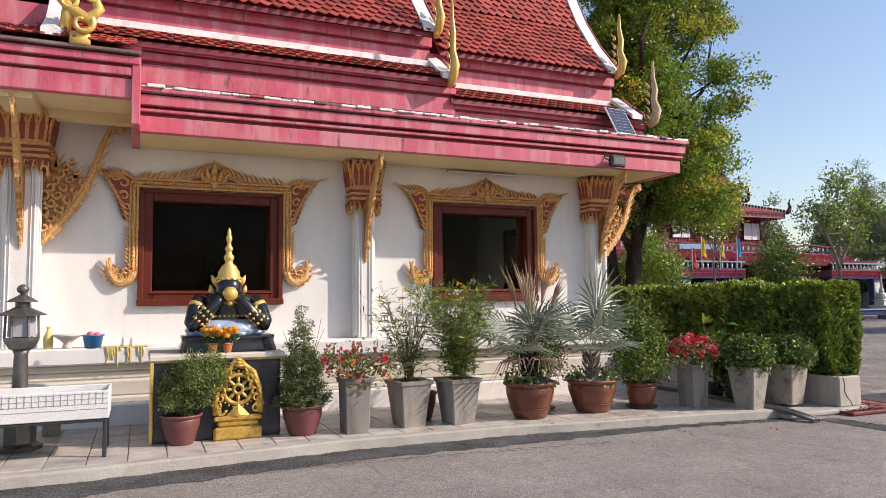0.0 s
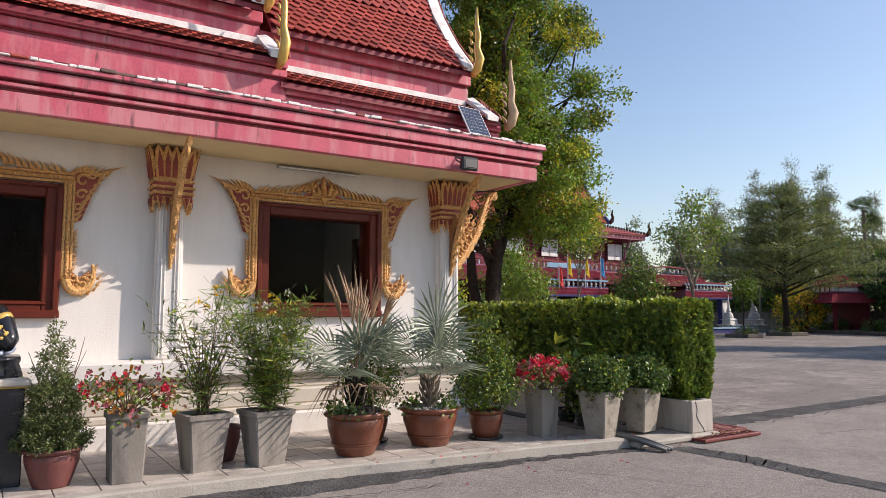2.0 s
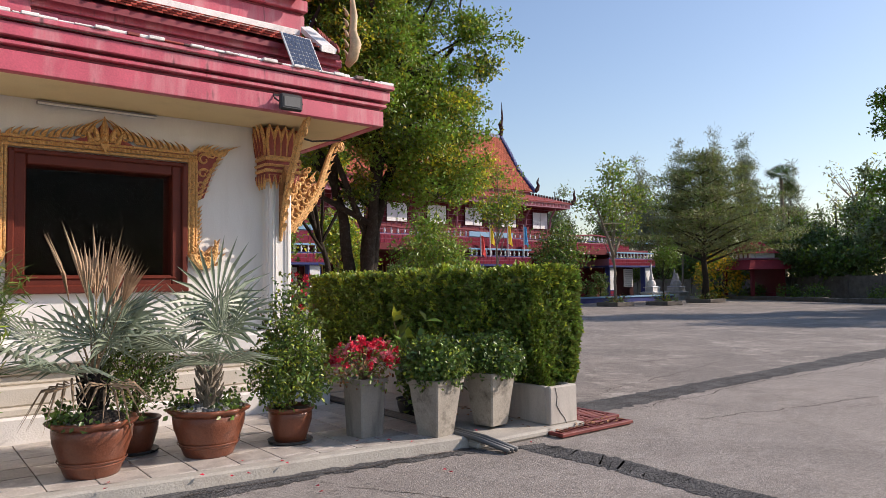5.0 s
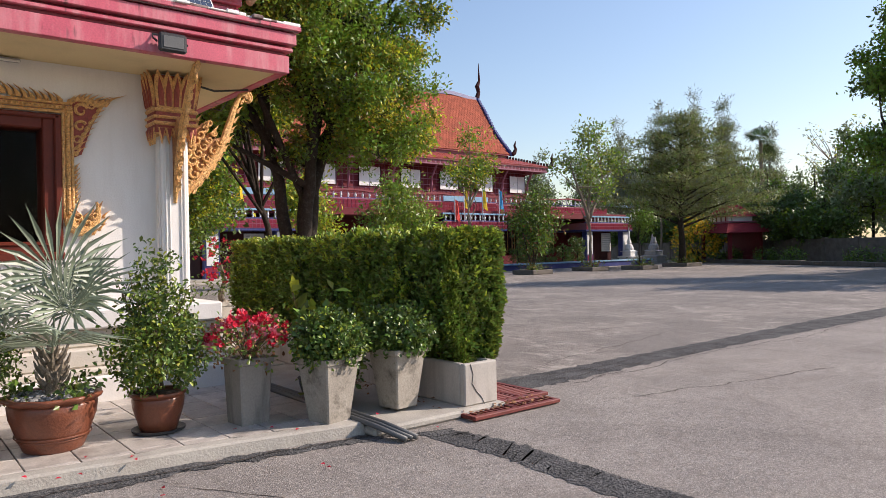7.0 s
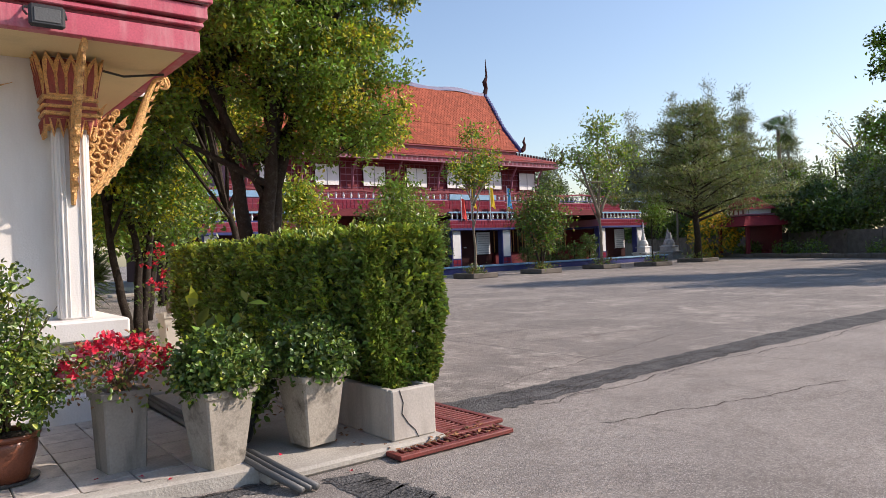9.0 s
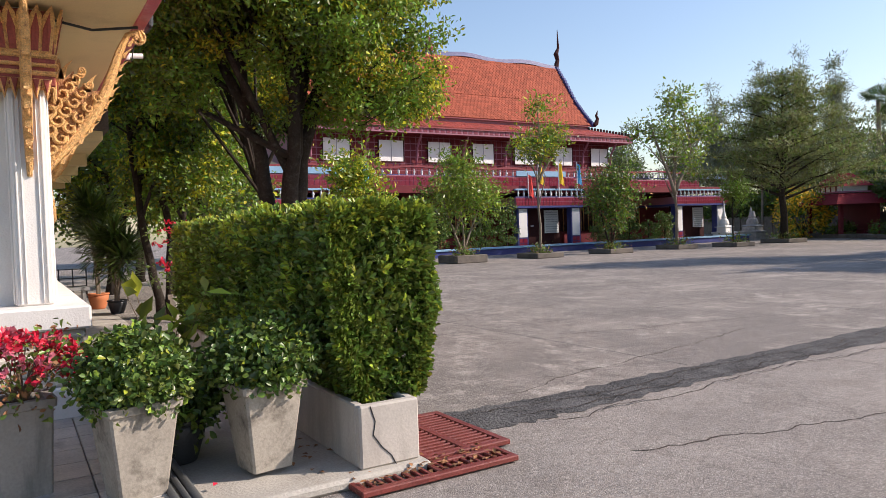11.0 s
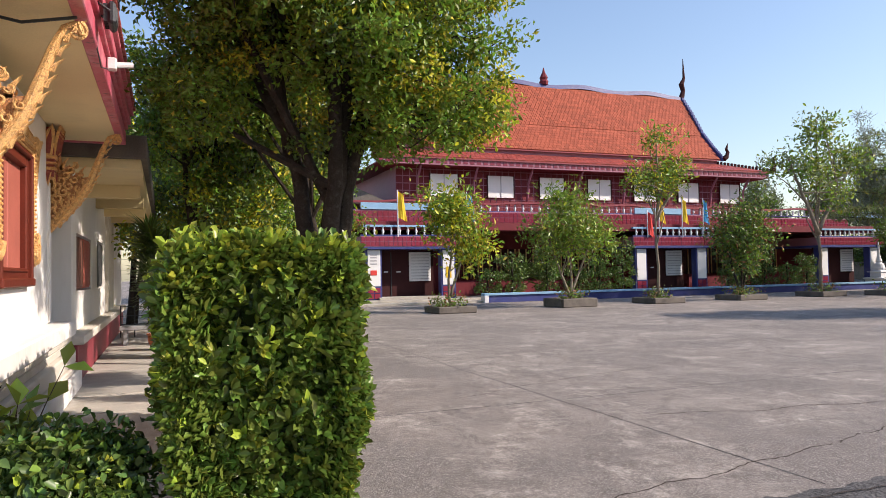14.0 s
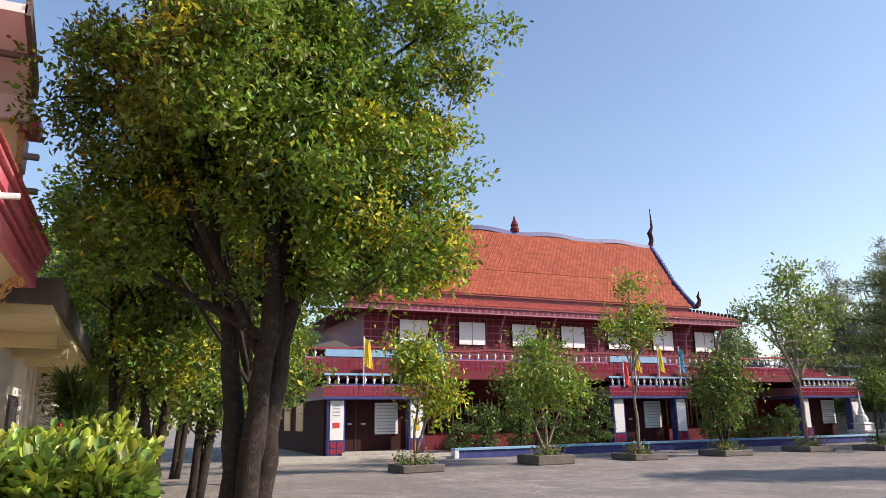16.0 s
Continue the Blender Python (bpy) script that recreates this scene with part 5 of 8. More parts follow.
q.box((-0.75, -0.26, 0.35), (-0.73, 0.26, 0.60), 0.004)
q.box((-0.73, -0.26, 0.36), (0.70, 0.26, 0.38), 0)
q.ob("tray", WHITEPAINT, rack)
q = Mesh()
for i in range(26):
    q.box((-0.73 + i * 0.056, -0.284, 0.48), (-0.727 + i * 0.056, -0.28, 0.59))
for z in (0.44, 0.485, 0.53, 0.575):
    q.box((-0.74, -0.284, z), (0.71, -0.28, z + 0.003))
q.ob("wire_grid", SIGNGREY, rack)
for x in (-0.70, 0.69):
    for y in (-0.25, 0.25):
        boxpart("leg", (x - 0.018, y - 0.018, 0), (x + 0.018, y + 0.018, 0.35), BLACKIRON, rack)
boxpart("rail", (-0.72, -0.27, 0.32), (0.70, 0.27, 0.35), BLACKIRON, rack)

shelf_z = 0.97
bt = thing("oil_bottle", (-4.83, -0.42, shelf_z), "yellow plastic oil bottle on the ledge", "bottle")
q = Mesh()
q.lathe([(0.045, 0), (0.05, 0.02), (0.05, 0.13), (0.03, 0.18), (0.018, 0.2), (0.018, 0.23)], 14)
q.ob("body", DRIED, bt, smooth=True)
q = Mesh()
q.lathe([(0.021, 0.228), (0.021, 0.25)], 12)
q.ob("cap", YELPETAL, bt)
tr = thing("offering_stand", (-4.64, -0.42, shelf_z), "pale footed offering bowl with dark rim", "bowl")
q = Mesh()
q.lathe([(0.06, 0), (0.05, 0.03), (0.04, 0.06), (0.08, 0.10), (0.14, 0.14), (0.15, 0.16), (0.13, 0.155)], 18)
q.ob("bowl", DADO, tr, smooth=True)
bk = thing("bucket", (-4.38, -0.42, shelf_z), "bright blue plastic bucket with small things inside", "bucket")
q = Mesh()
q.lathe([(0.085, 0), (0.105, 0.13), (0.12, 0.135), (0.12, 0.15), (0.10, 0.145), (0.08, 0.02)], 22)
q.ob("pail", BLUEPLASTIC, bk, smooth=True)
q = Mesh()
q.ball((-0.03, 0, 0.15), 0.04, 10, 6)
q.ball((0.04, 0.01, 0.15), (0.035, 0.035, 0.03), 10, 6)
q.ob("sachets", PINKPETAL, bk)
for x in (-4.06, -3.97):
    g = thing("glass_figure", (x, -0.45, shelf_z), "small whitish glass figurine on the ledge", "figurine", "ledge figurines")
    q = Mesh()
    q.lathe([(0.035, 0), (0.03, 0.04), (0.018, 0.06), (0.025, 0.08), (0.012, 0.11)], 12)
    q.ob("body", WHITEPETAL, g, smooth=True)
wax = Mesh()
rs = np.random.RandomState(3)
for i in range(26):
    x = rs.choice((-4.2, -4.12, -3.98, -3.88)) + rs.normal() * .03
    z = .95 - abs(rs.normal()) * .09
    wax.tube([(x, -0.505, 0.97), (x + rs.normal() * .01, -0.51, (0.97 + z) / 2), (x + rs.normal() * .01, -0.505, z)], [0.012, 0.008, 0.005], 5)
wax.box((-4.3, -0.5, 0.968), (-3.8, -0.25, 0.978), 0.003)
tagged(wax.ob("melted_wax", DRIED), "dripped yellow candle wax on the ledge", "wax")
basket = thing("wicker_basket", (-4.72, -0.95, 0.1), "small brown wicker basket on the terrace", "basket")
q = Mesh()
for i in range(9):
    q.tube([(0.1 * math.sin(math.pi * (i + .5) / 9) * math.cos(a), 0.1 * math.sin(math.pi * (i + .5) / 9) * math.sin(a), 0.32 - 0.11 * math.cos(math.pi * (i + .5) / 9)) for a in np.linspace(0, 6.28, 18)], 0.008, 5)
q.lathe([(0.09, 0), (0.08, 0.2), (0.05, 0.22)], 12)
q.ob("weave", PALEBARK, basket)


# ---- pots and their plants ----
def pot_round(e, r, h, m, saucer=False, wavy=False, soil=SOIL):
    q = Mesh()
    q.lathe([(r * 0.62, 0), (r * 0.66, 0.012), (r * 0.74, h * 0.18), (r * 0.95, h * 0.62), (r * 0.98, h * 0.82), (r * 0.93, h * 0.88)], 32, cap=True)
    q.ob("body", m, e, smooth=True)
    q = Mesh()
    q.lathe([(r * 0.93, h * 0.86), (r * 1.06, h * 0.92), (r * 1.10, h * 0.97), (r * 1.05, h), (r * 0.92, h * 0.98), (r * 0.88, h * 0.9)], 48, cap=False, wave=0.035 if wavy else 0, waves=9)
    q.ob("rim", m, e, smooth=True)
    if wavy:
        for z in (0.2, 0.26):
            q = Mesh()
            q.lathe([(r * (0.76 + (z - .2)), h * z), (r * (0.785 + (z - .2)), h * (z + .015)), (r * (0.775 + (z - .2)), h * (z + .035))], 32, cap=False)
            q.ob("ridge", m, e, smooth=True)
    if saucer:
        q = Mesh()
        q.lathe([(r * 0.8, 0), (r * 0.98, 0.012), (r * 1.0, 0.03), (r * 0.94, 0.03), (r * 0.7, 0.012)], 28)
        q.ob("saucer", BLACKIRON, e)
    q = Mesh()
    q.lathe([(r * 0.9, h * 0.9), (r * 0.5, h * 0.93), (0.01, h * 0.95)], 24)
    q.ob("soil", soil, e)


def pot_square(e, top, bot, h, m, rz=0):
    q = Mesh()

    def sq(w, z):
        return [(-w, -w, z), (w, -w, z), (w, w, z), (-w, w, z)]
    t, b = top / 2, bot / 2
    rim = 0.016
    f = 0.9
    bt_ = b + (t - b) * f

    def rsq(w, z, c=0.012):
        return [(-w + c, -w, z), (w - c, -w, z), (w, -w + c, z), (w, w - c, z), (w - c, w, z), (-w + c, w, z), (-w, w - c, z), (-w, -w + c, z)]
    q.rings([rsq(b, 0), rsq(bt_, h * f), rsq(bt_ + rim, h * f + 0.008), rsq(t + rim, h), rsq(t - 0.035, h), rsq(t - 0.05, h - 0.06)])
    o = q.ob("shell", m, e)
    q = Mesh()
    q.rings([sq(t - 0.04, h - 0.05), sq(t - 0.05, h - 0.03)])
    q.ob("soil", SOIL, e)
    return o


def stems(e, n, h, spread, z0, r=0.008, seed=1, m=TWIG, name="stem_work", bend=0.3):
    rs = np.random.RandomState(seed)
    q = Mesh()
    tips = []
    for i in range(n):
        a = rs.uniform(0, 6.28)
        d = spread * math.sqrt(rs.rand())
        hh = h * rs.uniform(0.6, 1.0)
        p = [Vector((0.12 * d * math.cos(a), 0.12 * d * math.sin(a), z0))]
        for s in range(1, 6):
            f = s / 5
            p.append(Vector((d * f ** 1.4 * math.cos(a) + rs.normal() * 0.02 * bend, d * f ** 1.4 * math.sin(a) + rs.normal() * 0.02 * bend, z0 + hh * f)))
        q.tube(p, [r * (1 - 0.14 * s) for s in range(6)], 5)
        tips.append(p)
    tagged(q.ob(name, m, e), kind="stuff")
    return tips


def foliage(e, centres, n_each, sigma, L, W, mats, weights, seed, name="leaves", up=0.3, outward=None, label="", oval=False):
    rs = np.random.RandomState(seed)
    C = np.repeat(np.asarray(centres, float), n_each, axis=0)
    n = len(C)
    off = rs.normal(size=(n, 3)) * (np.asarray(sigma) if np.ndim(sigma) else sigma)
    P = C + off
    out = off / (np.linalg.norm(off, axis=1, keepdims=True) + 1e-6)
    nor = rand_dirs(rs, n) * 0.75 + out * 0.7 + np.array([0, 0, up * 1.4])
    along = rand_dirs(rs, n) + out * 0.6
    pick = rs.choice(len(mats), size=n, p=weights)
    s = rs.uniform(0.7, 1.3, n)
    return quad_cloud(name, P, nor, along, L * s, W * s, mats, e, pick, label, oval=oval)


def shrub(e, z0, h, w, seed, m=(HEDGELEAF, HEDGEYOUNG), wt=(.75, .25), L=0.055, W=0.03, clumps=70, each=40, shape="egg", sig=0.05, nst=10, lean=(0, 0)):
    rs = np.random.RandomState(seed)
    stems(e, nst, h * 0.85, w * 0.4, z0, seed=seed)
    cs = []
    while len(cs) < clumps:
        p = rs.uniform(-1, 1, 3)
        rr = math.hypot(p[0], p[1])
        f = (p[2] + 1) / 2
        lim = {"egg": math.sqrt(max(0, 1 - p[2] ** 2)) * 1.0, "cone": (1 - f) ** 0.8 * min(1, f * 6 + .5), "tall": 0.55 + 0.45 * math.sin(f * 3.0), "spire": (1 - f) ** 0.7 * min(1, f * 3 + .45)}[shape]
        if rr < lim and (rr > lim * 0.45 or rs.rand() < .35):
            cs.append((lean[0] * f + p[0] * w / 2 * rs.uniform(.85, 1.1), lean[1] * f + p[1] * w / 2 * rs.uniform(.85, 1.1), z0 + h * f))
    foliage(e, cs, each, sig, L, W, list(m), list(wt), seed + 1, oval=W > .02)


def blooms(e, n, lo, hi, seed, mats, wt, size=0.045, name="blossom", shell=None):
    rs = np.random.RandomState(seed)
    k = 9
    C = rs.uniform(lo, hi, (n, 3))
    if shell:
        d = rand_dirs(rs, n)
        d[:, 2] = np.abs(d[:, 2]) * 1.0 - 0.25
        C = np.array(shell[0]) + d * np.array(shell[1]) * rs.uniform(.75, 1.05, (n, 1))
    pick = np.repeat(rs.choice(len(mats), size=n, p=wt), k)
    P = np.repeat(C, k, axis=0) + rs.normal(size=(n * k, 3)) * size * 0.3
    quad_cloud(name, P, rand_dirs(rs, n * k), rand_dirs(rs, n * k) + np.array([0, 0, .5]), np.full(n * k, size), np.full(n * k, size * 0.8), mats, e, pick)


T = 0.1
e = thing("potted_juniper", (-3.5, -1.98, T), "round juniper bush in a purple-brown plastic pot", "potted plant", "terrace pots")
pot_round(e, 0.185, 0.29, CLAYPOT)
shrub(e, 0.29, 0.62, 0.60, 21, (JUNIPER, HEDGELEAF, HEDGEYOUNG), (.7, .2, .1), 0.030, 0.010, 150, 70, "egg", 0.026, lean=(.22, 0))
e = thing("potted_cypress", (-2.31, -2.0, T), "cone-shaped dark cypress in a red-brown plastic pot", "potted plant", "terrace pots")
pot_round(e, 0.21, 0.31, CLAYPOT)
shrub(e, 0.26, 1.12, 0.58, 22, (JUNIPER, DARKLEAF), (.85, .15), 0.034, 0.010, 230, 64, "cone", 0.022)
e = thing("potted_bougainvillea", (-1.78, -2.12, T), "sparse bougainvillea with red and orange blooms in tall concrete planter", "potted plant", "terrace pots")
pot_square(e, 0.29, 0.25, 0.57, CONCRETE)
shrub(e, 0.5, 0.42, 0.85, 23, (HEDGELEAF, DRYLEAF), (.6, .4), 0.045, 0.026, 60, 9, "egg", 0.05, nst=26)
blooms(e, 34, (-.4, -.3, .55), (.4, .3, .92), 5, [REDPETAL, ORANGEPETAL, WHITEPETAL, PINKPETAL], [.35, .15, .2, .3], 0.04)


def oleander(at, h, seed, dens, m, bloom, w=0.36, rz=8):
    e = thing("potted_oleander", at, "tall narrow-leaved oleander in a flared grey concrete planter", "potted plant", "terrace pots", rz=rz)
    pot_square(e, 0.385, 0.27, 0.50, m)
    rs = np.random.RandomState(seed)
    tips = stems(e, 26, h, w, 0.46, 0.006, seed, TWIG, bend=.8)
    P, A = [], []
    for pts in tips:
        for j in range(dens):
            f = rs.uniform(0.04, 1.0) ** .8 * 4.99
            i = int(f)
            p = pts[i].lerp(pts[i + 1], f - i)
            a = rs.uniform(0, 6.28)
            P.append(p)
            A.append((math.cos(a), math.sin(a), rs.uniform(-0.2, 1.1)))
    n = len(P)
    P = [tuple(Vector(p) + Vector((rs.normal() * .085, rs.normal() * .085, rs.normal() * .03))) for p in P]
    quad_cloud("leaves", np.array(P), np.array(A) * np.array([-.5, -.5, 1]) + rs.normal(size=(n, 3)) * .2, np.array(A), rs.uniform(.09, .17, n), rs.uniform(.011, .018, n), [HEDGELEAF, HEDGEYOUNG, DARKLEAF], e, rs.choice(3, n, p=[.60, .16, .24]))
    if bloom:
        blooms(e, bloom, (-.25, -.25, h * .85), (.1, .1, h + .45), seed + 3, [YELPETAL, WHITEPETAL], [.4, .6], .035)


oleander((-1.13, -2.02, T), 1.22, 31, 40, CONCRETE, 8, .50)
oleander((-0.57, -2.10, T), 1.14, 32, 130, CONCRETE, 18, 0.56)
e = thing("small_pot", (-0.86, -1.72, T), "plain brown clay pot behind the planters", "pot", "terrace pots")
pot_round(e, 0.17, 0.32, CLAYPOT)


def fan_frond(q, base, dirv, stalk, blade, nseg, k, droop=0.2, wide=230):
    base, d = Vector(base), Vector(dirv).normalized()
    side = d.cross(Vector((0, 0, 1)))
    if side.length < 0.1:
        side = Vector((1, 0, 0))
    side.normalize()
    nrm = side.cross(d).normalized()
    hub = base + d * stalk
    q.tube([base, base.lerp(hub, .5) + Vector((0, 0, .01)), hub], [.009, .007, .006], 4, k)
    for i in range(nseg):
        a = (i / (nseg - 1) - .5) * math.radians(wide)
        w = d * math.cos(a) + side * math.sin(a)
        L = blade * (0.75 + 0.25 * math.cos(a * .8)) * random.uniform(.9 if wide > 100 else .55, 1.08)
        c = w.cross(nrm).normalized() * ((0.0155 if wide > 100 else .012) * blade / .5)
        mid = hub + w * L * .55 + nrm * .02
        tip = hub + w * L - Vector((0, 0, droop * L * random.uniform(.3, 1.0)))
        q.add([hub, mid + c, tip, mid - c, mid + nrm * .012], [(0, 1, 4), (1, 2, 4), (2, 3, 4), (3, 0, 4)], k)


def palm(at, seed, label, silver, dry, r, h, spread):
    e = thing("potted_palm", at, label, "potted plant", "terrace pots")
    pot_round(e, r, h, TERRA, wavy=True, soil=GRAVEL)
    random.seed(seed)
    rs = np.random.RandomState(seed)
    q = Mesh()
    q.tube([(0, 0, h * .85), (0.01, 0, h + .15), (0.0, 0.01, h + .33)], [.055, .05, .035], 10)
    for i in range(26):
        a, z = i * 2.4, h + .02 + i * .011
        q.tube([(.05 * math.cos(a), .05 * math.sin(a), z), (.1 * math.cos(a), .1 * math.sin(a), z + .06), (.12 * math.cos(a), .12 * math.sin(a), z + .12)], [.022, .014, .004], 5)
    q.ob("trunk", PALEBARK if silver > 8 else BARK, e)
    for i in range(silver):
        a = i * 2.4 + .3 + seed * .7
        el = 0.30 + 1.15 * ((i * 0.618) % 1)
        q = Mesh()
        fan_frond(q, (0, 0, h + .28), (math.cos(a) * math.cos(el), math.sin(a) * math.cos(el), math.sin(el)), .34 * spread + .12 * (i % 3), .60 * spread, 21, 0, .16)
        q.ob("frond", SILVERPALM, e)
    for i in range(dry):
        a = i * 2.1 + 1
        el = 1.5 - 0.22 * (i % 4) if i < 7 else -0.3
        q = Mesh()
        fan_frond(q, (0, 0, h + .3), (math.cos(a) * math.cos(el), math.sin(a) * math.cos(el), math.sin(el)), (.62 if i < 7 else .16) * spread, (.66 if i < 7 else .4) * spread, 7 if i < 7 else 12, 0, .02 if i < 7 else .8, wide=26 if i < 7 else 200)
        q.ob("dry_frond", DRYPALM, e)
    q = Mesh()
    for i in range(140):
        a, rr = rs.uniform(0, 6.28), r * .85 * math.sqrt(rs.rand())
        s = rs.uniform(.012, .026)
        q.ball((rr * math.cos(a), rr * math.sin(a), h * .95 + .01), (s, s, s * .7), 6, 4)
    o = q.ob("pebble_bed", GRAVEL, e)
    tagged(o, kind="stuff")
    cs = [(r * .8 * math.cos(a), r * .8 * math.sin(a), h + .03) for a in rs.uniform(0, 6.28, 9)]
    tagged(foliage(e, cs, 26, .045, .05, .035, [DARKLEAF, HEDGELEAF], [.6, .4], seed + 2, "groundcover"), kind="stuff")
    return e


e = palm((0.34, -2.14, T), 41, "half-dried fan palm with bare tan fronds in a wavy-rimmed clay pot", 8, 9, 0.29, 0.42, 0.92)
cs = [(0.22 + .13 * math.cos(a), 0.05 + .1 * math.sin(a), .5 + .07 * i) for i, a in enumerate(np.linspace(0, 9, 9))]
tagged(foliage(e, cs, 45, .07, .04, .022, [HEDGELEAF, DARKLEAF], [.5, .5], 77, "seedling"), kind="stuff")
q = Mesh()
q.ball((0.02, -0.12, 0.42), (0.19, 0.13, 0.07), 12, 7)
q.ob("coconut_husk", SOIL, e)
palm((1.24, -2.10, T), 42, "silvery blue fan palm in a wavy-rimmed clay pot", 9, 0, 0.30, 0.40, 1.0)
e = thing("potted_shrub", (1.97, -2.12, T), "upright green shrub in a clay pot on a black saucer", "potted plant", "terrace pots")
pot_round(e, 0.20, 0.32, TERRA, saucer=True)
shrub(e, 0.34, 1.16, 0.92, 51, (DARKLEAF, HEDGELEAF, HEDGEYOUNG), (.42, .42, .16), .042, .021, 210, 24, "spire", .045, 16)
e = thing("potted_shrub", (0.78, -1.62, T), "small-leaved green shrub in a brown clay pot behind the palms", "potted plant", "terrace pots")
pot_round(e, 0.19, 0.30, TERRA, saucer=True)
shrub(e, 0.30, 0.80, 0.66, 52, (DARKLEAF, HEDGELEAF, HEDGEYOUNG), (.45, .45, .1), .038, .019, 130, 24, "egg", .045, 12)
e = thing("potted_bougainvillea", (2.62, -2.33, T), "bougainvillea full of red blooms in tall concrete planter", "potted plant", "terrace pots", rz=6)
pot_square(e, 0.29, 0.25, 0.53, CONCRETE)
shrub(e, 0.46, 0.44, 0.74, 24, (HEDGELEAF, DRYLEAF), (.6, .4), .04, .022, 60, 11, "egg", .045, nst=30)
blooms(e, 95, (-.3, -.3, .5), (.3, .3, .95), 9, [REDPETAL, PINKPETAL], [.68, .32], .042, shell=((0, 0, .70), (.37, .34, .25)))
for at, mm, w, sd, rz in (((3.14, -2.74, T), MOSSY, .46, 61, 12), ((3.86, -2.70, T), MOSSY, .52, 62, 8)):
    e = thing("potted_bush", at, "rounded glossy green bush in a stained flared concrete planter", "potted plant", "terrace pots", rz=rz)
    pot_square(e, 0.37, 0.245, 0.52, mm)
    shrub(e, 0.46, 0.40, w + .08, sd, (DARKLEAF, HEDGELEAF, HEDGEYOUNG), (.62, .33, .05), .040, .025, 170, 40, "egg", .036, 12)
e = thing("potted_bush", (3.46, -2.22, 0.08), "leafy bush in a black plastic pot between planters", "potted plant", "terrace pots")
pot_round(e, 0.17, 0.28, BLACKIRON)
shrub(e, 0.2, 0.5, 0.5, 63, (DARKLEAF, HEDGELEAF), (.6, .4), .06, .035, 60, 34, "egg", .06)
e = thing("big_leaf_plant", (3.5, -1.80, 0.09), "young plant with broad pale green leaves", "potted plant", "terrace pots")
pot_round(e, 0.13, 0.2, BLACKIRON)
tp = stems(e, 11, 0.86, 0.34, 0.18, .006, 66)
rs = np.random.RandomState(6)
P = np.array([tuple(p[i]) for p in tp for i in (2, 3, 3, 4, 4, 5, 5)])
n = len(P)
quad_cloud("leaves", P, rand_dirs(rs, n) * .5 + np.array([0, 0, 1]), rand_dirs(rs, n) + np.array([0, 0, .4]), rs.uniform(.13, .2, n), rs.uniform(.07, .1, n), [HEDGELEAF, HEDGEYOUNG], e, rs.choice(2, n))
e = thing("adenium_pot", (4.60, 3.1, 0.0), "red-flowered adenium with thick bent trunk in a pale pot", "potted plant")
pot_square(e, 0.36, 0.26, 0.72, DADO)
q = Mesh()
q.tube([(0, 0, .66), (-.05, 0, .8), (.03, .02, 1.05), (-.04, 0, 1.3)], [.06, .05, .035, .02], 8)
q.ob("trunk", PALEBARK, e)
foliage(e, [(rs.normal() * .2, rs.normal() * .2, rs.uniform(.85, 1.6)) for _ in range(34)], 16, .07, .06, .03, [DARKLEAF, HEDGELEAF], [.5, .5], 71)
blooms(e, 42, (-.32, -.32, 1.0), (.32, .32, 1.7), 19, [REDPETAL, PINKPETAL], [.8, .2], .05)

# hedge in its long planter
hedge_pot = thing("hedge_planter", (4.52, -0.65, 0.07), "long pale concrete planter box with a crack, foot of the hedge", "planter")
q = Mesh()
q.box((-0.20, -2.43, 0), (0.20, -2.36, 0.38), 0.012)
q.box((-0.20, 2.36, 0), (0.20, 2.43, 0.38), 0.012)
q.box((-0.20, -2.36, 0), (-0.14, 2.36, 0.38), 0.01)
q.box((0.14, -2.36, 0), (0.20, 2.36, 0.38), 0.01)
q.ob("box", PALEBOX, hedge_pot)
boxpart("soil", (-0.14, -2.36, 0.02), (0.14, 2.36, 0.34), SOIL, hedge_pot)
q = Mesh()
pts = [(-0.13, -2.432, 0.375), (-0.10, -2.432, 0.28), (-0.115, -2.432, 0.2), (-0.06, -2.432, 0.12), (0.0, -2.432, 0.06), (0.03, -2.432, 0.0)]
q.tube(pts, 0.004, 4)
q.ob("crack", BLACKIRON, hedge_pot)

hedge = thing("hedge", (4.60, -0.65, 0.4), "dense clipped green hedge with bright young leaf tips", "hedge")
rs = np.random.RandomState(90)
q = Mesh()
for i in range(44):
    y = -2.0 + i * 0.097
    x = rs.normal() * .05 - .08
    q.tube([(x, y, 0), (x + rs.normal() * .1, y + rs.normal() * .08, .3), (x + rs.normal() * .08, y + rs.normal() * .05, .7), (x + rs.normal() * .1, y + rs.normal() * .05, 1.0)], [.016, .013, .009, .005], 5)
tagged(q.ob("stem_work", TWIG, hedge), kind="stuff")


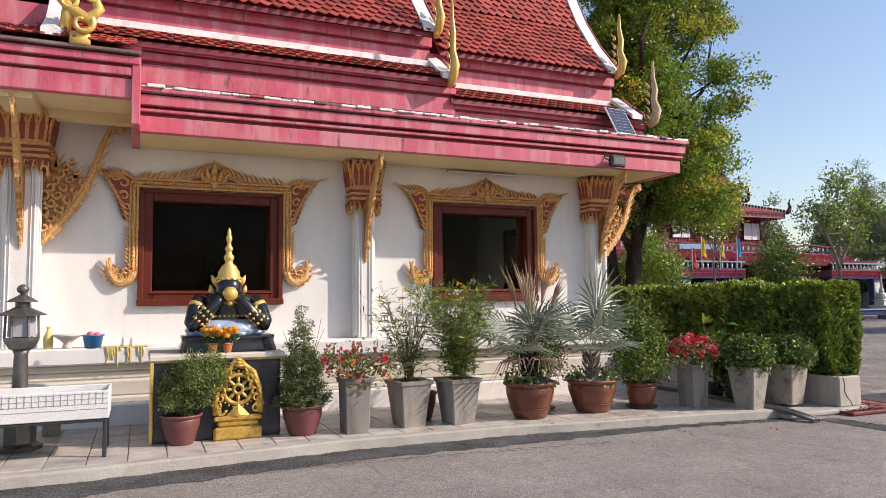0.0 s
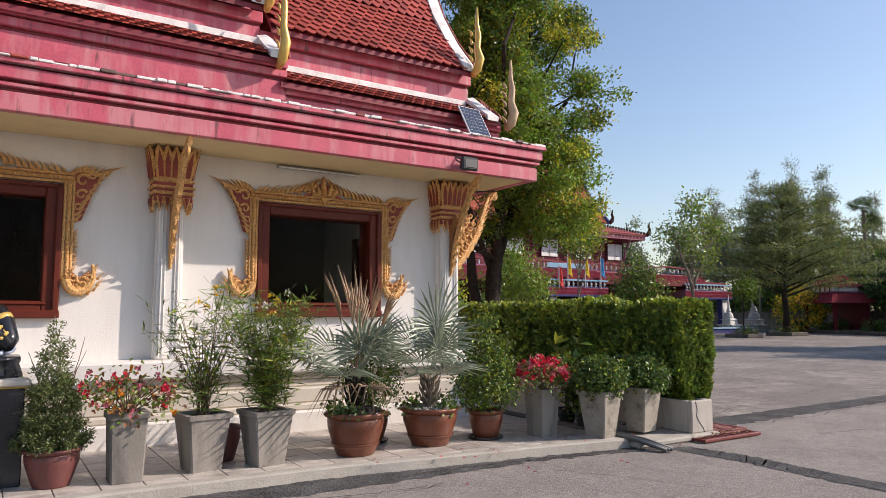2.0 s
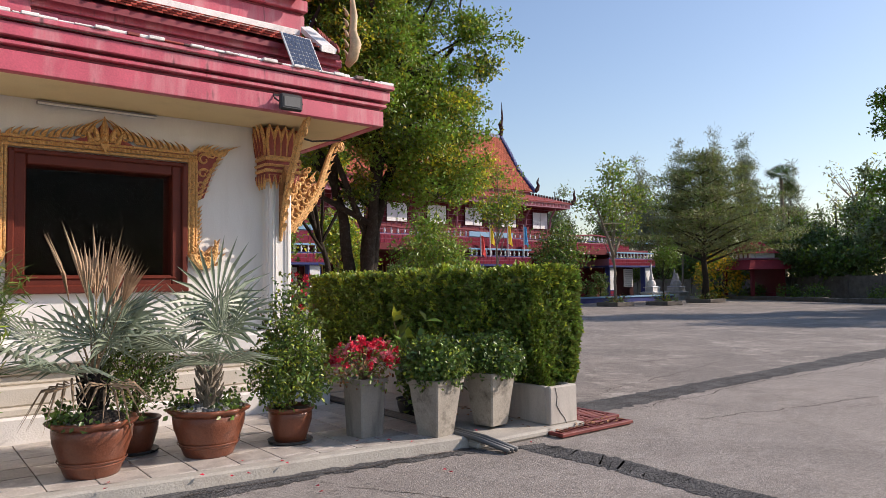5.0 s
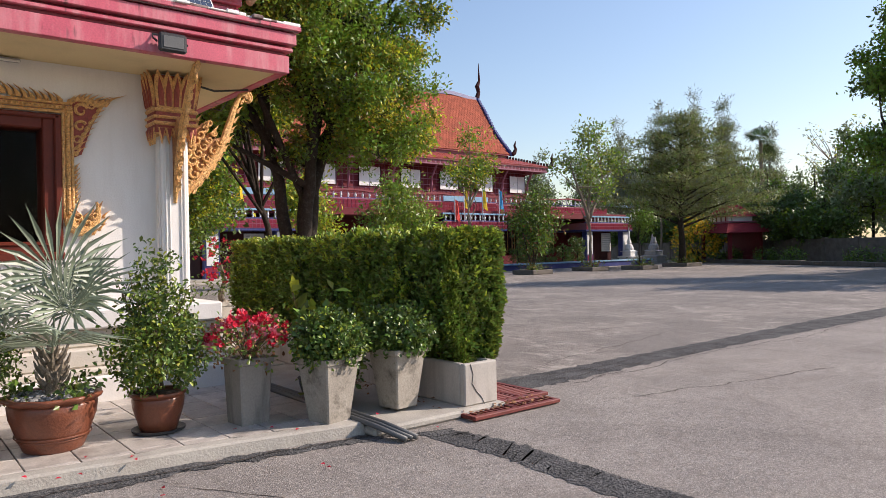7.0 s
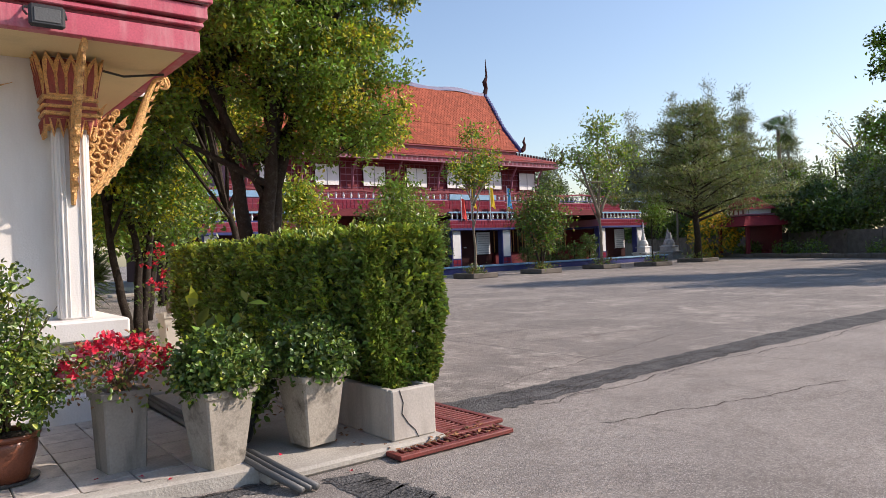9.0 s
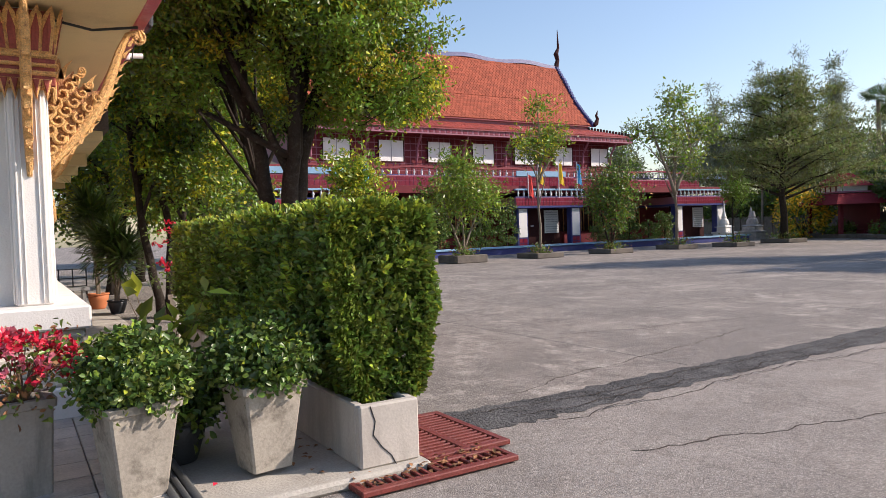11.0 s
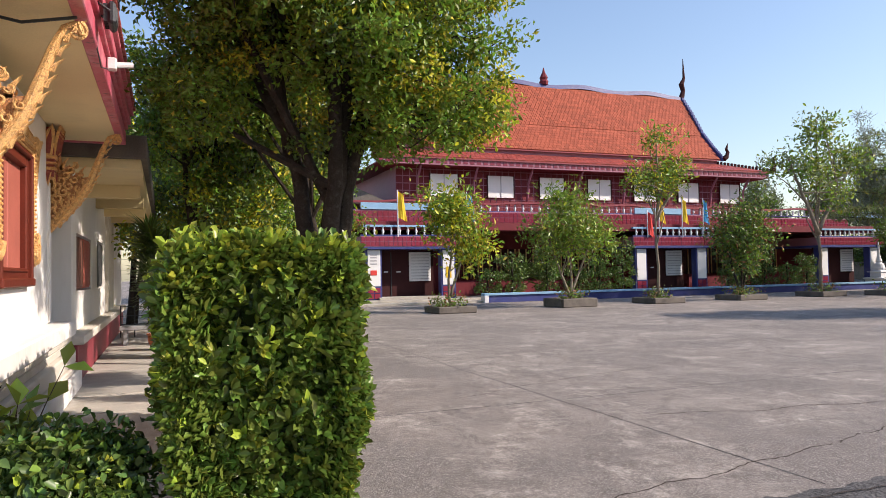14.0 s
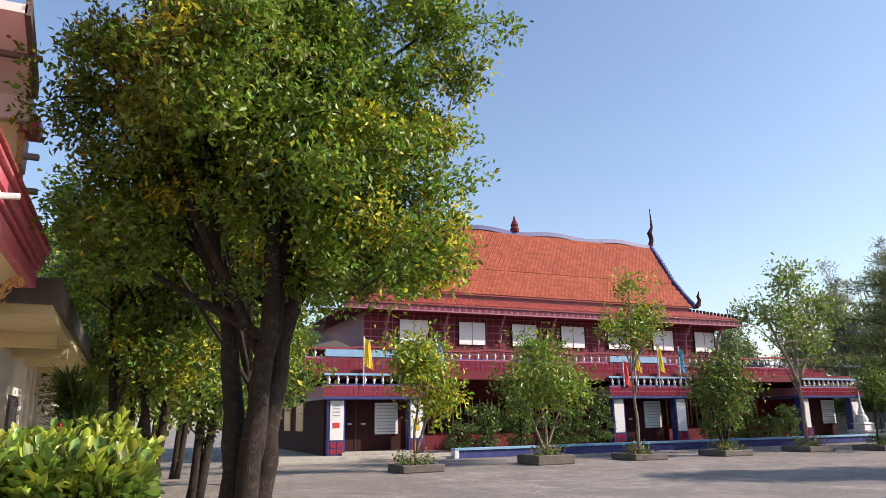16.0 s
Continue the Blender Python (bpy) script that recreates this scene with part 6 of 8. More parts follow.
def hedge_shell(n, seed):
    rs = np.random.RandomState(seed)
    out, nrm = [], []
    hx, hy, z0, z1 = 0.36, 2.62, 0.02, 1.23
    A = [2 * hy * (z1 - z0)] * 2 + [2 * hx * (z1 - z0)] * 2 + [4 * hx * hy]
    A = np.array(A) / sum(A)
    A[2] *= 1.8
    A /= A.sum()
    f = rs.choice(5, size=n, p=A)
    u, v = rs.uniform(-1, 1, n), rs.uniform(0, 1, n)
    P, N_ = np.zeros((n, 3)), np.zeros((n, 3))
    for k in range(5):
        s = f == k
        if k < 2:
            P[s] = np.stack([np.full(s.sum(), hx * (1 if k == 0 else -1)), u[s] * hy, z0 + v[s] * (z1 - z0)], 1)
            N_[s] = (1 if k == 0 else -1, 0, 0)
        elif k < 4:
            P[s] = np.stack([u[s] * hx, np.full(s.sum(), hy * (-1 if k == 2 else 1)), z0 + v[s] * (z1 - z0)], 1)
            N_[s] = (0, -1 if k == 2 else 1, 0)
        else:
            P[s] = np.stack([u[s] * hx, (v[s] * 2 - 1) * hy, np.full(s.sum(), z1)], 1)
            N_[s] = (0, 0, 1)
    P[:, 1] = np.clip(P[:, 1], -2.28, 2.6)
    # bulging surface with hollows, narrower at the foot
    bump = np.array([noise.noise((p[0] * 2.3, p[1] * 2.3, p[2] * 2.3)) + .5 * noise.noise((p[0] * 6, p[1] * 6, p[2] * 6)) for p in P])
    P += N_ * (bump[:, None] * 0.10 - np.abs(rs.normal(size=(n, 1))) * .05)
    low = np.clip((0.45 - P[:, 2]) / .45, 0, 1)
    P[:, 0] *= 1 - .45 * low
    edge = np.clip((P[:, 2] - 1.08) / .16, 0, 1)
    P[:, 0] *= 1 - .08 * edge
    return P, N_, rs, bump


P, N_, rs, bp_ = hedge_shell(9500, 91)
# shoots: whorls of leaves round each growing tip, young and bright on the bulges
k = 8
n = len(P) * k
axis = N_ * .75 + rand_dirs(rs, len(P)) * .45 + np.array([0, 0, .55])
axis = np.repeat(axis / np.linalg.norm(axis, axis=1, keepdims=True), k, axis=0)
ring_ = np.cross(axis, rand_dirs(rs, n))
ring_ /= np.linalg.norm(ring_, axis=1, keepdims=True)
step = np.tile(np.linspace(0, 1, k), len(P))[:, None]
C = np.repeat(P, k, axis=0) + axis * (step - .75) * .07
al = axis * (.35 + .75 * step) + ring_ * (1.1 - .5 * step)
tip = rs.rand(len(P)) < np.clip(.10 + .45 * bp_ + .3 * (P[:, 2] > 1.08), .08, .8)
young = (np.repeat(tip, k) & (step[:, 0] > .3)).astype(int)
Ls = rs.uniform(.036, .064, n) * np.repeat(np.where(P[:, 1] < -1.2, 1.0, 1.15), k)
quad_cloud("leaves", C, axis + ring_ * -.4, al, Ls, Ls * .44, [HEDGELEAF, HEDGEYOUNG], hedge, young, oval=True)
# large leaves in the core, coloured dark to paint the hedge's inner shade
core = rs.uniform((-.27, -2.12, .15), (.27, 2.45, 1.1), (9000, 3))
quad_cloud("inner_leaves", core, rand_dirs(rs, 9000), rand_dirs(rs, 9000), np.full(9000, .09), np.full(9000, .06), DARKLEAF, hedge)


# ---- trees ----
def tree(name, at, label, group, trunks, crown, n_clump, each, sig, L, W, mats, wt, seed, bark=BARK, hollow=0.45, limbs=12, r0=0.12, cat="tree", flat=1.0, lump=0.0, per=14):
    """trunks: lists of points; crown: ellipsoids (centre, radii) that the leaf clumps fill unevenly."""
    e = thing(name, at, label, cat, group)
    rs = np.random.RandomState(seed)
    q = Mesh()
    ends = []
    for ti, pts in enumerate(trunks):
        fine = []
        for a, b in zip(pts, pts[1:]):
            for s in range(4):
                fine.append(Vector(a).lerp(Vector(b), s / 4) + Vector((rs.normal(), rs.normal(), 0)) * r0 * .12)
        fine.append(Vector(pts[-1]))
        m = len(fine)
        q.tube(fine, [r0 * (1.25 if i == 0 else 1) * (1 - .75 * i / m) for i in range(m)], 10)
        ends.append(fine)
    q.ob("trunk", bark, e, smooth=True)
    tot = sum(r[0] * r[1] * r[2] for c, r in crown)
    cs = []
    for c, r in crown:
        k = int(n_clump * r[0] * r[1] * r[2] / tot) + 1
        j = 0
        while j < k:
            d = rand_dirs(rs, 1)[0]
            rad = (hollow + (1 - hollow) * rs.rand()) * (0.82 + 0.3 * noise.noise(tuple(d * 2.2 + seed)))
            p = np.array(c) + d * np.array(r) * rad
            cs.append(p)
            j += 1
    cs = np.array(cs)
    hubs = cs
    q = Mesh()
    if lump:
        # each hub carries a cushion of leaf sprays round its upper side, with twigs out to them
        fan = []
        for c in hubs:
            r = lump * rs.uniform(.6, 1.35)
            d = rand_dirs(rs, per)
            d[:, 2] = d[:, 2] * .62 + .12
            pts = c + d * r * rs.uniform(.55, 1.0, (per, 1))
            fan.append(pts)
            for p in pts[::3]:
                m_ = (c + p) / 2 + rs.normal(size=3) * .05 * r
                q.tube([tuple(c), tuple(m_), tuple(p)], [r0 * .06, r0 * .045, r0 * .02], 4)
        cs = np.concatenate(fan)
    for i in range(limbs):
        f = ends[i % len(ends)]
        s = f[int(len(f) * rs.uniform(.45, .95)) - 1]
        t = Vector(hubs[rs.randint(len(hubs))])
        mid = s.lerp(t, .5) + Vector((rs.normal(), rs.normal(), .5)) * .12 * (t - s).length
        q.tube([s, s.lerp(mid, .6), mid, mid.lerp(t, .6), t], [r0 * .45, r0 * .36, r0 * .26, r0 * .16, r0 * .06], 6)
    for c in hubs[::1 if lump else 3]:
        c = Vector(c)
        f = min((p for g in ends for p in g[len(g) // 3:]), key=lambda p: (p - c).length)
        q.tube([c, c.lerp(f, .25) + Vector((0, 0, .04)), c.lerp(f, .5)], [r0 * .03, r0 * .07, r0 * .12], 4)
    tagged(q.ob("branch_work", bark, e), kind="stuff")
    sg = np.array([sig, sig, sig * flat])
    if lump:
        w2 = np.array(wt)
        o = foliage(e, cs, each, sg, L, W, mats, wt, seed + 5, "crown", up=.35)
        # whole sprays turn yellow together
        tone = np.repeat(rs.choice(len(mats), size=len(hubs), p=w2), per * each)
        own = np.empty(len(tone) * 2, dtype=np.int32)
        o.data.polygons.foreach_get("material_index", own)
        keep = np.repeat(rs.rand(len(tone)) < .45, 2)
        o.data.polygons.foreach_set("material_index", np.where(keep, own, np.repeat(tone, 2)).astype(np.int32))
    else:
        foliage(e, cs, each, sg, L, W, mats, wt, seed + 5, "crown", up=.35)
    return e


tree("tree", (6.05, 3.55, 0), "tall many-trunked shade tree with dark bark and yellow-green leaves", "shade trees",
     [[(.1, 0, 0), (.15, -.05, 1.2), (.22, -.1, 2.4), (.45, -.2, 3.8), (.6, -.3, 5.5), (.5, -.3, 8.2)], [(.22, .05, 0), (.28, 0, 1.3), (.44, -.05, 2.6), (.72, -.2, 3.8), (1.2, -.4, 5.2), (1.8, -.8, 6.2)],
      [(-.02, .1, 0), (-.02, .12, 1.2), (-.08, .2, 2.4), (-.3, .25, 3.4), (-.8, .3, 4.4), (-1.2, .3, 5.4)], [(.1, -.1, 0), (.12, -.15, 1.5), (.25, -.25, 3.0), (.1, -.8, 4.6), (-.2, -1.2, 6)]],
     [((.1, -.2, 5.0), (2.0, 1.9, 1.8)), ((.2, -.3, 7.0), (2.0, 1.9, 1.9)), ((.4, -.4, 8.8), (1.9, 1.9, 1.2)), ((1.8, -.85, 3.95), (.85, .85, 1.15)), ((2.15, -1.0, 6.25), (.8, .8, .55)), ((1.9, -.9, 7.6), (.9, .9, .7)),
      ((-1.5, .2, 5.6), (.9, 1.0, 1.1)), ((-1.3, .3, 4.2), (1.0, 1.1, 1.1)), ((0.6, -1.5, 4.3), (1.0, .8, .8)), ((1.2, -.4, 3.5), (.9, .8, .55)), ((.7, -.7, 3.35), (1.3, 1.0, .6)), ((-.6, -1.6, 5.4), (.9, .8, .9)), ((1.7, -.9, 5.3), (.9, .9, .8))],
     285, 46, .085, .082, .040, [LEAF, LEAFYEL, DARKLEAF], [.76, .10, .14], 101, limbs=40, r0=.15, hollow=.40, lump=.44, per=12)
tree("tree", (6.55, 5.4, 0), "slender curving tree with dark trunk behind the larger tree", "shade trees",
     [[(0, 0, 0), (.02, 0, 1.2), (-.05, .1, 2.0), (-.2, .35, 2.8), (-.38, .65, 3.7), (-.5, .8, 5.4)]],
     [((-.6, .8, 5.6), (1.3, 1.3, 1.3)), ((-1.3, .9, 4.5), (.8, .8, .8)), ((.3, .9, 4.4), (.8, .8, .7))], 60, 46, .09, .085, .042, [LEAF, LEAFYEL, DARKLEAF], [.62, .16, .22], 104, limbs=14, r0=.085, lump=.44, per=12)
tree("tree", (5.1, 7.2, 0), "slender shade tree with several dark trunks in the side garden", "shade trees",
     [[(0, 0, 0), (.1, 0, 1.5), (-.1, .1, 3), (.1, .2, 5)], [(.15, .1, 0), (.3, .1, 1.5), (.5, 0, 3), (.8, 0, 4.5)], [(-.1, 0, 0), (-.35, 0, 1.5), (-.5, .1, 3), (-.6, .1, 4.6)]],
     [((0, 0, 4.4), (1.7, 1.6, 1.6)), ((0.5, 0, 2.9), (1.3, 1.3, .9))], 46, 44, .10, .10, .05, [LEAF, DARKLEAF, LEAFYEL], [.55, .30, .15], 102, limbs=18, r0=.09, lump=.5, per=12)
for i, (x, y, h, w) in enumerate(((6.2, 11.0, 6.5, 2.2), (4.9, 14.5, 7, 2.4), (8.2, 16.5, 7.5, 2.5), (6.4, 20, 8, 2.6), (3.2, 19, 8, 2.8), (9.6, 23.5, 7.5, 2.6), (1.0, 25, 10, 3.5), (6, 30, 10, 4), (-3, 14, 9, 3))):
    tree("tree", (x, y, 0), "leafy garden tree behind the temple", "garden trees",
         [[(0, 0, 0), (.15, .1, h * .3), (-.1, 0, h * .55), (.1, .1, h * .85)], [(.1, 0, 0), (.5, .1, h * .4), (.8, 0, h * .65)]],
         [((0, 0, h * .66), (w, w, h * .34)), ((.3, -.2, h * .38), (w * .8, w * .8, h * .16))], 40, 26, .15, .15, .08, [LEAF, DARKLEAF, LEAFYEL], [.55, .30, .15], 110 + i, limbs=10, r0=.11, lump=.75, per=13)
tree("tree", (36.3, 2.6, 0), "broad shade tree beside the yard, mostly past its edge", "yard shade trees",
     [[(0, 0, 0), (.1, 0, 2.4), (-.2, .1, 4.5), (0, .1, 9)], [(0, 0, 2.0), (-.9, .6, 4.4), (-1.8, 1.2, 6.6)], [(0, 0, 2.2), (.9, -.4, 4.4), (1.8, -.8, 6.6)]],
     [((.1, 0, 8.6), (3.2, 3.2, 2.6)), ((-1.6, 1.3, 5.6), (1.5, 1.5, 1.7)), ((.8, -.6, 5.4), (2.0, 2.0, 1.5)), ((.1, .1, 11.2), (2.4, 2.4, 1.3))], 100, 24, .20, .21, .11, [LEAF, DARKLEAF], [.85, .15], 131, limbs=22, r0=.2, lump=.7, per=12)
# two trees out of view, added only to throw shade across the yard
for i, (x, y, h, w) in enumerate(((32.8, -1.4, 9, 3.8), (41, -1, 10, 4.5))):
    tree("tree", (x, y, 0), "unseen broad tree beyond the yard's edge, added for its shadow", "yard shade trees",
         [[(0, 0, 0), (.1, 0, 1.6), (-.2, .1, 3), (0, .1, h * .8)], [(0, 0, 1.5), (.6, .4, 3), (1.8, .8, 5)]],
         [((0, 0, h * .66), (w, w, h * .32))], 46, 16, .22, .26, .13, [LEAF, DARKLEAF], [.6, .4], 140 + i, limbs=12, r0=.18, lump=.7, per=11)


# ---- side building behind the temple ----
sb = thing("side_building", label="low white building with flat concrete eave and shuttered windows", category="building")
for a, b in (((1.0, 5.6, 0), (3.0, 6.2, 3.2)), ((1.0, 6.2, 0), (3.0, 8.5, 1.32)), ((1.0, 6.2, 2.2), (3.0, 8.5, 3.2)), ((1.0, 8.5, 0), (3.0, 9.6, 3.2)), ((1.0, 9.6, 0), (3.0, 11.2, 1.3)), ((1.0, 9.6, 2.25), (3.0, 11.2, 3.2)), ((1, 11.2, 0), (3, 18, 3.2))):
    boxpart("wall", a, b, WHITE, sb, ch=0)
boxpart("eave_slab", (0.8, 5.4, 3.08), (3.92, 16, 3.22), CREAM, sb)
boxpart("eave_edge", (0.8, 5.3, 3.22), (4.0, 16.1, 3.55), AGEDROOF, sb)
for y in (7.4, 9.4, 11.4, 13.4):
    boxpart("eave_beam", (3.0, y, 2.86), (3.85, y + .16, 3.08), CREAM, sb)
boxpart("base_course", (3.0, 5.0, 0.09), (3.14, 16, 0.62), MAROON, sb)
boxpart("ledge", (2.9, 5.0, 0.62), (3.22, 16, 0.74), DADO, sb)
for y0, y1, z0, z1, m in ((6.2, 7.35, 1.32, 2.2, SHUTBROWN), (7.35, 8.5, 1.32, 2.2, SHUTRED), (9.6, 11.2, 1.3, 2.25, BLACKIRON)):
    s = boxpart("shutter", (2.9, y0 + .03, z0 + .03), (2.97, y1 - .03, z1 - .03), m, sb)
    for i in range(5):
        boxpart("shutter_slat", (2.97, y0 + .06 + i * (y1 - y0) / 5.4, z0 + .06), (2.985, y0 + .06 + (i + .8) * (y1 - y0) / 5.4, z1 - .06), m, s)
for y in (11.7, 12.6, 13.5):
    boxpart("mullion", (2.97, y, .75), (3.06, y + .10, 2.9), DADO, sb)
rail = thing("railing", (3.75, 12.6, 0.09), "thin black iron rails beside the path", "railing")
for x in (-0.5, -0.2, 0.1, 0.4):
    boxpart("post", (x, 0, 0), (x + .03, .03, 0.75), BLACKIRON, rail)
for z in (0.3, 0.5, 0.72):
    boxpart("bar", (-0.5, 0.005, z), (0.43, 0.025, z + .02), BLACKIRON, rail)
bench = thing("stone_bench", (3.7, 10.6, 0.09), "low grey stone bench in dappled shade", "bench")
boxpart("seat", (-.35, -.18, .32), (.35, .18, .40), STONEGREY, bench)
for x in (-.28, .2):
    boxpart("leg", (x, -.14, 0), (x + .08, .14, .32), STONEGREY, bench)
for at, r, h in (((4.11, 9.3, 0.09), 0.20, 0.32), ((4.3, 7.9, 0.09), 0.17, 0.26)):
    e = thing("potted_dracaena", at, "tall strap-leaved dracaena in an orange clay pot", "potted plant", "side path pots")
    pot_round(e, r, h, ORANGEPOT if r > .18 else BLACKIRON)
    rs = np.random.RandomState(int(at[1] * 10))
    tp = stems(e, 8, 2.2 if r > .18 else 1.5, 0.35, h * .8, .018, int(at[1]), PALEBARK)
    P, A = [], []
    for p in tp:
        for i in range(90):
            a = rs.uniform(0, 6.28)
            P.append(tuple(p[4].lerp(p[5], rs.rand())))
            A.append((math.cos(a), math.sin(a), rs.uniform(-.5, 1.2)))
        for i in range(14):
            a = rs.uniform(0, 6.28)
            P.append(tuple(p[2].lerp(p[4], rs.rand())))
            A.append((math.cos(a), math.sin(a), rs.uniform(-.9, .6)))
    n = len(P)
    quad_cloud("leaves", np.array(P), np.array(A) * np.array([-.4, -.4, 0]) + np.array([0, 0, 1]), np.array(A), rs.uniform(.35, .65, n), rs.uniform(.035, .055, n), [DARKLEAF, HEDGELEAF, HEDGEYOUNG], e, rs.choice(3, n, p=[.82, .16, .02]))
    e["label"] = "tall strap-leaved dracaena in an orange clay pot" if r > .18 else "smaller dracaena in a black plastic pot"

# ---- assembly hall across the yard ----
hall = thing("hall", label="two-storey red-tiled hall with orange roof and blue-white balustrades", category="building")
FY = 26.8
boxpart("platform", (10.5, 25.4, 0), (49, 44, 0.2), KERB, hall)
boxpart("apron", (8.5, 24.6, 0), (20, 25.5, 0.10), KERB, hall)
boxpart("ground_wall", (13.2, 30.0, 0.2), (47, 30.3, 4.0), HALLRED, hall)
boxpart("end_wall", (13.0, 27.1, 0.2), (13.25, 41, 3.9), HALLDARK, hall)
boxpart("dado_wall", (17.8, 28.6, 0.2), (28.3, 28.8, 1.0), HALLRED, hall)
boxpart("dado_wall", (33.8, 28.6, 0.2), (42, 28.8, 1.0), HALLRED, hall)
for x in np.arange(18.3, 41.5, 1.15):
    if 27.5 < x < 34:
        continue
    w = boxpart("lower_window", (x, 29.9, 1.1), (x + .95, 29.99, 2.7), HALLDARK, hall)
    for dx in (0.0, .44, .89):
        boxpart("frame", (x + dx, 29.84, 1.1), (x + dx + .06, 29.9, 2.7), GOLD, w)
boxpart("middle_floor", (12.3, 26.6, 3.55), (47.2, 41, 3.95), HALLRED, hall)
boxpart("upper_floor_slab", (12.0, 28.2, 4.1), (44.5, 41, 4.35), HALLRED, hall)
for y in (31, 34, 37):
    boxpart("side_window", (12.94, y, 1.2), (13.0, y + 1.6, 2.6), GOLD, hall)
boxpart("side_eave", (11.2, 27.5, 3.9), (13.4, 41, 4.05), ORANGETILE, hall)

tile_mesh = {}


def wall_tiles(parent, x0, x1, y, z0, z1, s=0.26):
    """Rows of red glazed tiles on a pink-grouted band."""
    nx, nz = int(round((x1 - x0) / s)), max(1, int(round((z1 - z0) / s)))
    w, h = (x1 - x0) / nx, (z1 - z0) / nz
    q = Mesh()
    for i in range(nx):
        for j in range(nz):
            q.box((x0 + i * w + .018, y - .016, z0 + j * h + .018), (x0 + (i + 1) * w - .018, y, z0 + (j + 1) * h - .018), 0)
    return tagged(q.ob("band_tiles", REDTILE, parent), kind="stuff")


baluster_data = None


def balusters(parent, x0, x1, y, z, h, step=0.42):
    global baluster_data
    for x in np.arange(x0 + step / 2, x1, step):
        if baluster_data is None:
            q = Mesh()
            q.lathe([(.055, 0), (.055, .04), (.03, .07), (.075, .16), (.07, .2), (.03, .3), (.05, .34), (.05, .38)], 8)
            o = q.ob("baluster", BALUSTER, parent, smooth=True)
            baluster_data = o.data
        else:
            o = new("baluster", baluster_data)
            o.parent = parent
        o.matrix_basis = pose(x, y, z) @ Matrix.Diagonal((1, 1, h / .38, 1))


def porch(x0, x1, name):
    e = boxpart(name, (x0 - .3, FY - .35, 2.62), (x1 + .3, 30, 2.74), NAVY, hall)
    boxpart("beam", (x0 - .3, FY - .36, 2.74), (x1 + .3, 30, 3.24), PINKTILE, e)
    wall_tiles(e, x0 - .3, x1 + .3, FY - .362, 2.76, 3.22, .23)
    boxpart("rail", (x0 - .3, FY - .36, 3.24), (x1 + .3, FY - .2, 3.31), NAVY, e)
    boxpart("rail", (x0 - .3, FY - .36, 3.68), (x1 + .3, FY - .2, 3.78), SKYPAINT, e)
    balusters(e, x0 - .25, x1 + .25, FY - .28, 3.31, .37)
    return e


for x0, x1 in ((13.1, 17.7), (28.5, 33.5), (42.4, 47.6)):
    e = porch(x0, x1, "porch")
    for px in (x0, x1 - .78):
        p = boxpart("pier", (px, FY - .1, .2), (px + .78, FY + .3, 2.62), NAVY, e)
        boxpart("panel_board", (px + .08, FY - .135, .86), (px + .70, FY - .1, 2.58), SIGNWHITE, p)
        wall_tiles(p, px + .08, px + .70, FY - .105, .24, .80, .28)
    boxpart("door_wall", (x0 + .78, FY + 1.0, .2), (x1 - .78, FY + 1.1, 2.62), HALLDARK, e)
    boxpart("step", (x0 + .6, FY - .3, .2), (x1 - .6, FY + .9, .32), KERB, e)
    boxpart("notice_board", (x1 - 2.1, FY + .9, 1.05), (x1 - .95, FY + .96, 2.5), SIGNWHITE, e)
    for i in range(9):
        boxpart("notice_line", (x1 - 2.0, FY + .89, 1.15 + i * .15), (x1 - 1.05, FY + .9, 1.18 + i * .15), SIGNGREY, e, ch=0)
    boxpart("door_edge", (x0 + 1.55, FY + .97, .3), (x0 + 1.6, FY + 1.0, 2.5), BLACKIRON, e)
    for dx in (1.2, 1.85):
        boxpart("door_plate", (x0 + dx, FY + .96, 1.5), (x0 + dx + .22, FY + 1.0, 1.57), BALUSTER, e)
left_post = [o for o in hall.children_recursive if o.name.startswith("panel_board")][0]
boxpart("red_notice", (13.3, FY - .15, 1.38), (13.62, FY - .136, 1.62), SIGNRED, left_post.parent)
boxpart("yellow_notice", (17.15, FY - .15, 1.2), (17.45, FY - .136, 1.75), YELLOW, hall)
for z in (1.9, 2.05, 2.2, 2.32):
    boxpart("notice_line", (13.3, FY - .145, z), (13.62, FY - .136, z + .05), SIGNGREY, left_post.parent, ch=0)

# upper parapet with wavy coping
boxpart("parapet", (11.9, 27.9, 4.0), (34.2, 28.1, 4.62), PINKTILE, hall)
boxpart("parapet", (34.2, 27.9, 3.9), (46.5, 28.1, 4.52), PINKTILE, hall)
wall_tiles(hall, 11.9, 34.2, 27.895, 4.04, 4.58, .27)
wall_tiles(hall, 34.2, 46.5, 27.895, 3.94, 4.48, .27)
q = Mesh()
loops = []
for x in np.linspace(11.9, 46.5, 180):
    z = 4.98 + 0.10 * max(0, math.sin((x - 14) * .95)) + 0.14 * math.exp(-((x - 26) / .8) ** 2)
    loops.append([(x, 27.86, z), (x, 28.14, z), (x, 28.14, z + .10), (x, 27.86, z + .10)])
q.rings(loops)
q.ob("wavy_coping", MAROON, hall)
pb = boxpart("parapet_base", (11.9, 27.92, 4.62), (46.5, 28.08, 4.66), NAVY, hall)
balusters(pb, 12, 46.4, 28.0, 4.64, .36, .5)
for x0, x1 in ((13.2, 18.2), (29.4, 33.4), (46.5, 50)):
    boxpart("blue_frieze", (x0, 27.84, 4.64), (x1, 27.9, 4.98), SKYPAINT, hall)

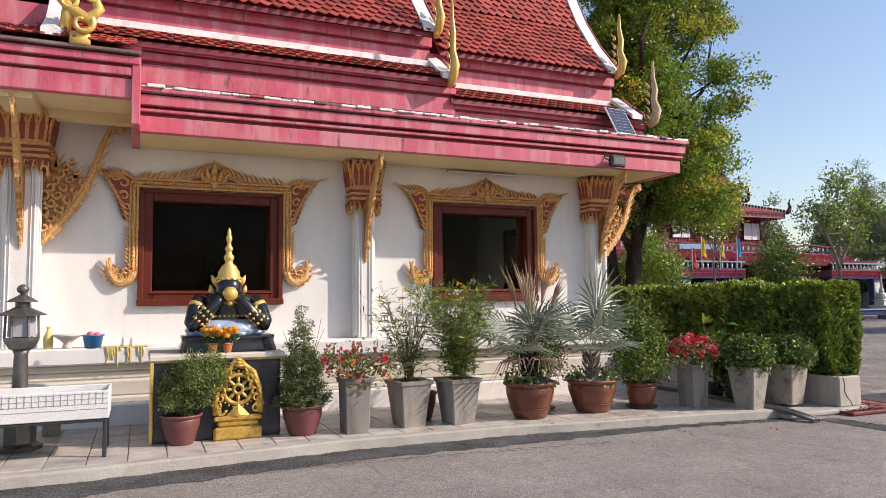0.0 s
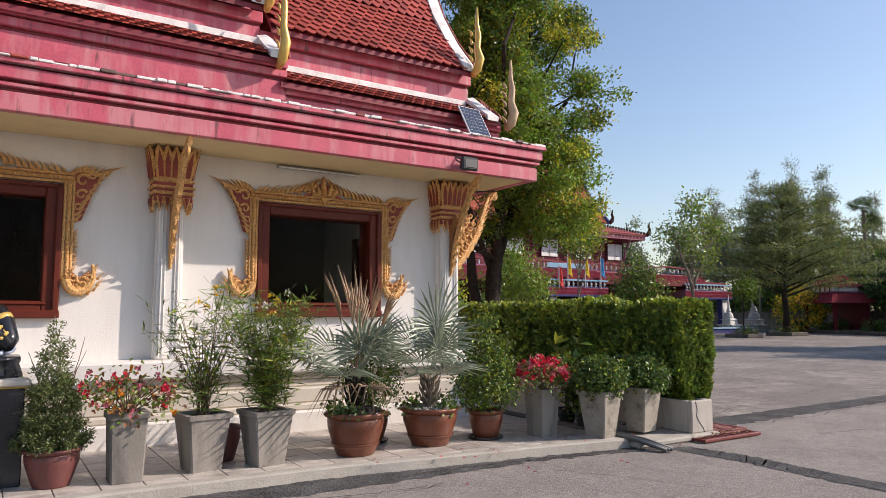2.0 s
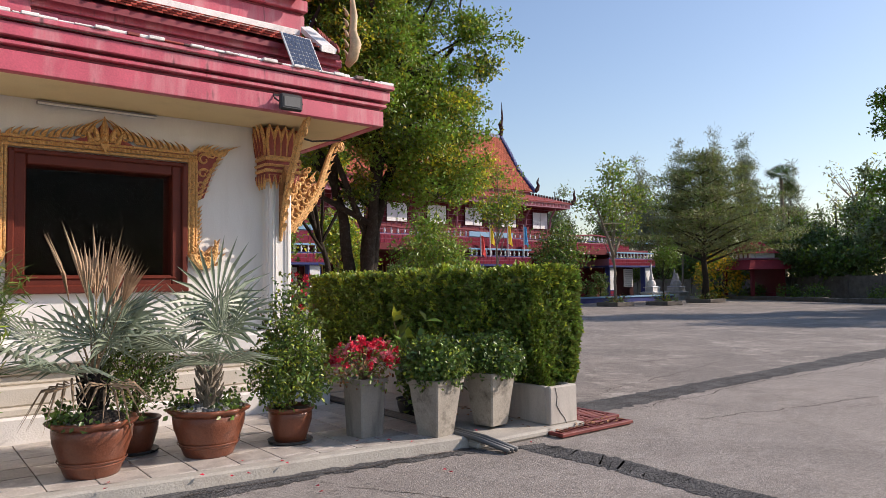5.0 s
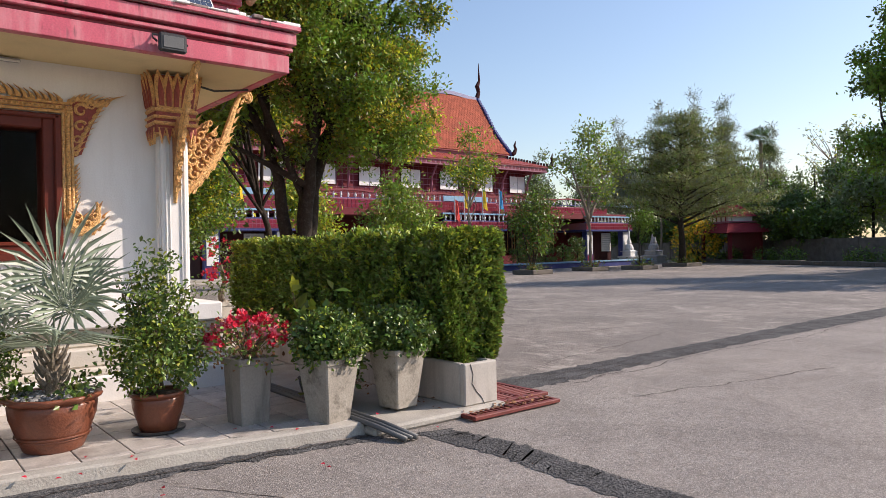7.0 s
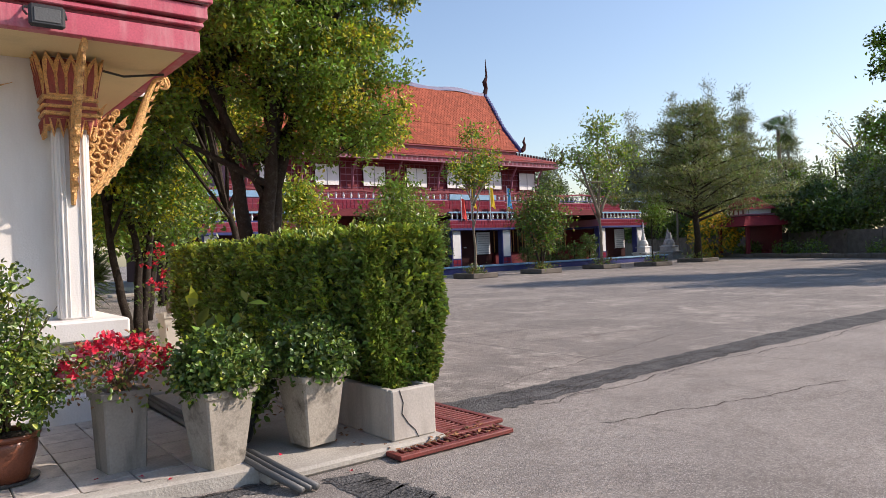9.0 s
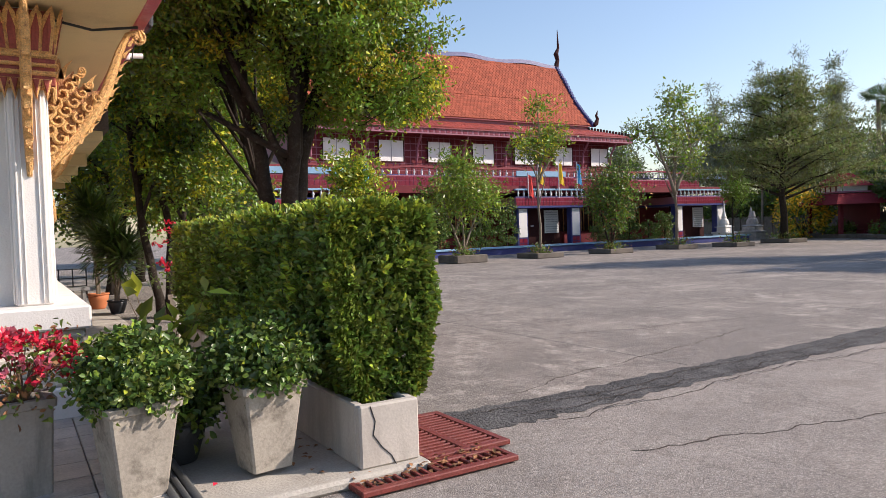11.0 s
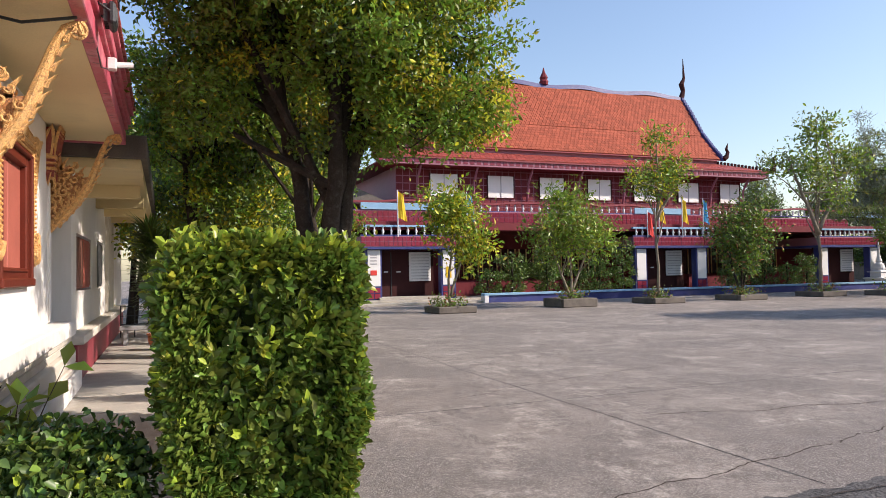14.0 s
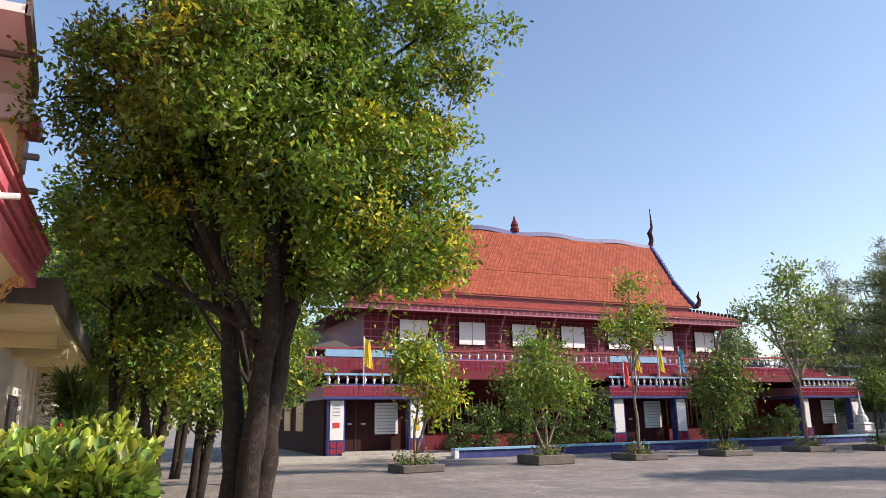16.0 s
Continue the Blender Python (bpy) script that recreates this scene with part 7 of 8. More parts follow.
# upper storey
boxpart("upper_wall", (16.4, 32.2, 4.3), (41.6, 32.5, 8.0), PINKTILE, hall)
q = Mesh()
s = .42
for i in range(int(25.2 / s)):
    for j in range(7):
        q.box((16.4 + i * s + .03, 32.17, 4.9 + j * s + .03), (16.4 + (i + 1) * s - .03, 32.2, 4.9 + (j + 1) * s - .03))
tagged(q.ob("wall_tiles", HALLRED, hall), kind="stuff")
boxpart("upper_end_wall", (41.3, 32.5, 4.3), (41.6, 41, 8.0), HALLRED, hall)
boxpart("upper_end_wall", (16.4, 32.5, 4.3), (16.7, 41, 8.0), PINKTILE, hall)
for xc in (19.3, 22.95, 26.45, 29.9, 33.4, 36.95, 40.5):
    w = boxpart("upper_window", (xc - .85, 32.05, 5.85), (xc + .85, 32.15, 7.15), SHUTTER, hall)
    boxpart("mullion", (xc - .02, 32.02, 5.85), (xc + .02, 32.05, 7.15), SIGNGREY, w)
    for dx in (-.9, .86):
        boxpart("frame", (xc + dx, 32.02, 5.8), (xc + dx + .05, 32.1, 7.2), HALLDARK, w)
for xc in (17.6, 21.1, 24.7, 28.2, 31.65, 35.2, 38.7, 41.5):
    b = Mesh()
    b.tube([(xc, 32.1, 5.6), (xc, 31.9, 6.2), (xc, 31.85, 6.7), (xc, 31.5, 7.2), (xc, 31.2, 7.55)], [.05, .09, .06, .08, .05], 8)
    b.ob("eave_bracket", PINKTILE, hall, smooth=True)
EY, EZ = 31.0, 7.5
boxpart("eave_fascia", (15.0, EY, EZ), (43.0, EY + .12, EZ + .42), PINKTILE, hall)
q = Mesh()
for i in range(int(28 / .42)):
    q.box((15.05 + i * .42, EY - .02, EZ + .10), (15.05 + i * .42 + .26, EY, EZ + .32))
tagged(q.ob("fascia_pattern", REDTILE, hall), kind="stuff")
boxpart("eave_fascia", (42.9, EY, EZ), (43.0, 43, EZ + .42), PINKTILE, hall)
boxpart("eave_soffit", (15.0, EY + .1, EZ), (43.0, 42.9, EZ + .08), HALLRED, hall)


def sheet(name, pts, m):
    q = Mesh()
    q.add(list(pts) + [(x, y, z - .08) for x, y, z in pts], [(0, 1, 2, 3), (7, 6, 5, 4)] + [(i, i + 4, (i + 1) % 4 + 4, (i + 1) % 4) for i in range(4)])
    return q.ob(name, m, hall)


RY = 37.0
sheet("skirt_roof", [(14.9, 30.9, 7.92), (43.1, 30.9, 7.92), (40.6, 33.3, 8.72), (17.4, 33.3, 8.72)], MAROON)
sheet("skirt_roof", [(43.1, 30.9, 7.92), (43.1, 43.1, 7.92), (40.6, 40.7, 8.72), (40.6, 33.3, 8.72)], MAROON)
boxpart("break_band", (17.4, 33.25, 8.66), (40.6, 33.4, 9.06), PINKTILE, hall)
sheet("main_roof", [(17.5, 33.0, 9.02), (40.7, 33.0, 9.02), (40.7, 34.8, 11.0), (17.5, 34.8, 11.0)], MAROON)
sheet("main_roof", [(17.5, 34.8, 11.0), (40.7, 34.8, 11.0), (40.9, RY, 14.3), (17.5, RY, 14.3)], MAROON)
sheet("main_roof", [(17.5, 41, 9.72), (40.7, 41, 9.72), (40.9, RY, 14.3), (17.5, RY, 14.3)], MAROON)
q = Mesh()
q.add([(40.55, 33.2, 8.8), (40.55, 40.8, 8.8), (40.55, RY, 14.2), (40.5, 33.2, 8.8), (40.5, 40.8, 8.8), (40.5, RY, 14.2)], [(0, 1, 2), (5, 4, 3), (0, 3, 4, 1), (1, 4, 5, 2), (2, 5, 3, 0)])
q.ob("gable", HALLRED, hall)


def hall_tiles(name, m, xa, xb, ya, za, yb, zb, w, r, hip=0.0):
    q = Mesh()
    L = math.hypot(yb - ya, zb - za)
    dy, dz = (yb - ya) / L, (zb - za) / L
    for j in range(int(L / r)):
        f = j * r / L
        lo, hi = xa + hip * f, xb - hip * f
        x = lo + (j % 2) * w / 2
        while x < hi - w:
            y, z = ya + dy * j * r, za + dz * j * r
            c = [(x + .015, 0, .03), (x + w - .015, 0, .03), (x + w - .015, r * 1.15, .02), (x + .015, r * 1.15, .02)]
            top = [(u, y + dy * v - dz * (h + .03), z + dz * v + dy * (h + .03)) for u, v, h in c]
            bot = [(u, y + dy * v - dz * .0, z + dz * v) for u, v, h in c]
            q.add(bot + top, [(4, 5, 6, 7), (0, 1, 5, 4), (1, 2, 6, 5), (3, 0, 4, 7)])
            x += w
    return tagged(q.ob(name, m, hall), kind="stuff")


hall_tiles("main_tiles", ORANGETILE, 17.5, 40.7, 33.0, 9.02, 34.8, 11.0, .30, .26)
hall_tiles("main_tiles", ORANGETILE, 17.5, 40.8, 34.8, 11.0, RY, 14.3, .30, .26)
hall_tiles("skirt_tiles", ROOFTILE, 14.9, 43.1, 30.9, 7.92, 33.3, 8.72, .30, .26, 2.4)
q = Mesh()
loops = []
for x in np.linspace(17.5, 40.9, 90):
    z = 14.35 + .10 * math.sin((x - 2.0) * 1.1)
    loops.append([(x, RY - .16, z - .15), (x, RY + .16, z - .15), (x, RY + .12, z + .16), (x, RY - .12, z + .16)])
q.rings(loops)
q.ob("wavy_ridge", NAVY, hall)
q = Mesh()
q.tube([(40.8, RY, 14.3), (41.0, RY, 14.9), (40.85, RY, 15.4), (41.1, RY, 15.9), (41.05, RY, 17.4)], [.22, .16, .2, .10, .02], 8)
q.ob("finial", HALLDARK, hall)
q = Mesh()
q.lathe([(.3, 0), (.34, .2), (.25, .35), (.3, .5), (.1, .9), (.03, 1.2)], 8, (28.9, RY, 14.4))
q.ob("ridge_ornament", HALLRED, hall)
q = Mesh()
prev = None
rk = [(33.0, 9.05), (33.9, 10.0), (34.8, 11.05), (35.9, 12.8), (RY, 14.3)]
for (ya, za), (yb, zb) in zip(rk, rk[1:]):
    for i in range(7):
        f = i / 7
        y, z = ya + (yb - ya) * f, za + (zb - za) * f
        q.box((40.7, y - .06, z - .12), (40.95, y + .12, z + .26), .03)
q.ob("rake_crest", NAVY, hall)
for p in ((40.9, 32.9, 9.05), (43.1, 30.9, 7.95)):
    q = Mesh()
    x, y, z = p
    q.tube([(x, y, z), (x + .2, y, z + .15), (x + .35, y, z + .5), (x + .22, y, z + .75), (x + .38, y, z + 1.15)], [.16, .18, .12, .1, .02], 8)
    q.ob("corner_finial", HALLDARK, hall)
q = Mesh()
for i in range(16):
    f = i / 15
    x, y, z = 43.1 - 2.4 * f, 30.9 + 2.4 * f, 7.95 + .78 * f
    q.box((x - .08, y - .08, z), (x + .08, y + .08, z + .22), .03)
q.ob("hip_crest", HALLDARK, hall)
q = Mesh()
q.add([(8.6, 34, 5.8), (16.2, 31.5, 5.2), (16.2, 38, 5.2), (8.6, 38, 5.8), (12.5, 33.5, 7.2), (12.5, 38, 7.2)], [(0, 1, 4), (1, 2, 5, 4), (3, 0, 4, 5), (0, 3, 2, 1)])
q.ob("annexe_roof", AGEDROOF, hall)

# low blue wall before the hall
bw = thing("blue_wall", (0, 0, 0), "low navy blue garden wall along the hall", "wall")
boxpart("body", (18.4, 24.5, 0), (47.5, 24.75, 0.34), NAVY, bw)
boxpart("coping", (18.2, 24.42, 0.34), (47.6, 24.85, 0.44), SKYPAINT, bw)
boxpart("end_post", (18.2, 24.4, 0), (18.4, 24.85, 0.34), BALUSTER, bw)


def topiary(at, n, r, seed):
    e = thing("topiary", at, "clipped cloud topiary shrub in the hall's garden", "shrub", "hall topiaries")
    rs = np.random.RandomState(seed)
    q = Mesh()
    q.tube([(0, 0, 0), (.05, 0, .6), (0, 0, n * r * 1.5)], [.06, .05, .03], 6)
    q.ob("trunk", BARK, e)
    cs = []
    for i in range(n):
        c = np.array((0.12 * math.sin(i * 2), 0, .45 + i * r * 1.5))
        d = rand_dirs(rs, 34)
        cs += list(c + d * np.array([r * 1.5, r * 1.3, r * .6]))
    foliage(e, cs, 14, .07, .12, .07, [DARKLEAF, HEDGELEAF], [.7, .3], seed)


for i, x in enumerate((19.2, 20.6, 22.6, 24.5, 25.8, 27.3, 34.6, 35.8, 37.4, 39.2, 40.8)):
    topiary((x, 26.3, 0.2), 2 + i % 3, .40 + .06 * (i % 2), 300 + i)
for x, y in ((23.0, 27.2), (36.4, 27.2), (21.6, 27.4)):
    e = thing("pandanus_clump", (x, y, 0.2), "clump of long arching strap leaves before the hall", "shrub", "hall topiaries")
    rs = np.random.RandomState(int(x * 10))
    A = rs.normal(size=(260, 3)) * np.array([1, 1, .6]) + np.array([0, 0, .9])
    quad_cloud("leaves", rs.normal(size=(260, 3)) * .12 + np.array([0, 0, .9]), np.cross(A, rand_dirs(rs, 260)), A, rs.uniform(.7, 1.3, 260), rs.uniform(.05, .08, 260), [DARKLEAF, HEDGELEAF], e, rs.choice(2, 260))
    q = Mesh()
    q.tube([(0, 0, 0), (0, 0, 1.0)], [.12, .08], 8)
    q.ob("stem", PALEBARK, e)


def flag(at, h, m, label, rz=0):
    e = thing("flag", at, label, "flag", "hall flags", rz=rz)
    q = Mesh()
    q.tube([(0, 0, 0), (0, 0, h)], .03, 6)
    q.ob("pole", BALUSTER, e)
    q = Mesh()
    loops = []
    for i in range(9):
        z = h - .05 - i * .16
        loops.append([(0.03 + (.07 * j) * (1 + .08 * i), .06 * math.sin(j * 1.7 + i * .3), z - .05 * j) for j in range(5)])
    q.rings(loops, cap=False, closed=False)
    q.ob("cloth", m, e)


for x, m, nm in ((14.6, YELLOW, "yellow"), (29.9, YELLOW, "yellow"), (31.5, YELLOW, "yellow"), (33.0, SKYBLUE, "light blue"), (18.2, SKYBLUE, "light blue")):
    flag((x, 26.35, 3.2), 2.25, m, f"limp {nm} flag on a thin white pole above the porch")
for x in (29.1,):
    flag((x, 26.35, 3.2), 1.5, SIGNRED, "small limp red flag on a thin pole above the porch")


# ---- young trees in stone rings along the yard ----
def ring(e, w=1.0, h=0.25):
    q = Mesh()
    for a, b in (((-w, -w, 0), (w, -w + .18, h)), ((-w, w - .18, 0), (w, w, h)), ((-w, -w + .18, 0), (-w + .18, w - .18, h)), ((w - .18, -w + .18, 0), (w, w - .18, h))):
        q.box(a, b, .03)
    q.ob("stone_ring", AGEDROOF, e)
    boxpart("soil", (-w + .15, -w + .15, 0), (w - .15, w - .15, h - .04), SOIL, e)
    rs = np.random.RandomState(int(e.location.x * 10))
    foliage(e, [(rs.uniform(-.7, .7) * w, rs.uniform(-.7, .7) * w, h + .1) for _ in range(16)], 24, .14, .12, .06, [HEDGELEAF, DRYLEAF], [.75, .25], int(e.location.x))


YT = "young yard trees"
e = tree("yard_tree", (14.0, 18.4, 0), "young tree with yellowing leaves in a stone ring", YT, [[(0, 0, 0), (-.05, 0, 1.2), (.1, 0, 2.4), (-.1, 0, 4.2)], [(0, 0, .6), (.5, 0, 2.0), (.8, 0, 3.4)]],
         [((0.2, 0, 3.6), (1.7, 1.3, 1.4)), ((.9, 0, 2.3), (1.3, 1.0, .8))], 80, 40, .26, .2, .09, [LEAF, LEAFYEL, HEDGEYOUNG], [.45, .35, .2], 201, PALEBARK, .3, 10, .06)
ring(e, .75)
e = tree("yard_tree", (19.6, 19.2, 0), "round bushy young tree in a stone ring", YT, [[(0, 0, 0), (.1, 0, 1.0), (0, 0, 2.2), (0, 0, 4.0)], [(0, 0, .4), (-.5, 0, 1.6), (-1, 0, 2.8)], [(0, 0, .4), (.6, 0, 1.7), (1.2, 0, 3.0)]],
         [((0.2, 0, 3.0), (2.5, 1.9, 1.4)), ((0, 0, 4.2), (1.4, 1.2, .9))], 120, 42, .27, .2, .075, [LEAF, HEDGELEAF, HEDGEYOUNG], [.5, .3, .2], 202, PALEBARK, .3, 12, .06)
ring(e, .8, .35)
e = tree("yard_tree", (24.0, 19.2, 0), "slim young tree with bare pale trunk in a stone ring", YT, [[(0, 0, 0), (.05, 0, 1.6), (-.05, 0, 3.2), (.2, 0, 5.0), (0.1, 0, 7.0)], [(0, 0, 3.6), (1.0, 0, 5.0), (2, 0, 6.2)]],
         [((-.1, 0, 5.2), (1.7, 1.3, .9)), ((.9, 0, 5.9), (1.4, 1.0, .9)), ((.3, 0, 7.0), (1.1, .9, .6))], 70, 32, .25, .2, .08, [LEAF, LEAFYEL, HEDGELEAF], [.55, .25, .2], 203, PALEBARK, .2, 12, .075)
ring(e, .8)
e = tree("yard_tree", (28.6, 19.2, 0), "dense upright bushy tree in a stone ring", YT, [[(0, 0, 0), (.1, 0, 1.4), (0, 0, 4.0)], [(0, 0, .2), (-.5, 0, 1.6), (-.7, 0, 3.2)], [(0, 0, .2), (.5, 0, 1.6), (.9, 0, 3.4)]],
         [((.2, 0, 3.2), (2.0, 1.7, 1.6)), ((0, 0, 2.0), (1.3, 1.1, 1.0))], 130, 42, .26, .18, .08, [DARKLEAF, LEAF, DRYLEAF], [.5, .4, .1], 204, BARK, .3, 12, .06)
ring(e, .8)
e = tree("yard_tree", (33.8, 19.4, 0), "tall airy young tree with open crown in a stone ring", YT, [[(0, 0, 0), (.05, 0, 2.0), (-.1, 0, 4.0), (.1, 0, 8.6)], [(0, 0, 3.0), (-1.0, 0, 5.0), (-1.8, 0, 6.6)], [(0, 0, 3.2), (1.4, 0, 5.2), (2.6, 0, 6.8)]],
         [((-.9, 0, 6.3), (1.8, 1.5, 1.4)), ((.1, 0, 8.0), (1.3, 1.2, 1.2)), ((2.2, 0, 6.6), (1.7, 1.4, 1.2)), ((.6, 0, 4.8), (1.3, 1, .8))], 110, 32, .30, .22, .10, [LEAF, FARLEAF, HEDGEYOUNG], [.5, .35, .15], 205, PALEBARK, .2, 16, .10)
ring(e, .8)
e = tree("yard_tree", (36.9, 18.1, 0), "thin drooping young tree in a stone ring", YT, [[(0, 0, 0), (0, 0, 2.0), (.1, 0, 3.6)]],
         [((.2, 0, 3.0), (1.1, .9, 1.0))], 40, 30, .24, .2, .06, [LEAF, HEDGELEAF], [.6, .4], 206, BARK, .2, 6, .05)
ring(e, .8)
# wide tree with feathery, tiered boughs
e = thing("rain_tree", (43.0, 19.0, 0), "large spreading tree with feathery layered branches in a stone ring", "tree", YT)
rs = np.random.RandomState(207)
q = Mesh()
q.tube([(0, 0, 0), (.1, 0, 1.6), (-.1, 0, 3.0), (.15, 0, 5.0), (.1, 0, 8), (.2, 0, 10.6)], [.28, .2, .18, .14, .08, .02], 10)
q.ob("trunk", BARK, e, smooth=True)
q = Mesh()
sprays = []
for i in range(58):
    f = (i + .5) / 58
    z = 2.6 + 7.4 * f
    a = i * 2.39996 + rs.normal() * .25
    R = (6.7 * (1 - f) ** .85 + .7) * rs.uniform(.6, 1.12)
    d = Vector((math.cos(a), math.sin(a), 0))
    rise = rs.uniform(.16, .36) * R + .3
    pts = [Vector((0.1, 0, z)) + d * (R * u) + Vector((0, 0, rise * (u ** .8) - .10 * R * u ** 3)) for u in (0, .25, .5, .75, 1)]
    q.tube(pts, [.07 * (1 - f) + .025, .05 * (1 - f) + .02, .028, .016, .006], 5)
    for k in range(int(6 + R * 3.4)):
        u = rs.uniform(.22, 1.0)
        c = pts[0].lerp(pts[4], u)
        c.z = z + rise * u ** .8 - .10 * R * u ** 3
        off = Vector((-d.y, d.x, 0)) * rs.normal() * .26 * R * (1.15 - u)
        q.tube([c, c + off * .6, c + off], [.010, .008, .004], 3)
        sprays.append(tuple(c + off + Vector((0, 0, rs.normal() * .05))))
tagged(q.ob("branch_work", BARK, e), kind="stuff")
foliage(e, sprays, 30, np.array([.48, .48, .055]), .26, .055, [FEATHER, LEAF, DARKLEAF], [.74, .12, .14], 212, "crown", up=1.1)
ring(e, .95)

# ---- far side of the yard ----
KA, KB = Vector((54, 26, 0)), Vector((36, -8, 0))
kd = (KB - KA).normalized()
kn = Vector((-kd.y, kd.x, 0))
if kn.x < 0:
    kn = -kn
far_rz = math.degrees(math.atan2(kd.y, kd.x))
e = thing("yard_kerb", KA[:], "mossy stone kerb of the planting bed", "kerb", rz=far_rz)
q = Mesh()
for i in range(38):
    q.box((i, -.2, 0), (i + .97, .2, .28 + .03 * math.sin(i * 5)), .03)
q.ob("kerb_stones", AGEDROOF, e)
pw = KA + kn * 4
e = thing("boundary_wall", pw[:], "dark weathered boundary wall behind the planting bed", "wall", rz=far_rz)
boxpart("wall", (-40, -.1, 0), (60, .1, 1.7), AGEDROOF, e)
for i in range(-13, 20):
    boxpart("pier", (i * 3, -.16, 0), (i * 3 + .3, .16, 1.8), AGEDROOF, e)


def spot(u, v):
    p = KA + kd * u + kn * v
    return (p.x, p.y, 0)


PAVRED = mat("dull_red_roof_paint", (0.24, 0.022, 0.028), 0.8, spec=0.2, var=0.2, scale=3)
pav = thing("pavilion", (52.8, 20.8, 0), "small open red pavilion with tiered roof", "pavilion", rz=far_rz)
for x in (-1.8, 1.8):
    for y in (-1.3, 1.3):
        boxpart("post", (x - .12, y - .12, 0), (x + .12, y + .12, 2.4), HALLRED, pav)
for z0, w, z1, w1, m in ((2.3, 2.6, 3.05, 1.5, PAVRED), (3.1, 1.5, 3.2, 1.5, PINKTILE), (3.55, 1.6, 4.5, .5, PAVRED)):
    q = Mesh()
    q.rings([[(-w, -w * .8, z0), (w, -w * .8, z0), (w, w * .8, z0), (-w, w * .8, z0)], [(-w1, -w1 * .8, z1), (w1, -w1 * .8, z1), (w1, w1 * .8, z1), (-w1, w1 * .8, z1)]])
    q.ob("roof_tier", m, pav)
boxpart("cupola", (-1.3, -1.0, 3.1), (1.3, 1.0, 3.65), SHUTTER, pav)
for x in (-.9, -.3, .3, .9):
    boxpart("cupola_post", (x - .06, -1.04, 3.1), (x + .06, -1.0, 3.65), HALLRED, pav)
boxpart("back_wall", (-1.8, 1.2, 0), (1.8, 1.3, 2.4), HALLRED, pav)
boxpart("seat", (-1.6, .5, 0), (1.6, 1.1, .5), HALLRED, pav)


def stupa(at, h, m, label):
    e = thing("stupa", at, label, "stupa", "small stupas")
    q = Mesh()
    q.lathe([(.7, 0), (.7, .25), (.58, .28), (.58, .5), (.66, .53), (.66, .62), (.48, .66), (.44, .95), (.5, 1.0), (.36, 1.1)], 4, square=True)
    q.ob("base", m, e)
    q = Mesh()
    q.lathe([(.34, 1.1), (.36, 1.25), (.28, 1.5), (.16, 1.62), (.2, 1.68), (.13, 1.9), (.09, 2.1), (.03, h)], 14)
    q.ob("spire", m, e)


stupa((47.3, 26.4, 0), 3.0, WHITEPAINT, "small white stupa beside the hall")
stupa((50.2, 26.2, 0), 2.45, STONEGREY, "small weathered grey stupa")
stupa((49.0, 25.2, 0), 1.5, STONEGREY, "low grey stone shrine")
FT = "far trees"
far = [(-9, 7, 10, 3.2, "cone"), (-4, 9, 9, 3, "cone"), (2, 7, 8, 3.4, "egg"), (6, 11, 11, 2.6, "cone"), (9, 13, 12, 2.6, "cone"), (11, 9, 9, 3.4, "egg"), (13, 12, 10, 3.4, "egg"), (18, 8, 8, 2.8, "egg"),
       (21, 9, 8, 2.6, "egg"), (25, 6, 8, 2.6, "egg"), (27, 8, 12, 4, "egg"), (31, 8, 12, 4, "egg"), (36, 9, 12, 4.4, "egg"), (-14, 9, 9, 4, "egg"), (-19, 12, 11, 4, "cone"), (-24, 14, 11, 5, "egg"), (-30, 16, 12, 5, "egg"),
       (-1, 14, 9, 4, "egg"), (4, 17, 9, 4.4, "egg"), (16, 15, 10, 4, "egg"), (24, 15, 10, 4.5, "egg"), (7, 5.5, 5.5, 3, "egg"), (11, 5, 5, 2.6, "egg"), (-6, 5, 6, 3, "egg")] + [(u, 5.4, 4.6, 2.7, "egg") for u in (-33, -29, -25, -21, -17, -13, -9.5, -2.5, 1, 20, 24, 28, 32)]
for i, (u, v, h, w, kind_) in enumerate(far):
    cr = [((0, 0, h * .56), (w, w, h * .42))] if kind_ == "egg" else [((0, 0, h * .35), (w, w, h * .18)), ((0, 0, h * .58), (w * .72, w * .72, h * .18)), ((.1, 0, h * .82), (w * .4, w * .4, h * .18))]
    dark = kind_ == "egg" and h < 7
    tree("far_tree", spot(u, v), "dense dark rounded tree behind the kerb" if dark else ("tall pale-green tree behind the boundary wall" if kind_ == "cone" else "leafy tree behind the boundary wall"), FT,
         [[(0, 0, 0), (.1, 0, h * .3), (-.1, 0, h * .6), (0, 0, h * .92)]], cr, 34 if h > 7 else (28 if h == 4.6 else 60), 12, .26, .32, .16, [DARKLEAF, LEAF] if dark else [FARLEAF, LEAF, DARKLEAF], [.8, .2] if dark else [.6, .25, .15], 400 + i, BARK, .25, 8, .14, lump=.85, per=10)
e = thing("yellow_bush", (50.9, 22.6, 0), "bush covered in bright yellow blossom", "shrub", FT)
rs = np.random.RandomState(17)
foliage(e, np.array([0, 0, 1.8]) + rand_dirs(rs, 90) * np.array([1.9, 1.3, 1.6]), 30, .25, .22, .12, [LEAF, YELPETAL], [.45, .55], 18, "crown")
stems(e, 7, 2.2, 1.0, 0, .04, 5, BARK)
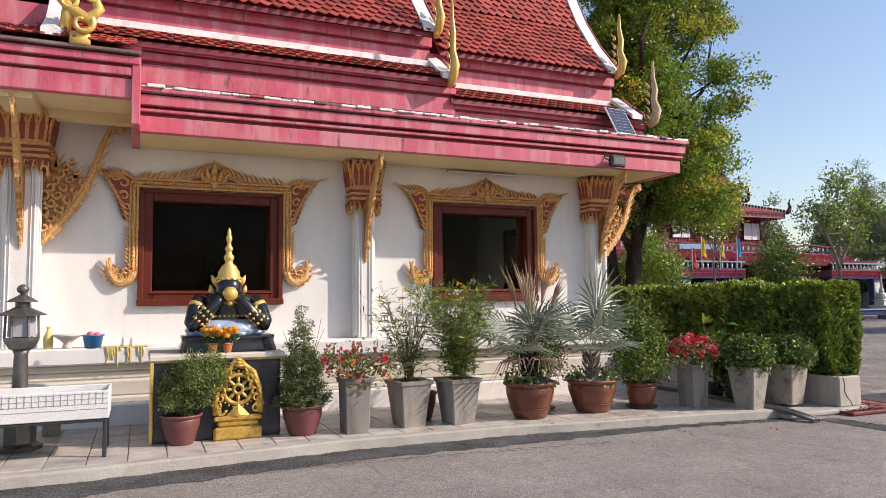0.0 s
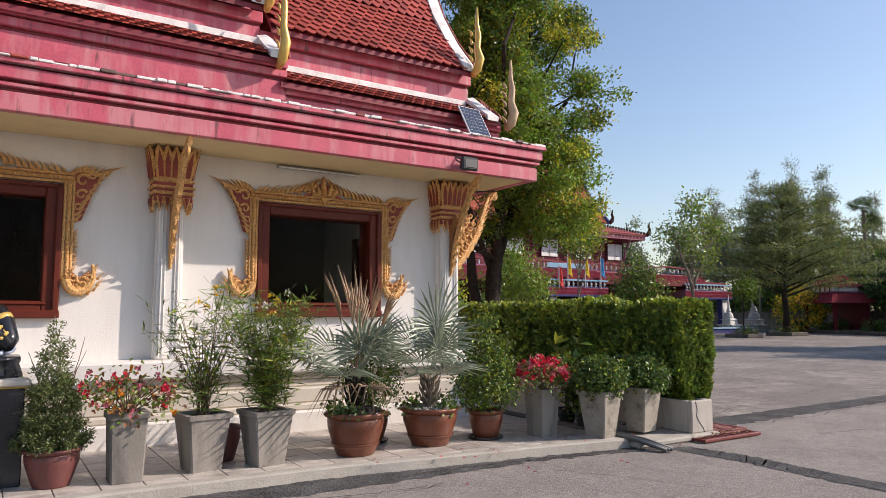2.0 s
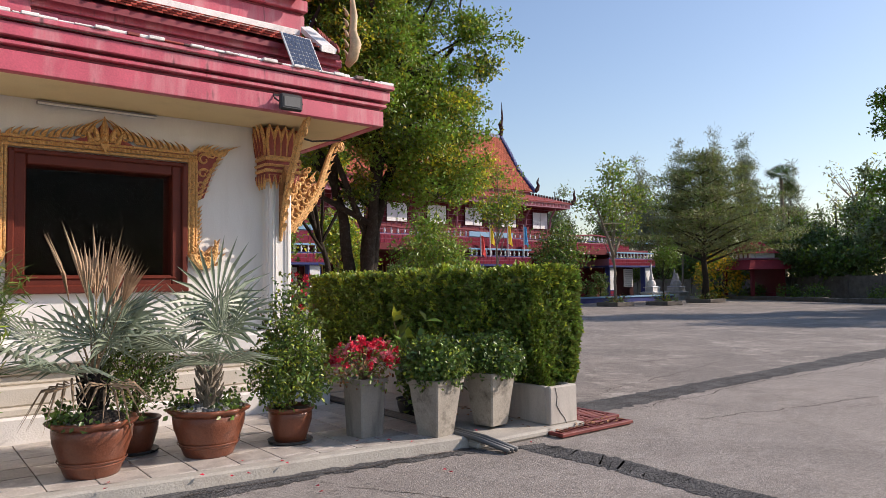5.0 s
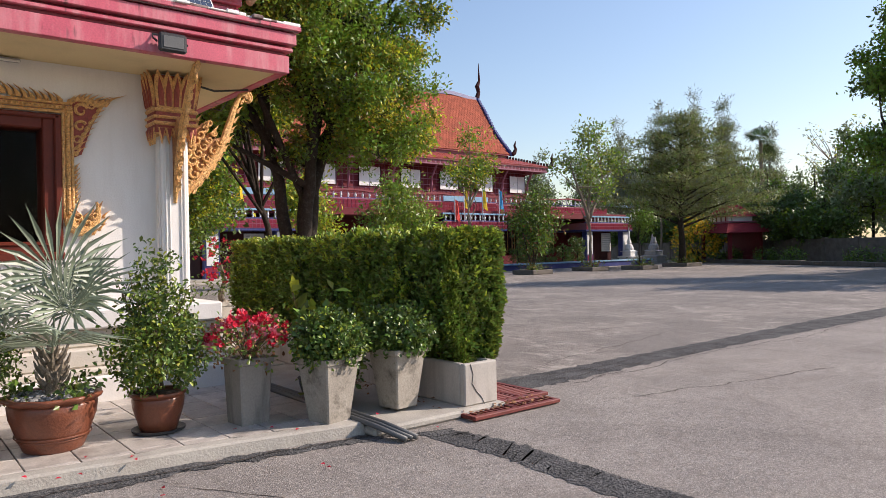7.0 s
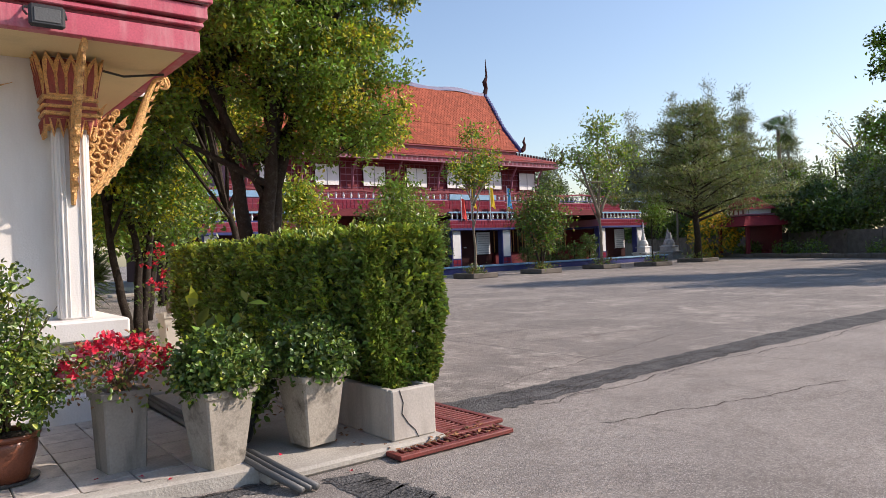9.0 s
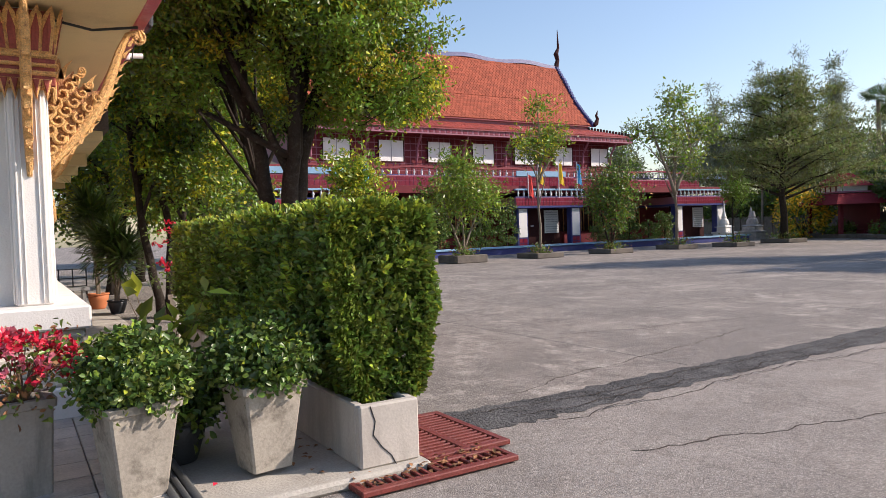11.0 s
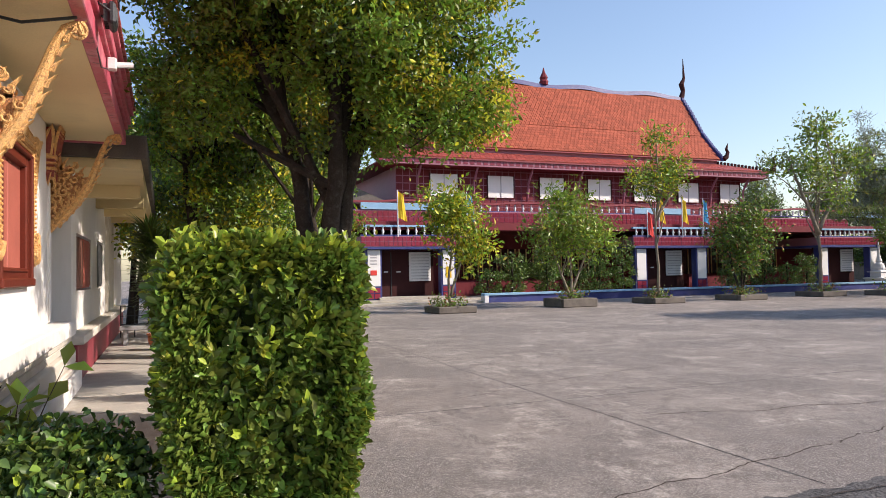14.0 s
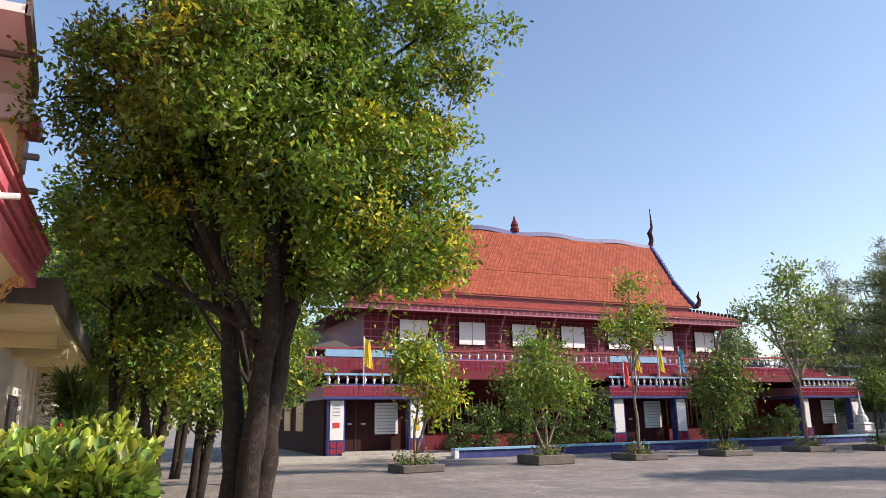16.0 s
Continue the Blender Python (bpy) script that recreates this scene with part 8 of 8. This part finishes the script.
tree("far_tree", (54.8, 16.7, 0), "dense dark rounded tree behind the kerb", FT, [[(0, 0, 0), (.1, 0, 1.5), (0, 0, 4.6)]], [((0, 0, 3.1), (2.9, 2.7, 2.5))], 130, 14, .2, .24, .12, [DARKLEAF, LEAF], [.85, .15], 470, BARK, .5, 8, .14, lump=.6, per=10)
for i, (x, y, h, w) in enumerate(((58.1, 30.6, 14.8, 2.5), (60.7, 28.6, 15.6, 2.5), (63.0, 26.8, 15.6, 2.5), (56.5, 34.0, 13.5, 2.4), (66.0, 24.0, 12.5, 2.6))):
    tree("far_tree", (x, y, 0), "tall grey-green feathery tree far behind the wall", FT, [[(0, 0, 0), (.1, 0, h * .4), (-.1, 0, h * .6), (0, 0, h * .84)]],
         [((0, 0, h * .45), (w, w, h * .16)), ((.5, .3, h * .62), (w * .75, w * .75, h * .13)), ((-.3, 0, h * .77), (w * .5, w * .5, h * .11)), ((.1, .1, h * .89), (w * .24, w * .24, h * .09)), ((0, 0, h * .97), (w * .10, w * .10, h * .05))],
         130, 13, .18, .42, .05, [CASUARINA, FARLEAF], [.8, .2], 480 + i, PALEBARK, .2, 14, .10, lump=.50, per=9)
for i, (x, y, h, w) in enumerate(((57.3, 46.0, 12.5, 3.6), (62.0, 42.0, 11.5, 3.6), (65.5, 38.5, 12.0, 3.2), (53.0, 52.0, 11.0, 4.0))):
    tree("far_tree", (x, y, 0), "leafy pale tree rising behind the hall", FT, [[(0, 0, 0), (.1, 0, h * .3), (-.1, 0, h * .6), (0, 0, h * .92)]],
         [((0, 0, h * .6), (w, w, h * .36))], 46, 12, .28, .34, .15, [FARLEAF, CASUARINA, LEAF], [.5, .3, .2], 490 + i, BARK, .25, 10, .14, lump=.9, per=10)
bare = thing("bare_tree", (66.5, 18.5, 0), "thin pale half-bare tree far behind the wall", "tree", FT)
rs = np.random.RandomState(61)
q = Mesh()
q.tube([(0, 0, 0), (.2, 0, 5), (0, .2, 9)], [.2, .15, .08], 6)
tips_ = []
for i in range(30):
    a, z = i * 2.4, rs.uniform(4.5, 9)
    L_ = rs.uniform(1.5, 3.4)
    p1 = Vector((.1, .1, z))
    p2 = p1 + Vector((math.cos(a) * L_ * .5, math.sin(a) * L_ * .5, L_ * .6))
    p3 = p2 + Vector((math.cos(a + .4) * L_ * .4, math.sin(a + .4) * L_ * .4, L_ * .55))
    q.tube([p1, p2, p3], [.06, .04, .012], 4)
    tips_ += [tuple(p3), tuple(p2.lerp(p3, .5))]
q.ob("branch_work", PALEBARK, bare)
foliage(bare, tips_, 9, .3, .3, .13, [FARLEAF, LEAFYEL], [.7, .3], 62, "crown")
palm_t = thing("sugar_palm", (60.5, 22.1, 0), "tall palm with a shaggy trunk behind the wall", "palm tree")
q = Mesh()
q.tube([(0, 0, 0), (.1, 0, 5), (0, 0, 10.4)], [.2, .16, .15], 10)
q.ob("trunk", PALEBARK, palm_t)
random.seed(5)
for i in range(30):
    a, el = i * 2.4, -.9 + 2.2 * ((i * .618) % 1)
    q = Mesh()
    fan_frond(q, (0, 0, 10.4), (math.cos(a) * math.cos(el), math.sin(a) * math.cos(el), math.sin(el)), .7, 1.1, 14, 0, .35)
    q.ob("frond", DARKLEAF, palm_t)
for i, (u, v) in enumerate(((3, 1.2), (5.5, 1.0), (9.5, 1.2), (12, 1.5), (18.5, 1.2), (21, 1.4), (26, 1.2))):
    e = thing("low_shrub", spot(u, v), "low green shrub in the planting bed", "shrub", FT)
    rs = np.random.RandomState(500 + i)
    foliage(e, np.array([0, 0, .5]) + rand_dirs(rs, 26) * np.array([.8, .7, .45]), 26, .15, .16, .08, [DARKLEAF, LEAF], [.6, .4], 510 + i, "crown")
# ---- marble tiles of the terrace ----
sz = 0.33
q = Mesh()
q.box((-sz / 2 + .004, -sz / 2 + .004, 0), (sz / 2 - .004, sz / 2 - .004, .016), .004)
first = q.ob("tile", MARBLE, terrace)
spots = []
for i in range(28):
    for j in range(9):
        x, y = -5.78 + i * sz, -0.78 - j * sz + 0.02
        if y - sz / 2 > edge_y(x) + 0.10 and x + sz / 2 < 3.3:
            spots.append((x, y))
for k, (x, y) in enumerate(spots):
    o = first if k == 0 else new("tile", first.data)
    o.parent = terrace
    o.matrix_basis = pose(x, y, 0.084 + random.uniform(0, .002), random.uniform(-.2, .2), random.uniform(-.2, .2), 0)
q = Mesh()
for i in range(28):
    x = -5.78 + i * sz
    ys = [y for xx, y in spots if abs(xx - x) < .01]
    if ys:
        q.box((x - sz / 2 + .004, edge_y(x) + .122, .084), (x + sz / 2 - .004, min(ys) - sz / 2 - .004, .1), .003)
q.ob("cut_tiles", MARBLE, terrace)
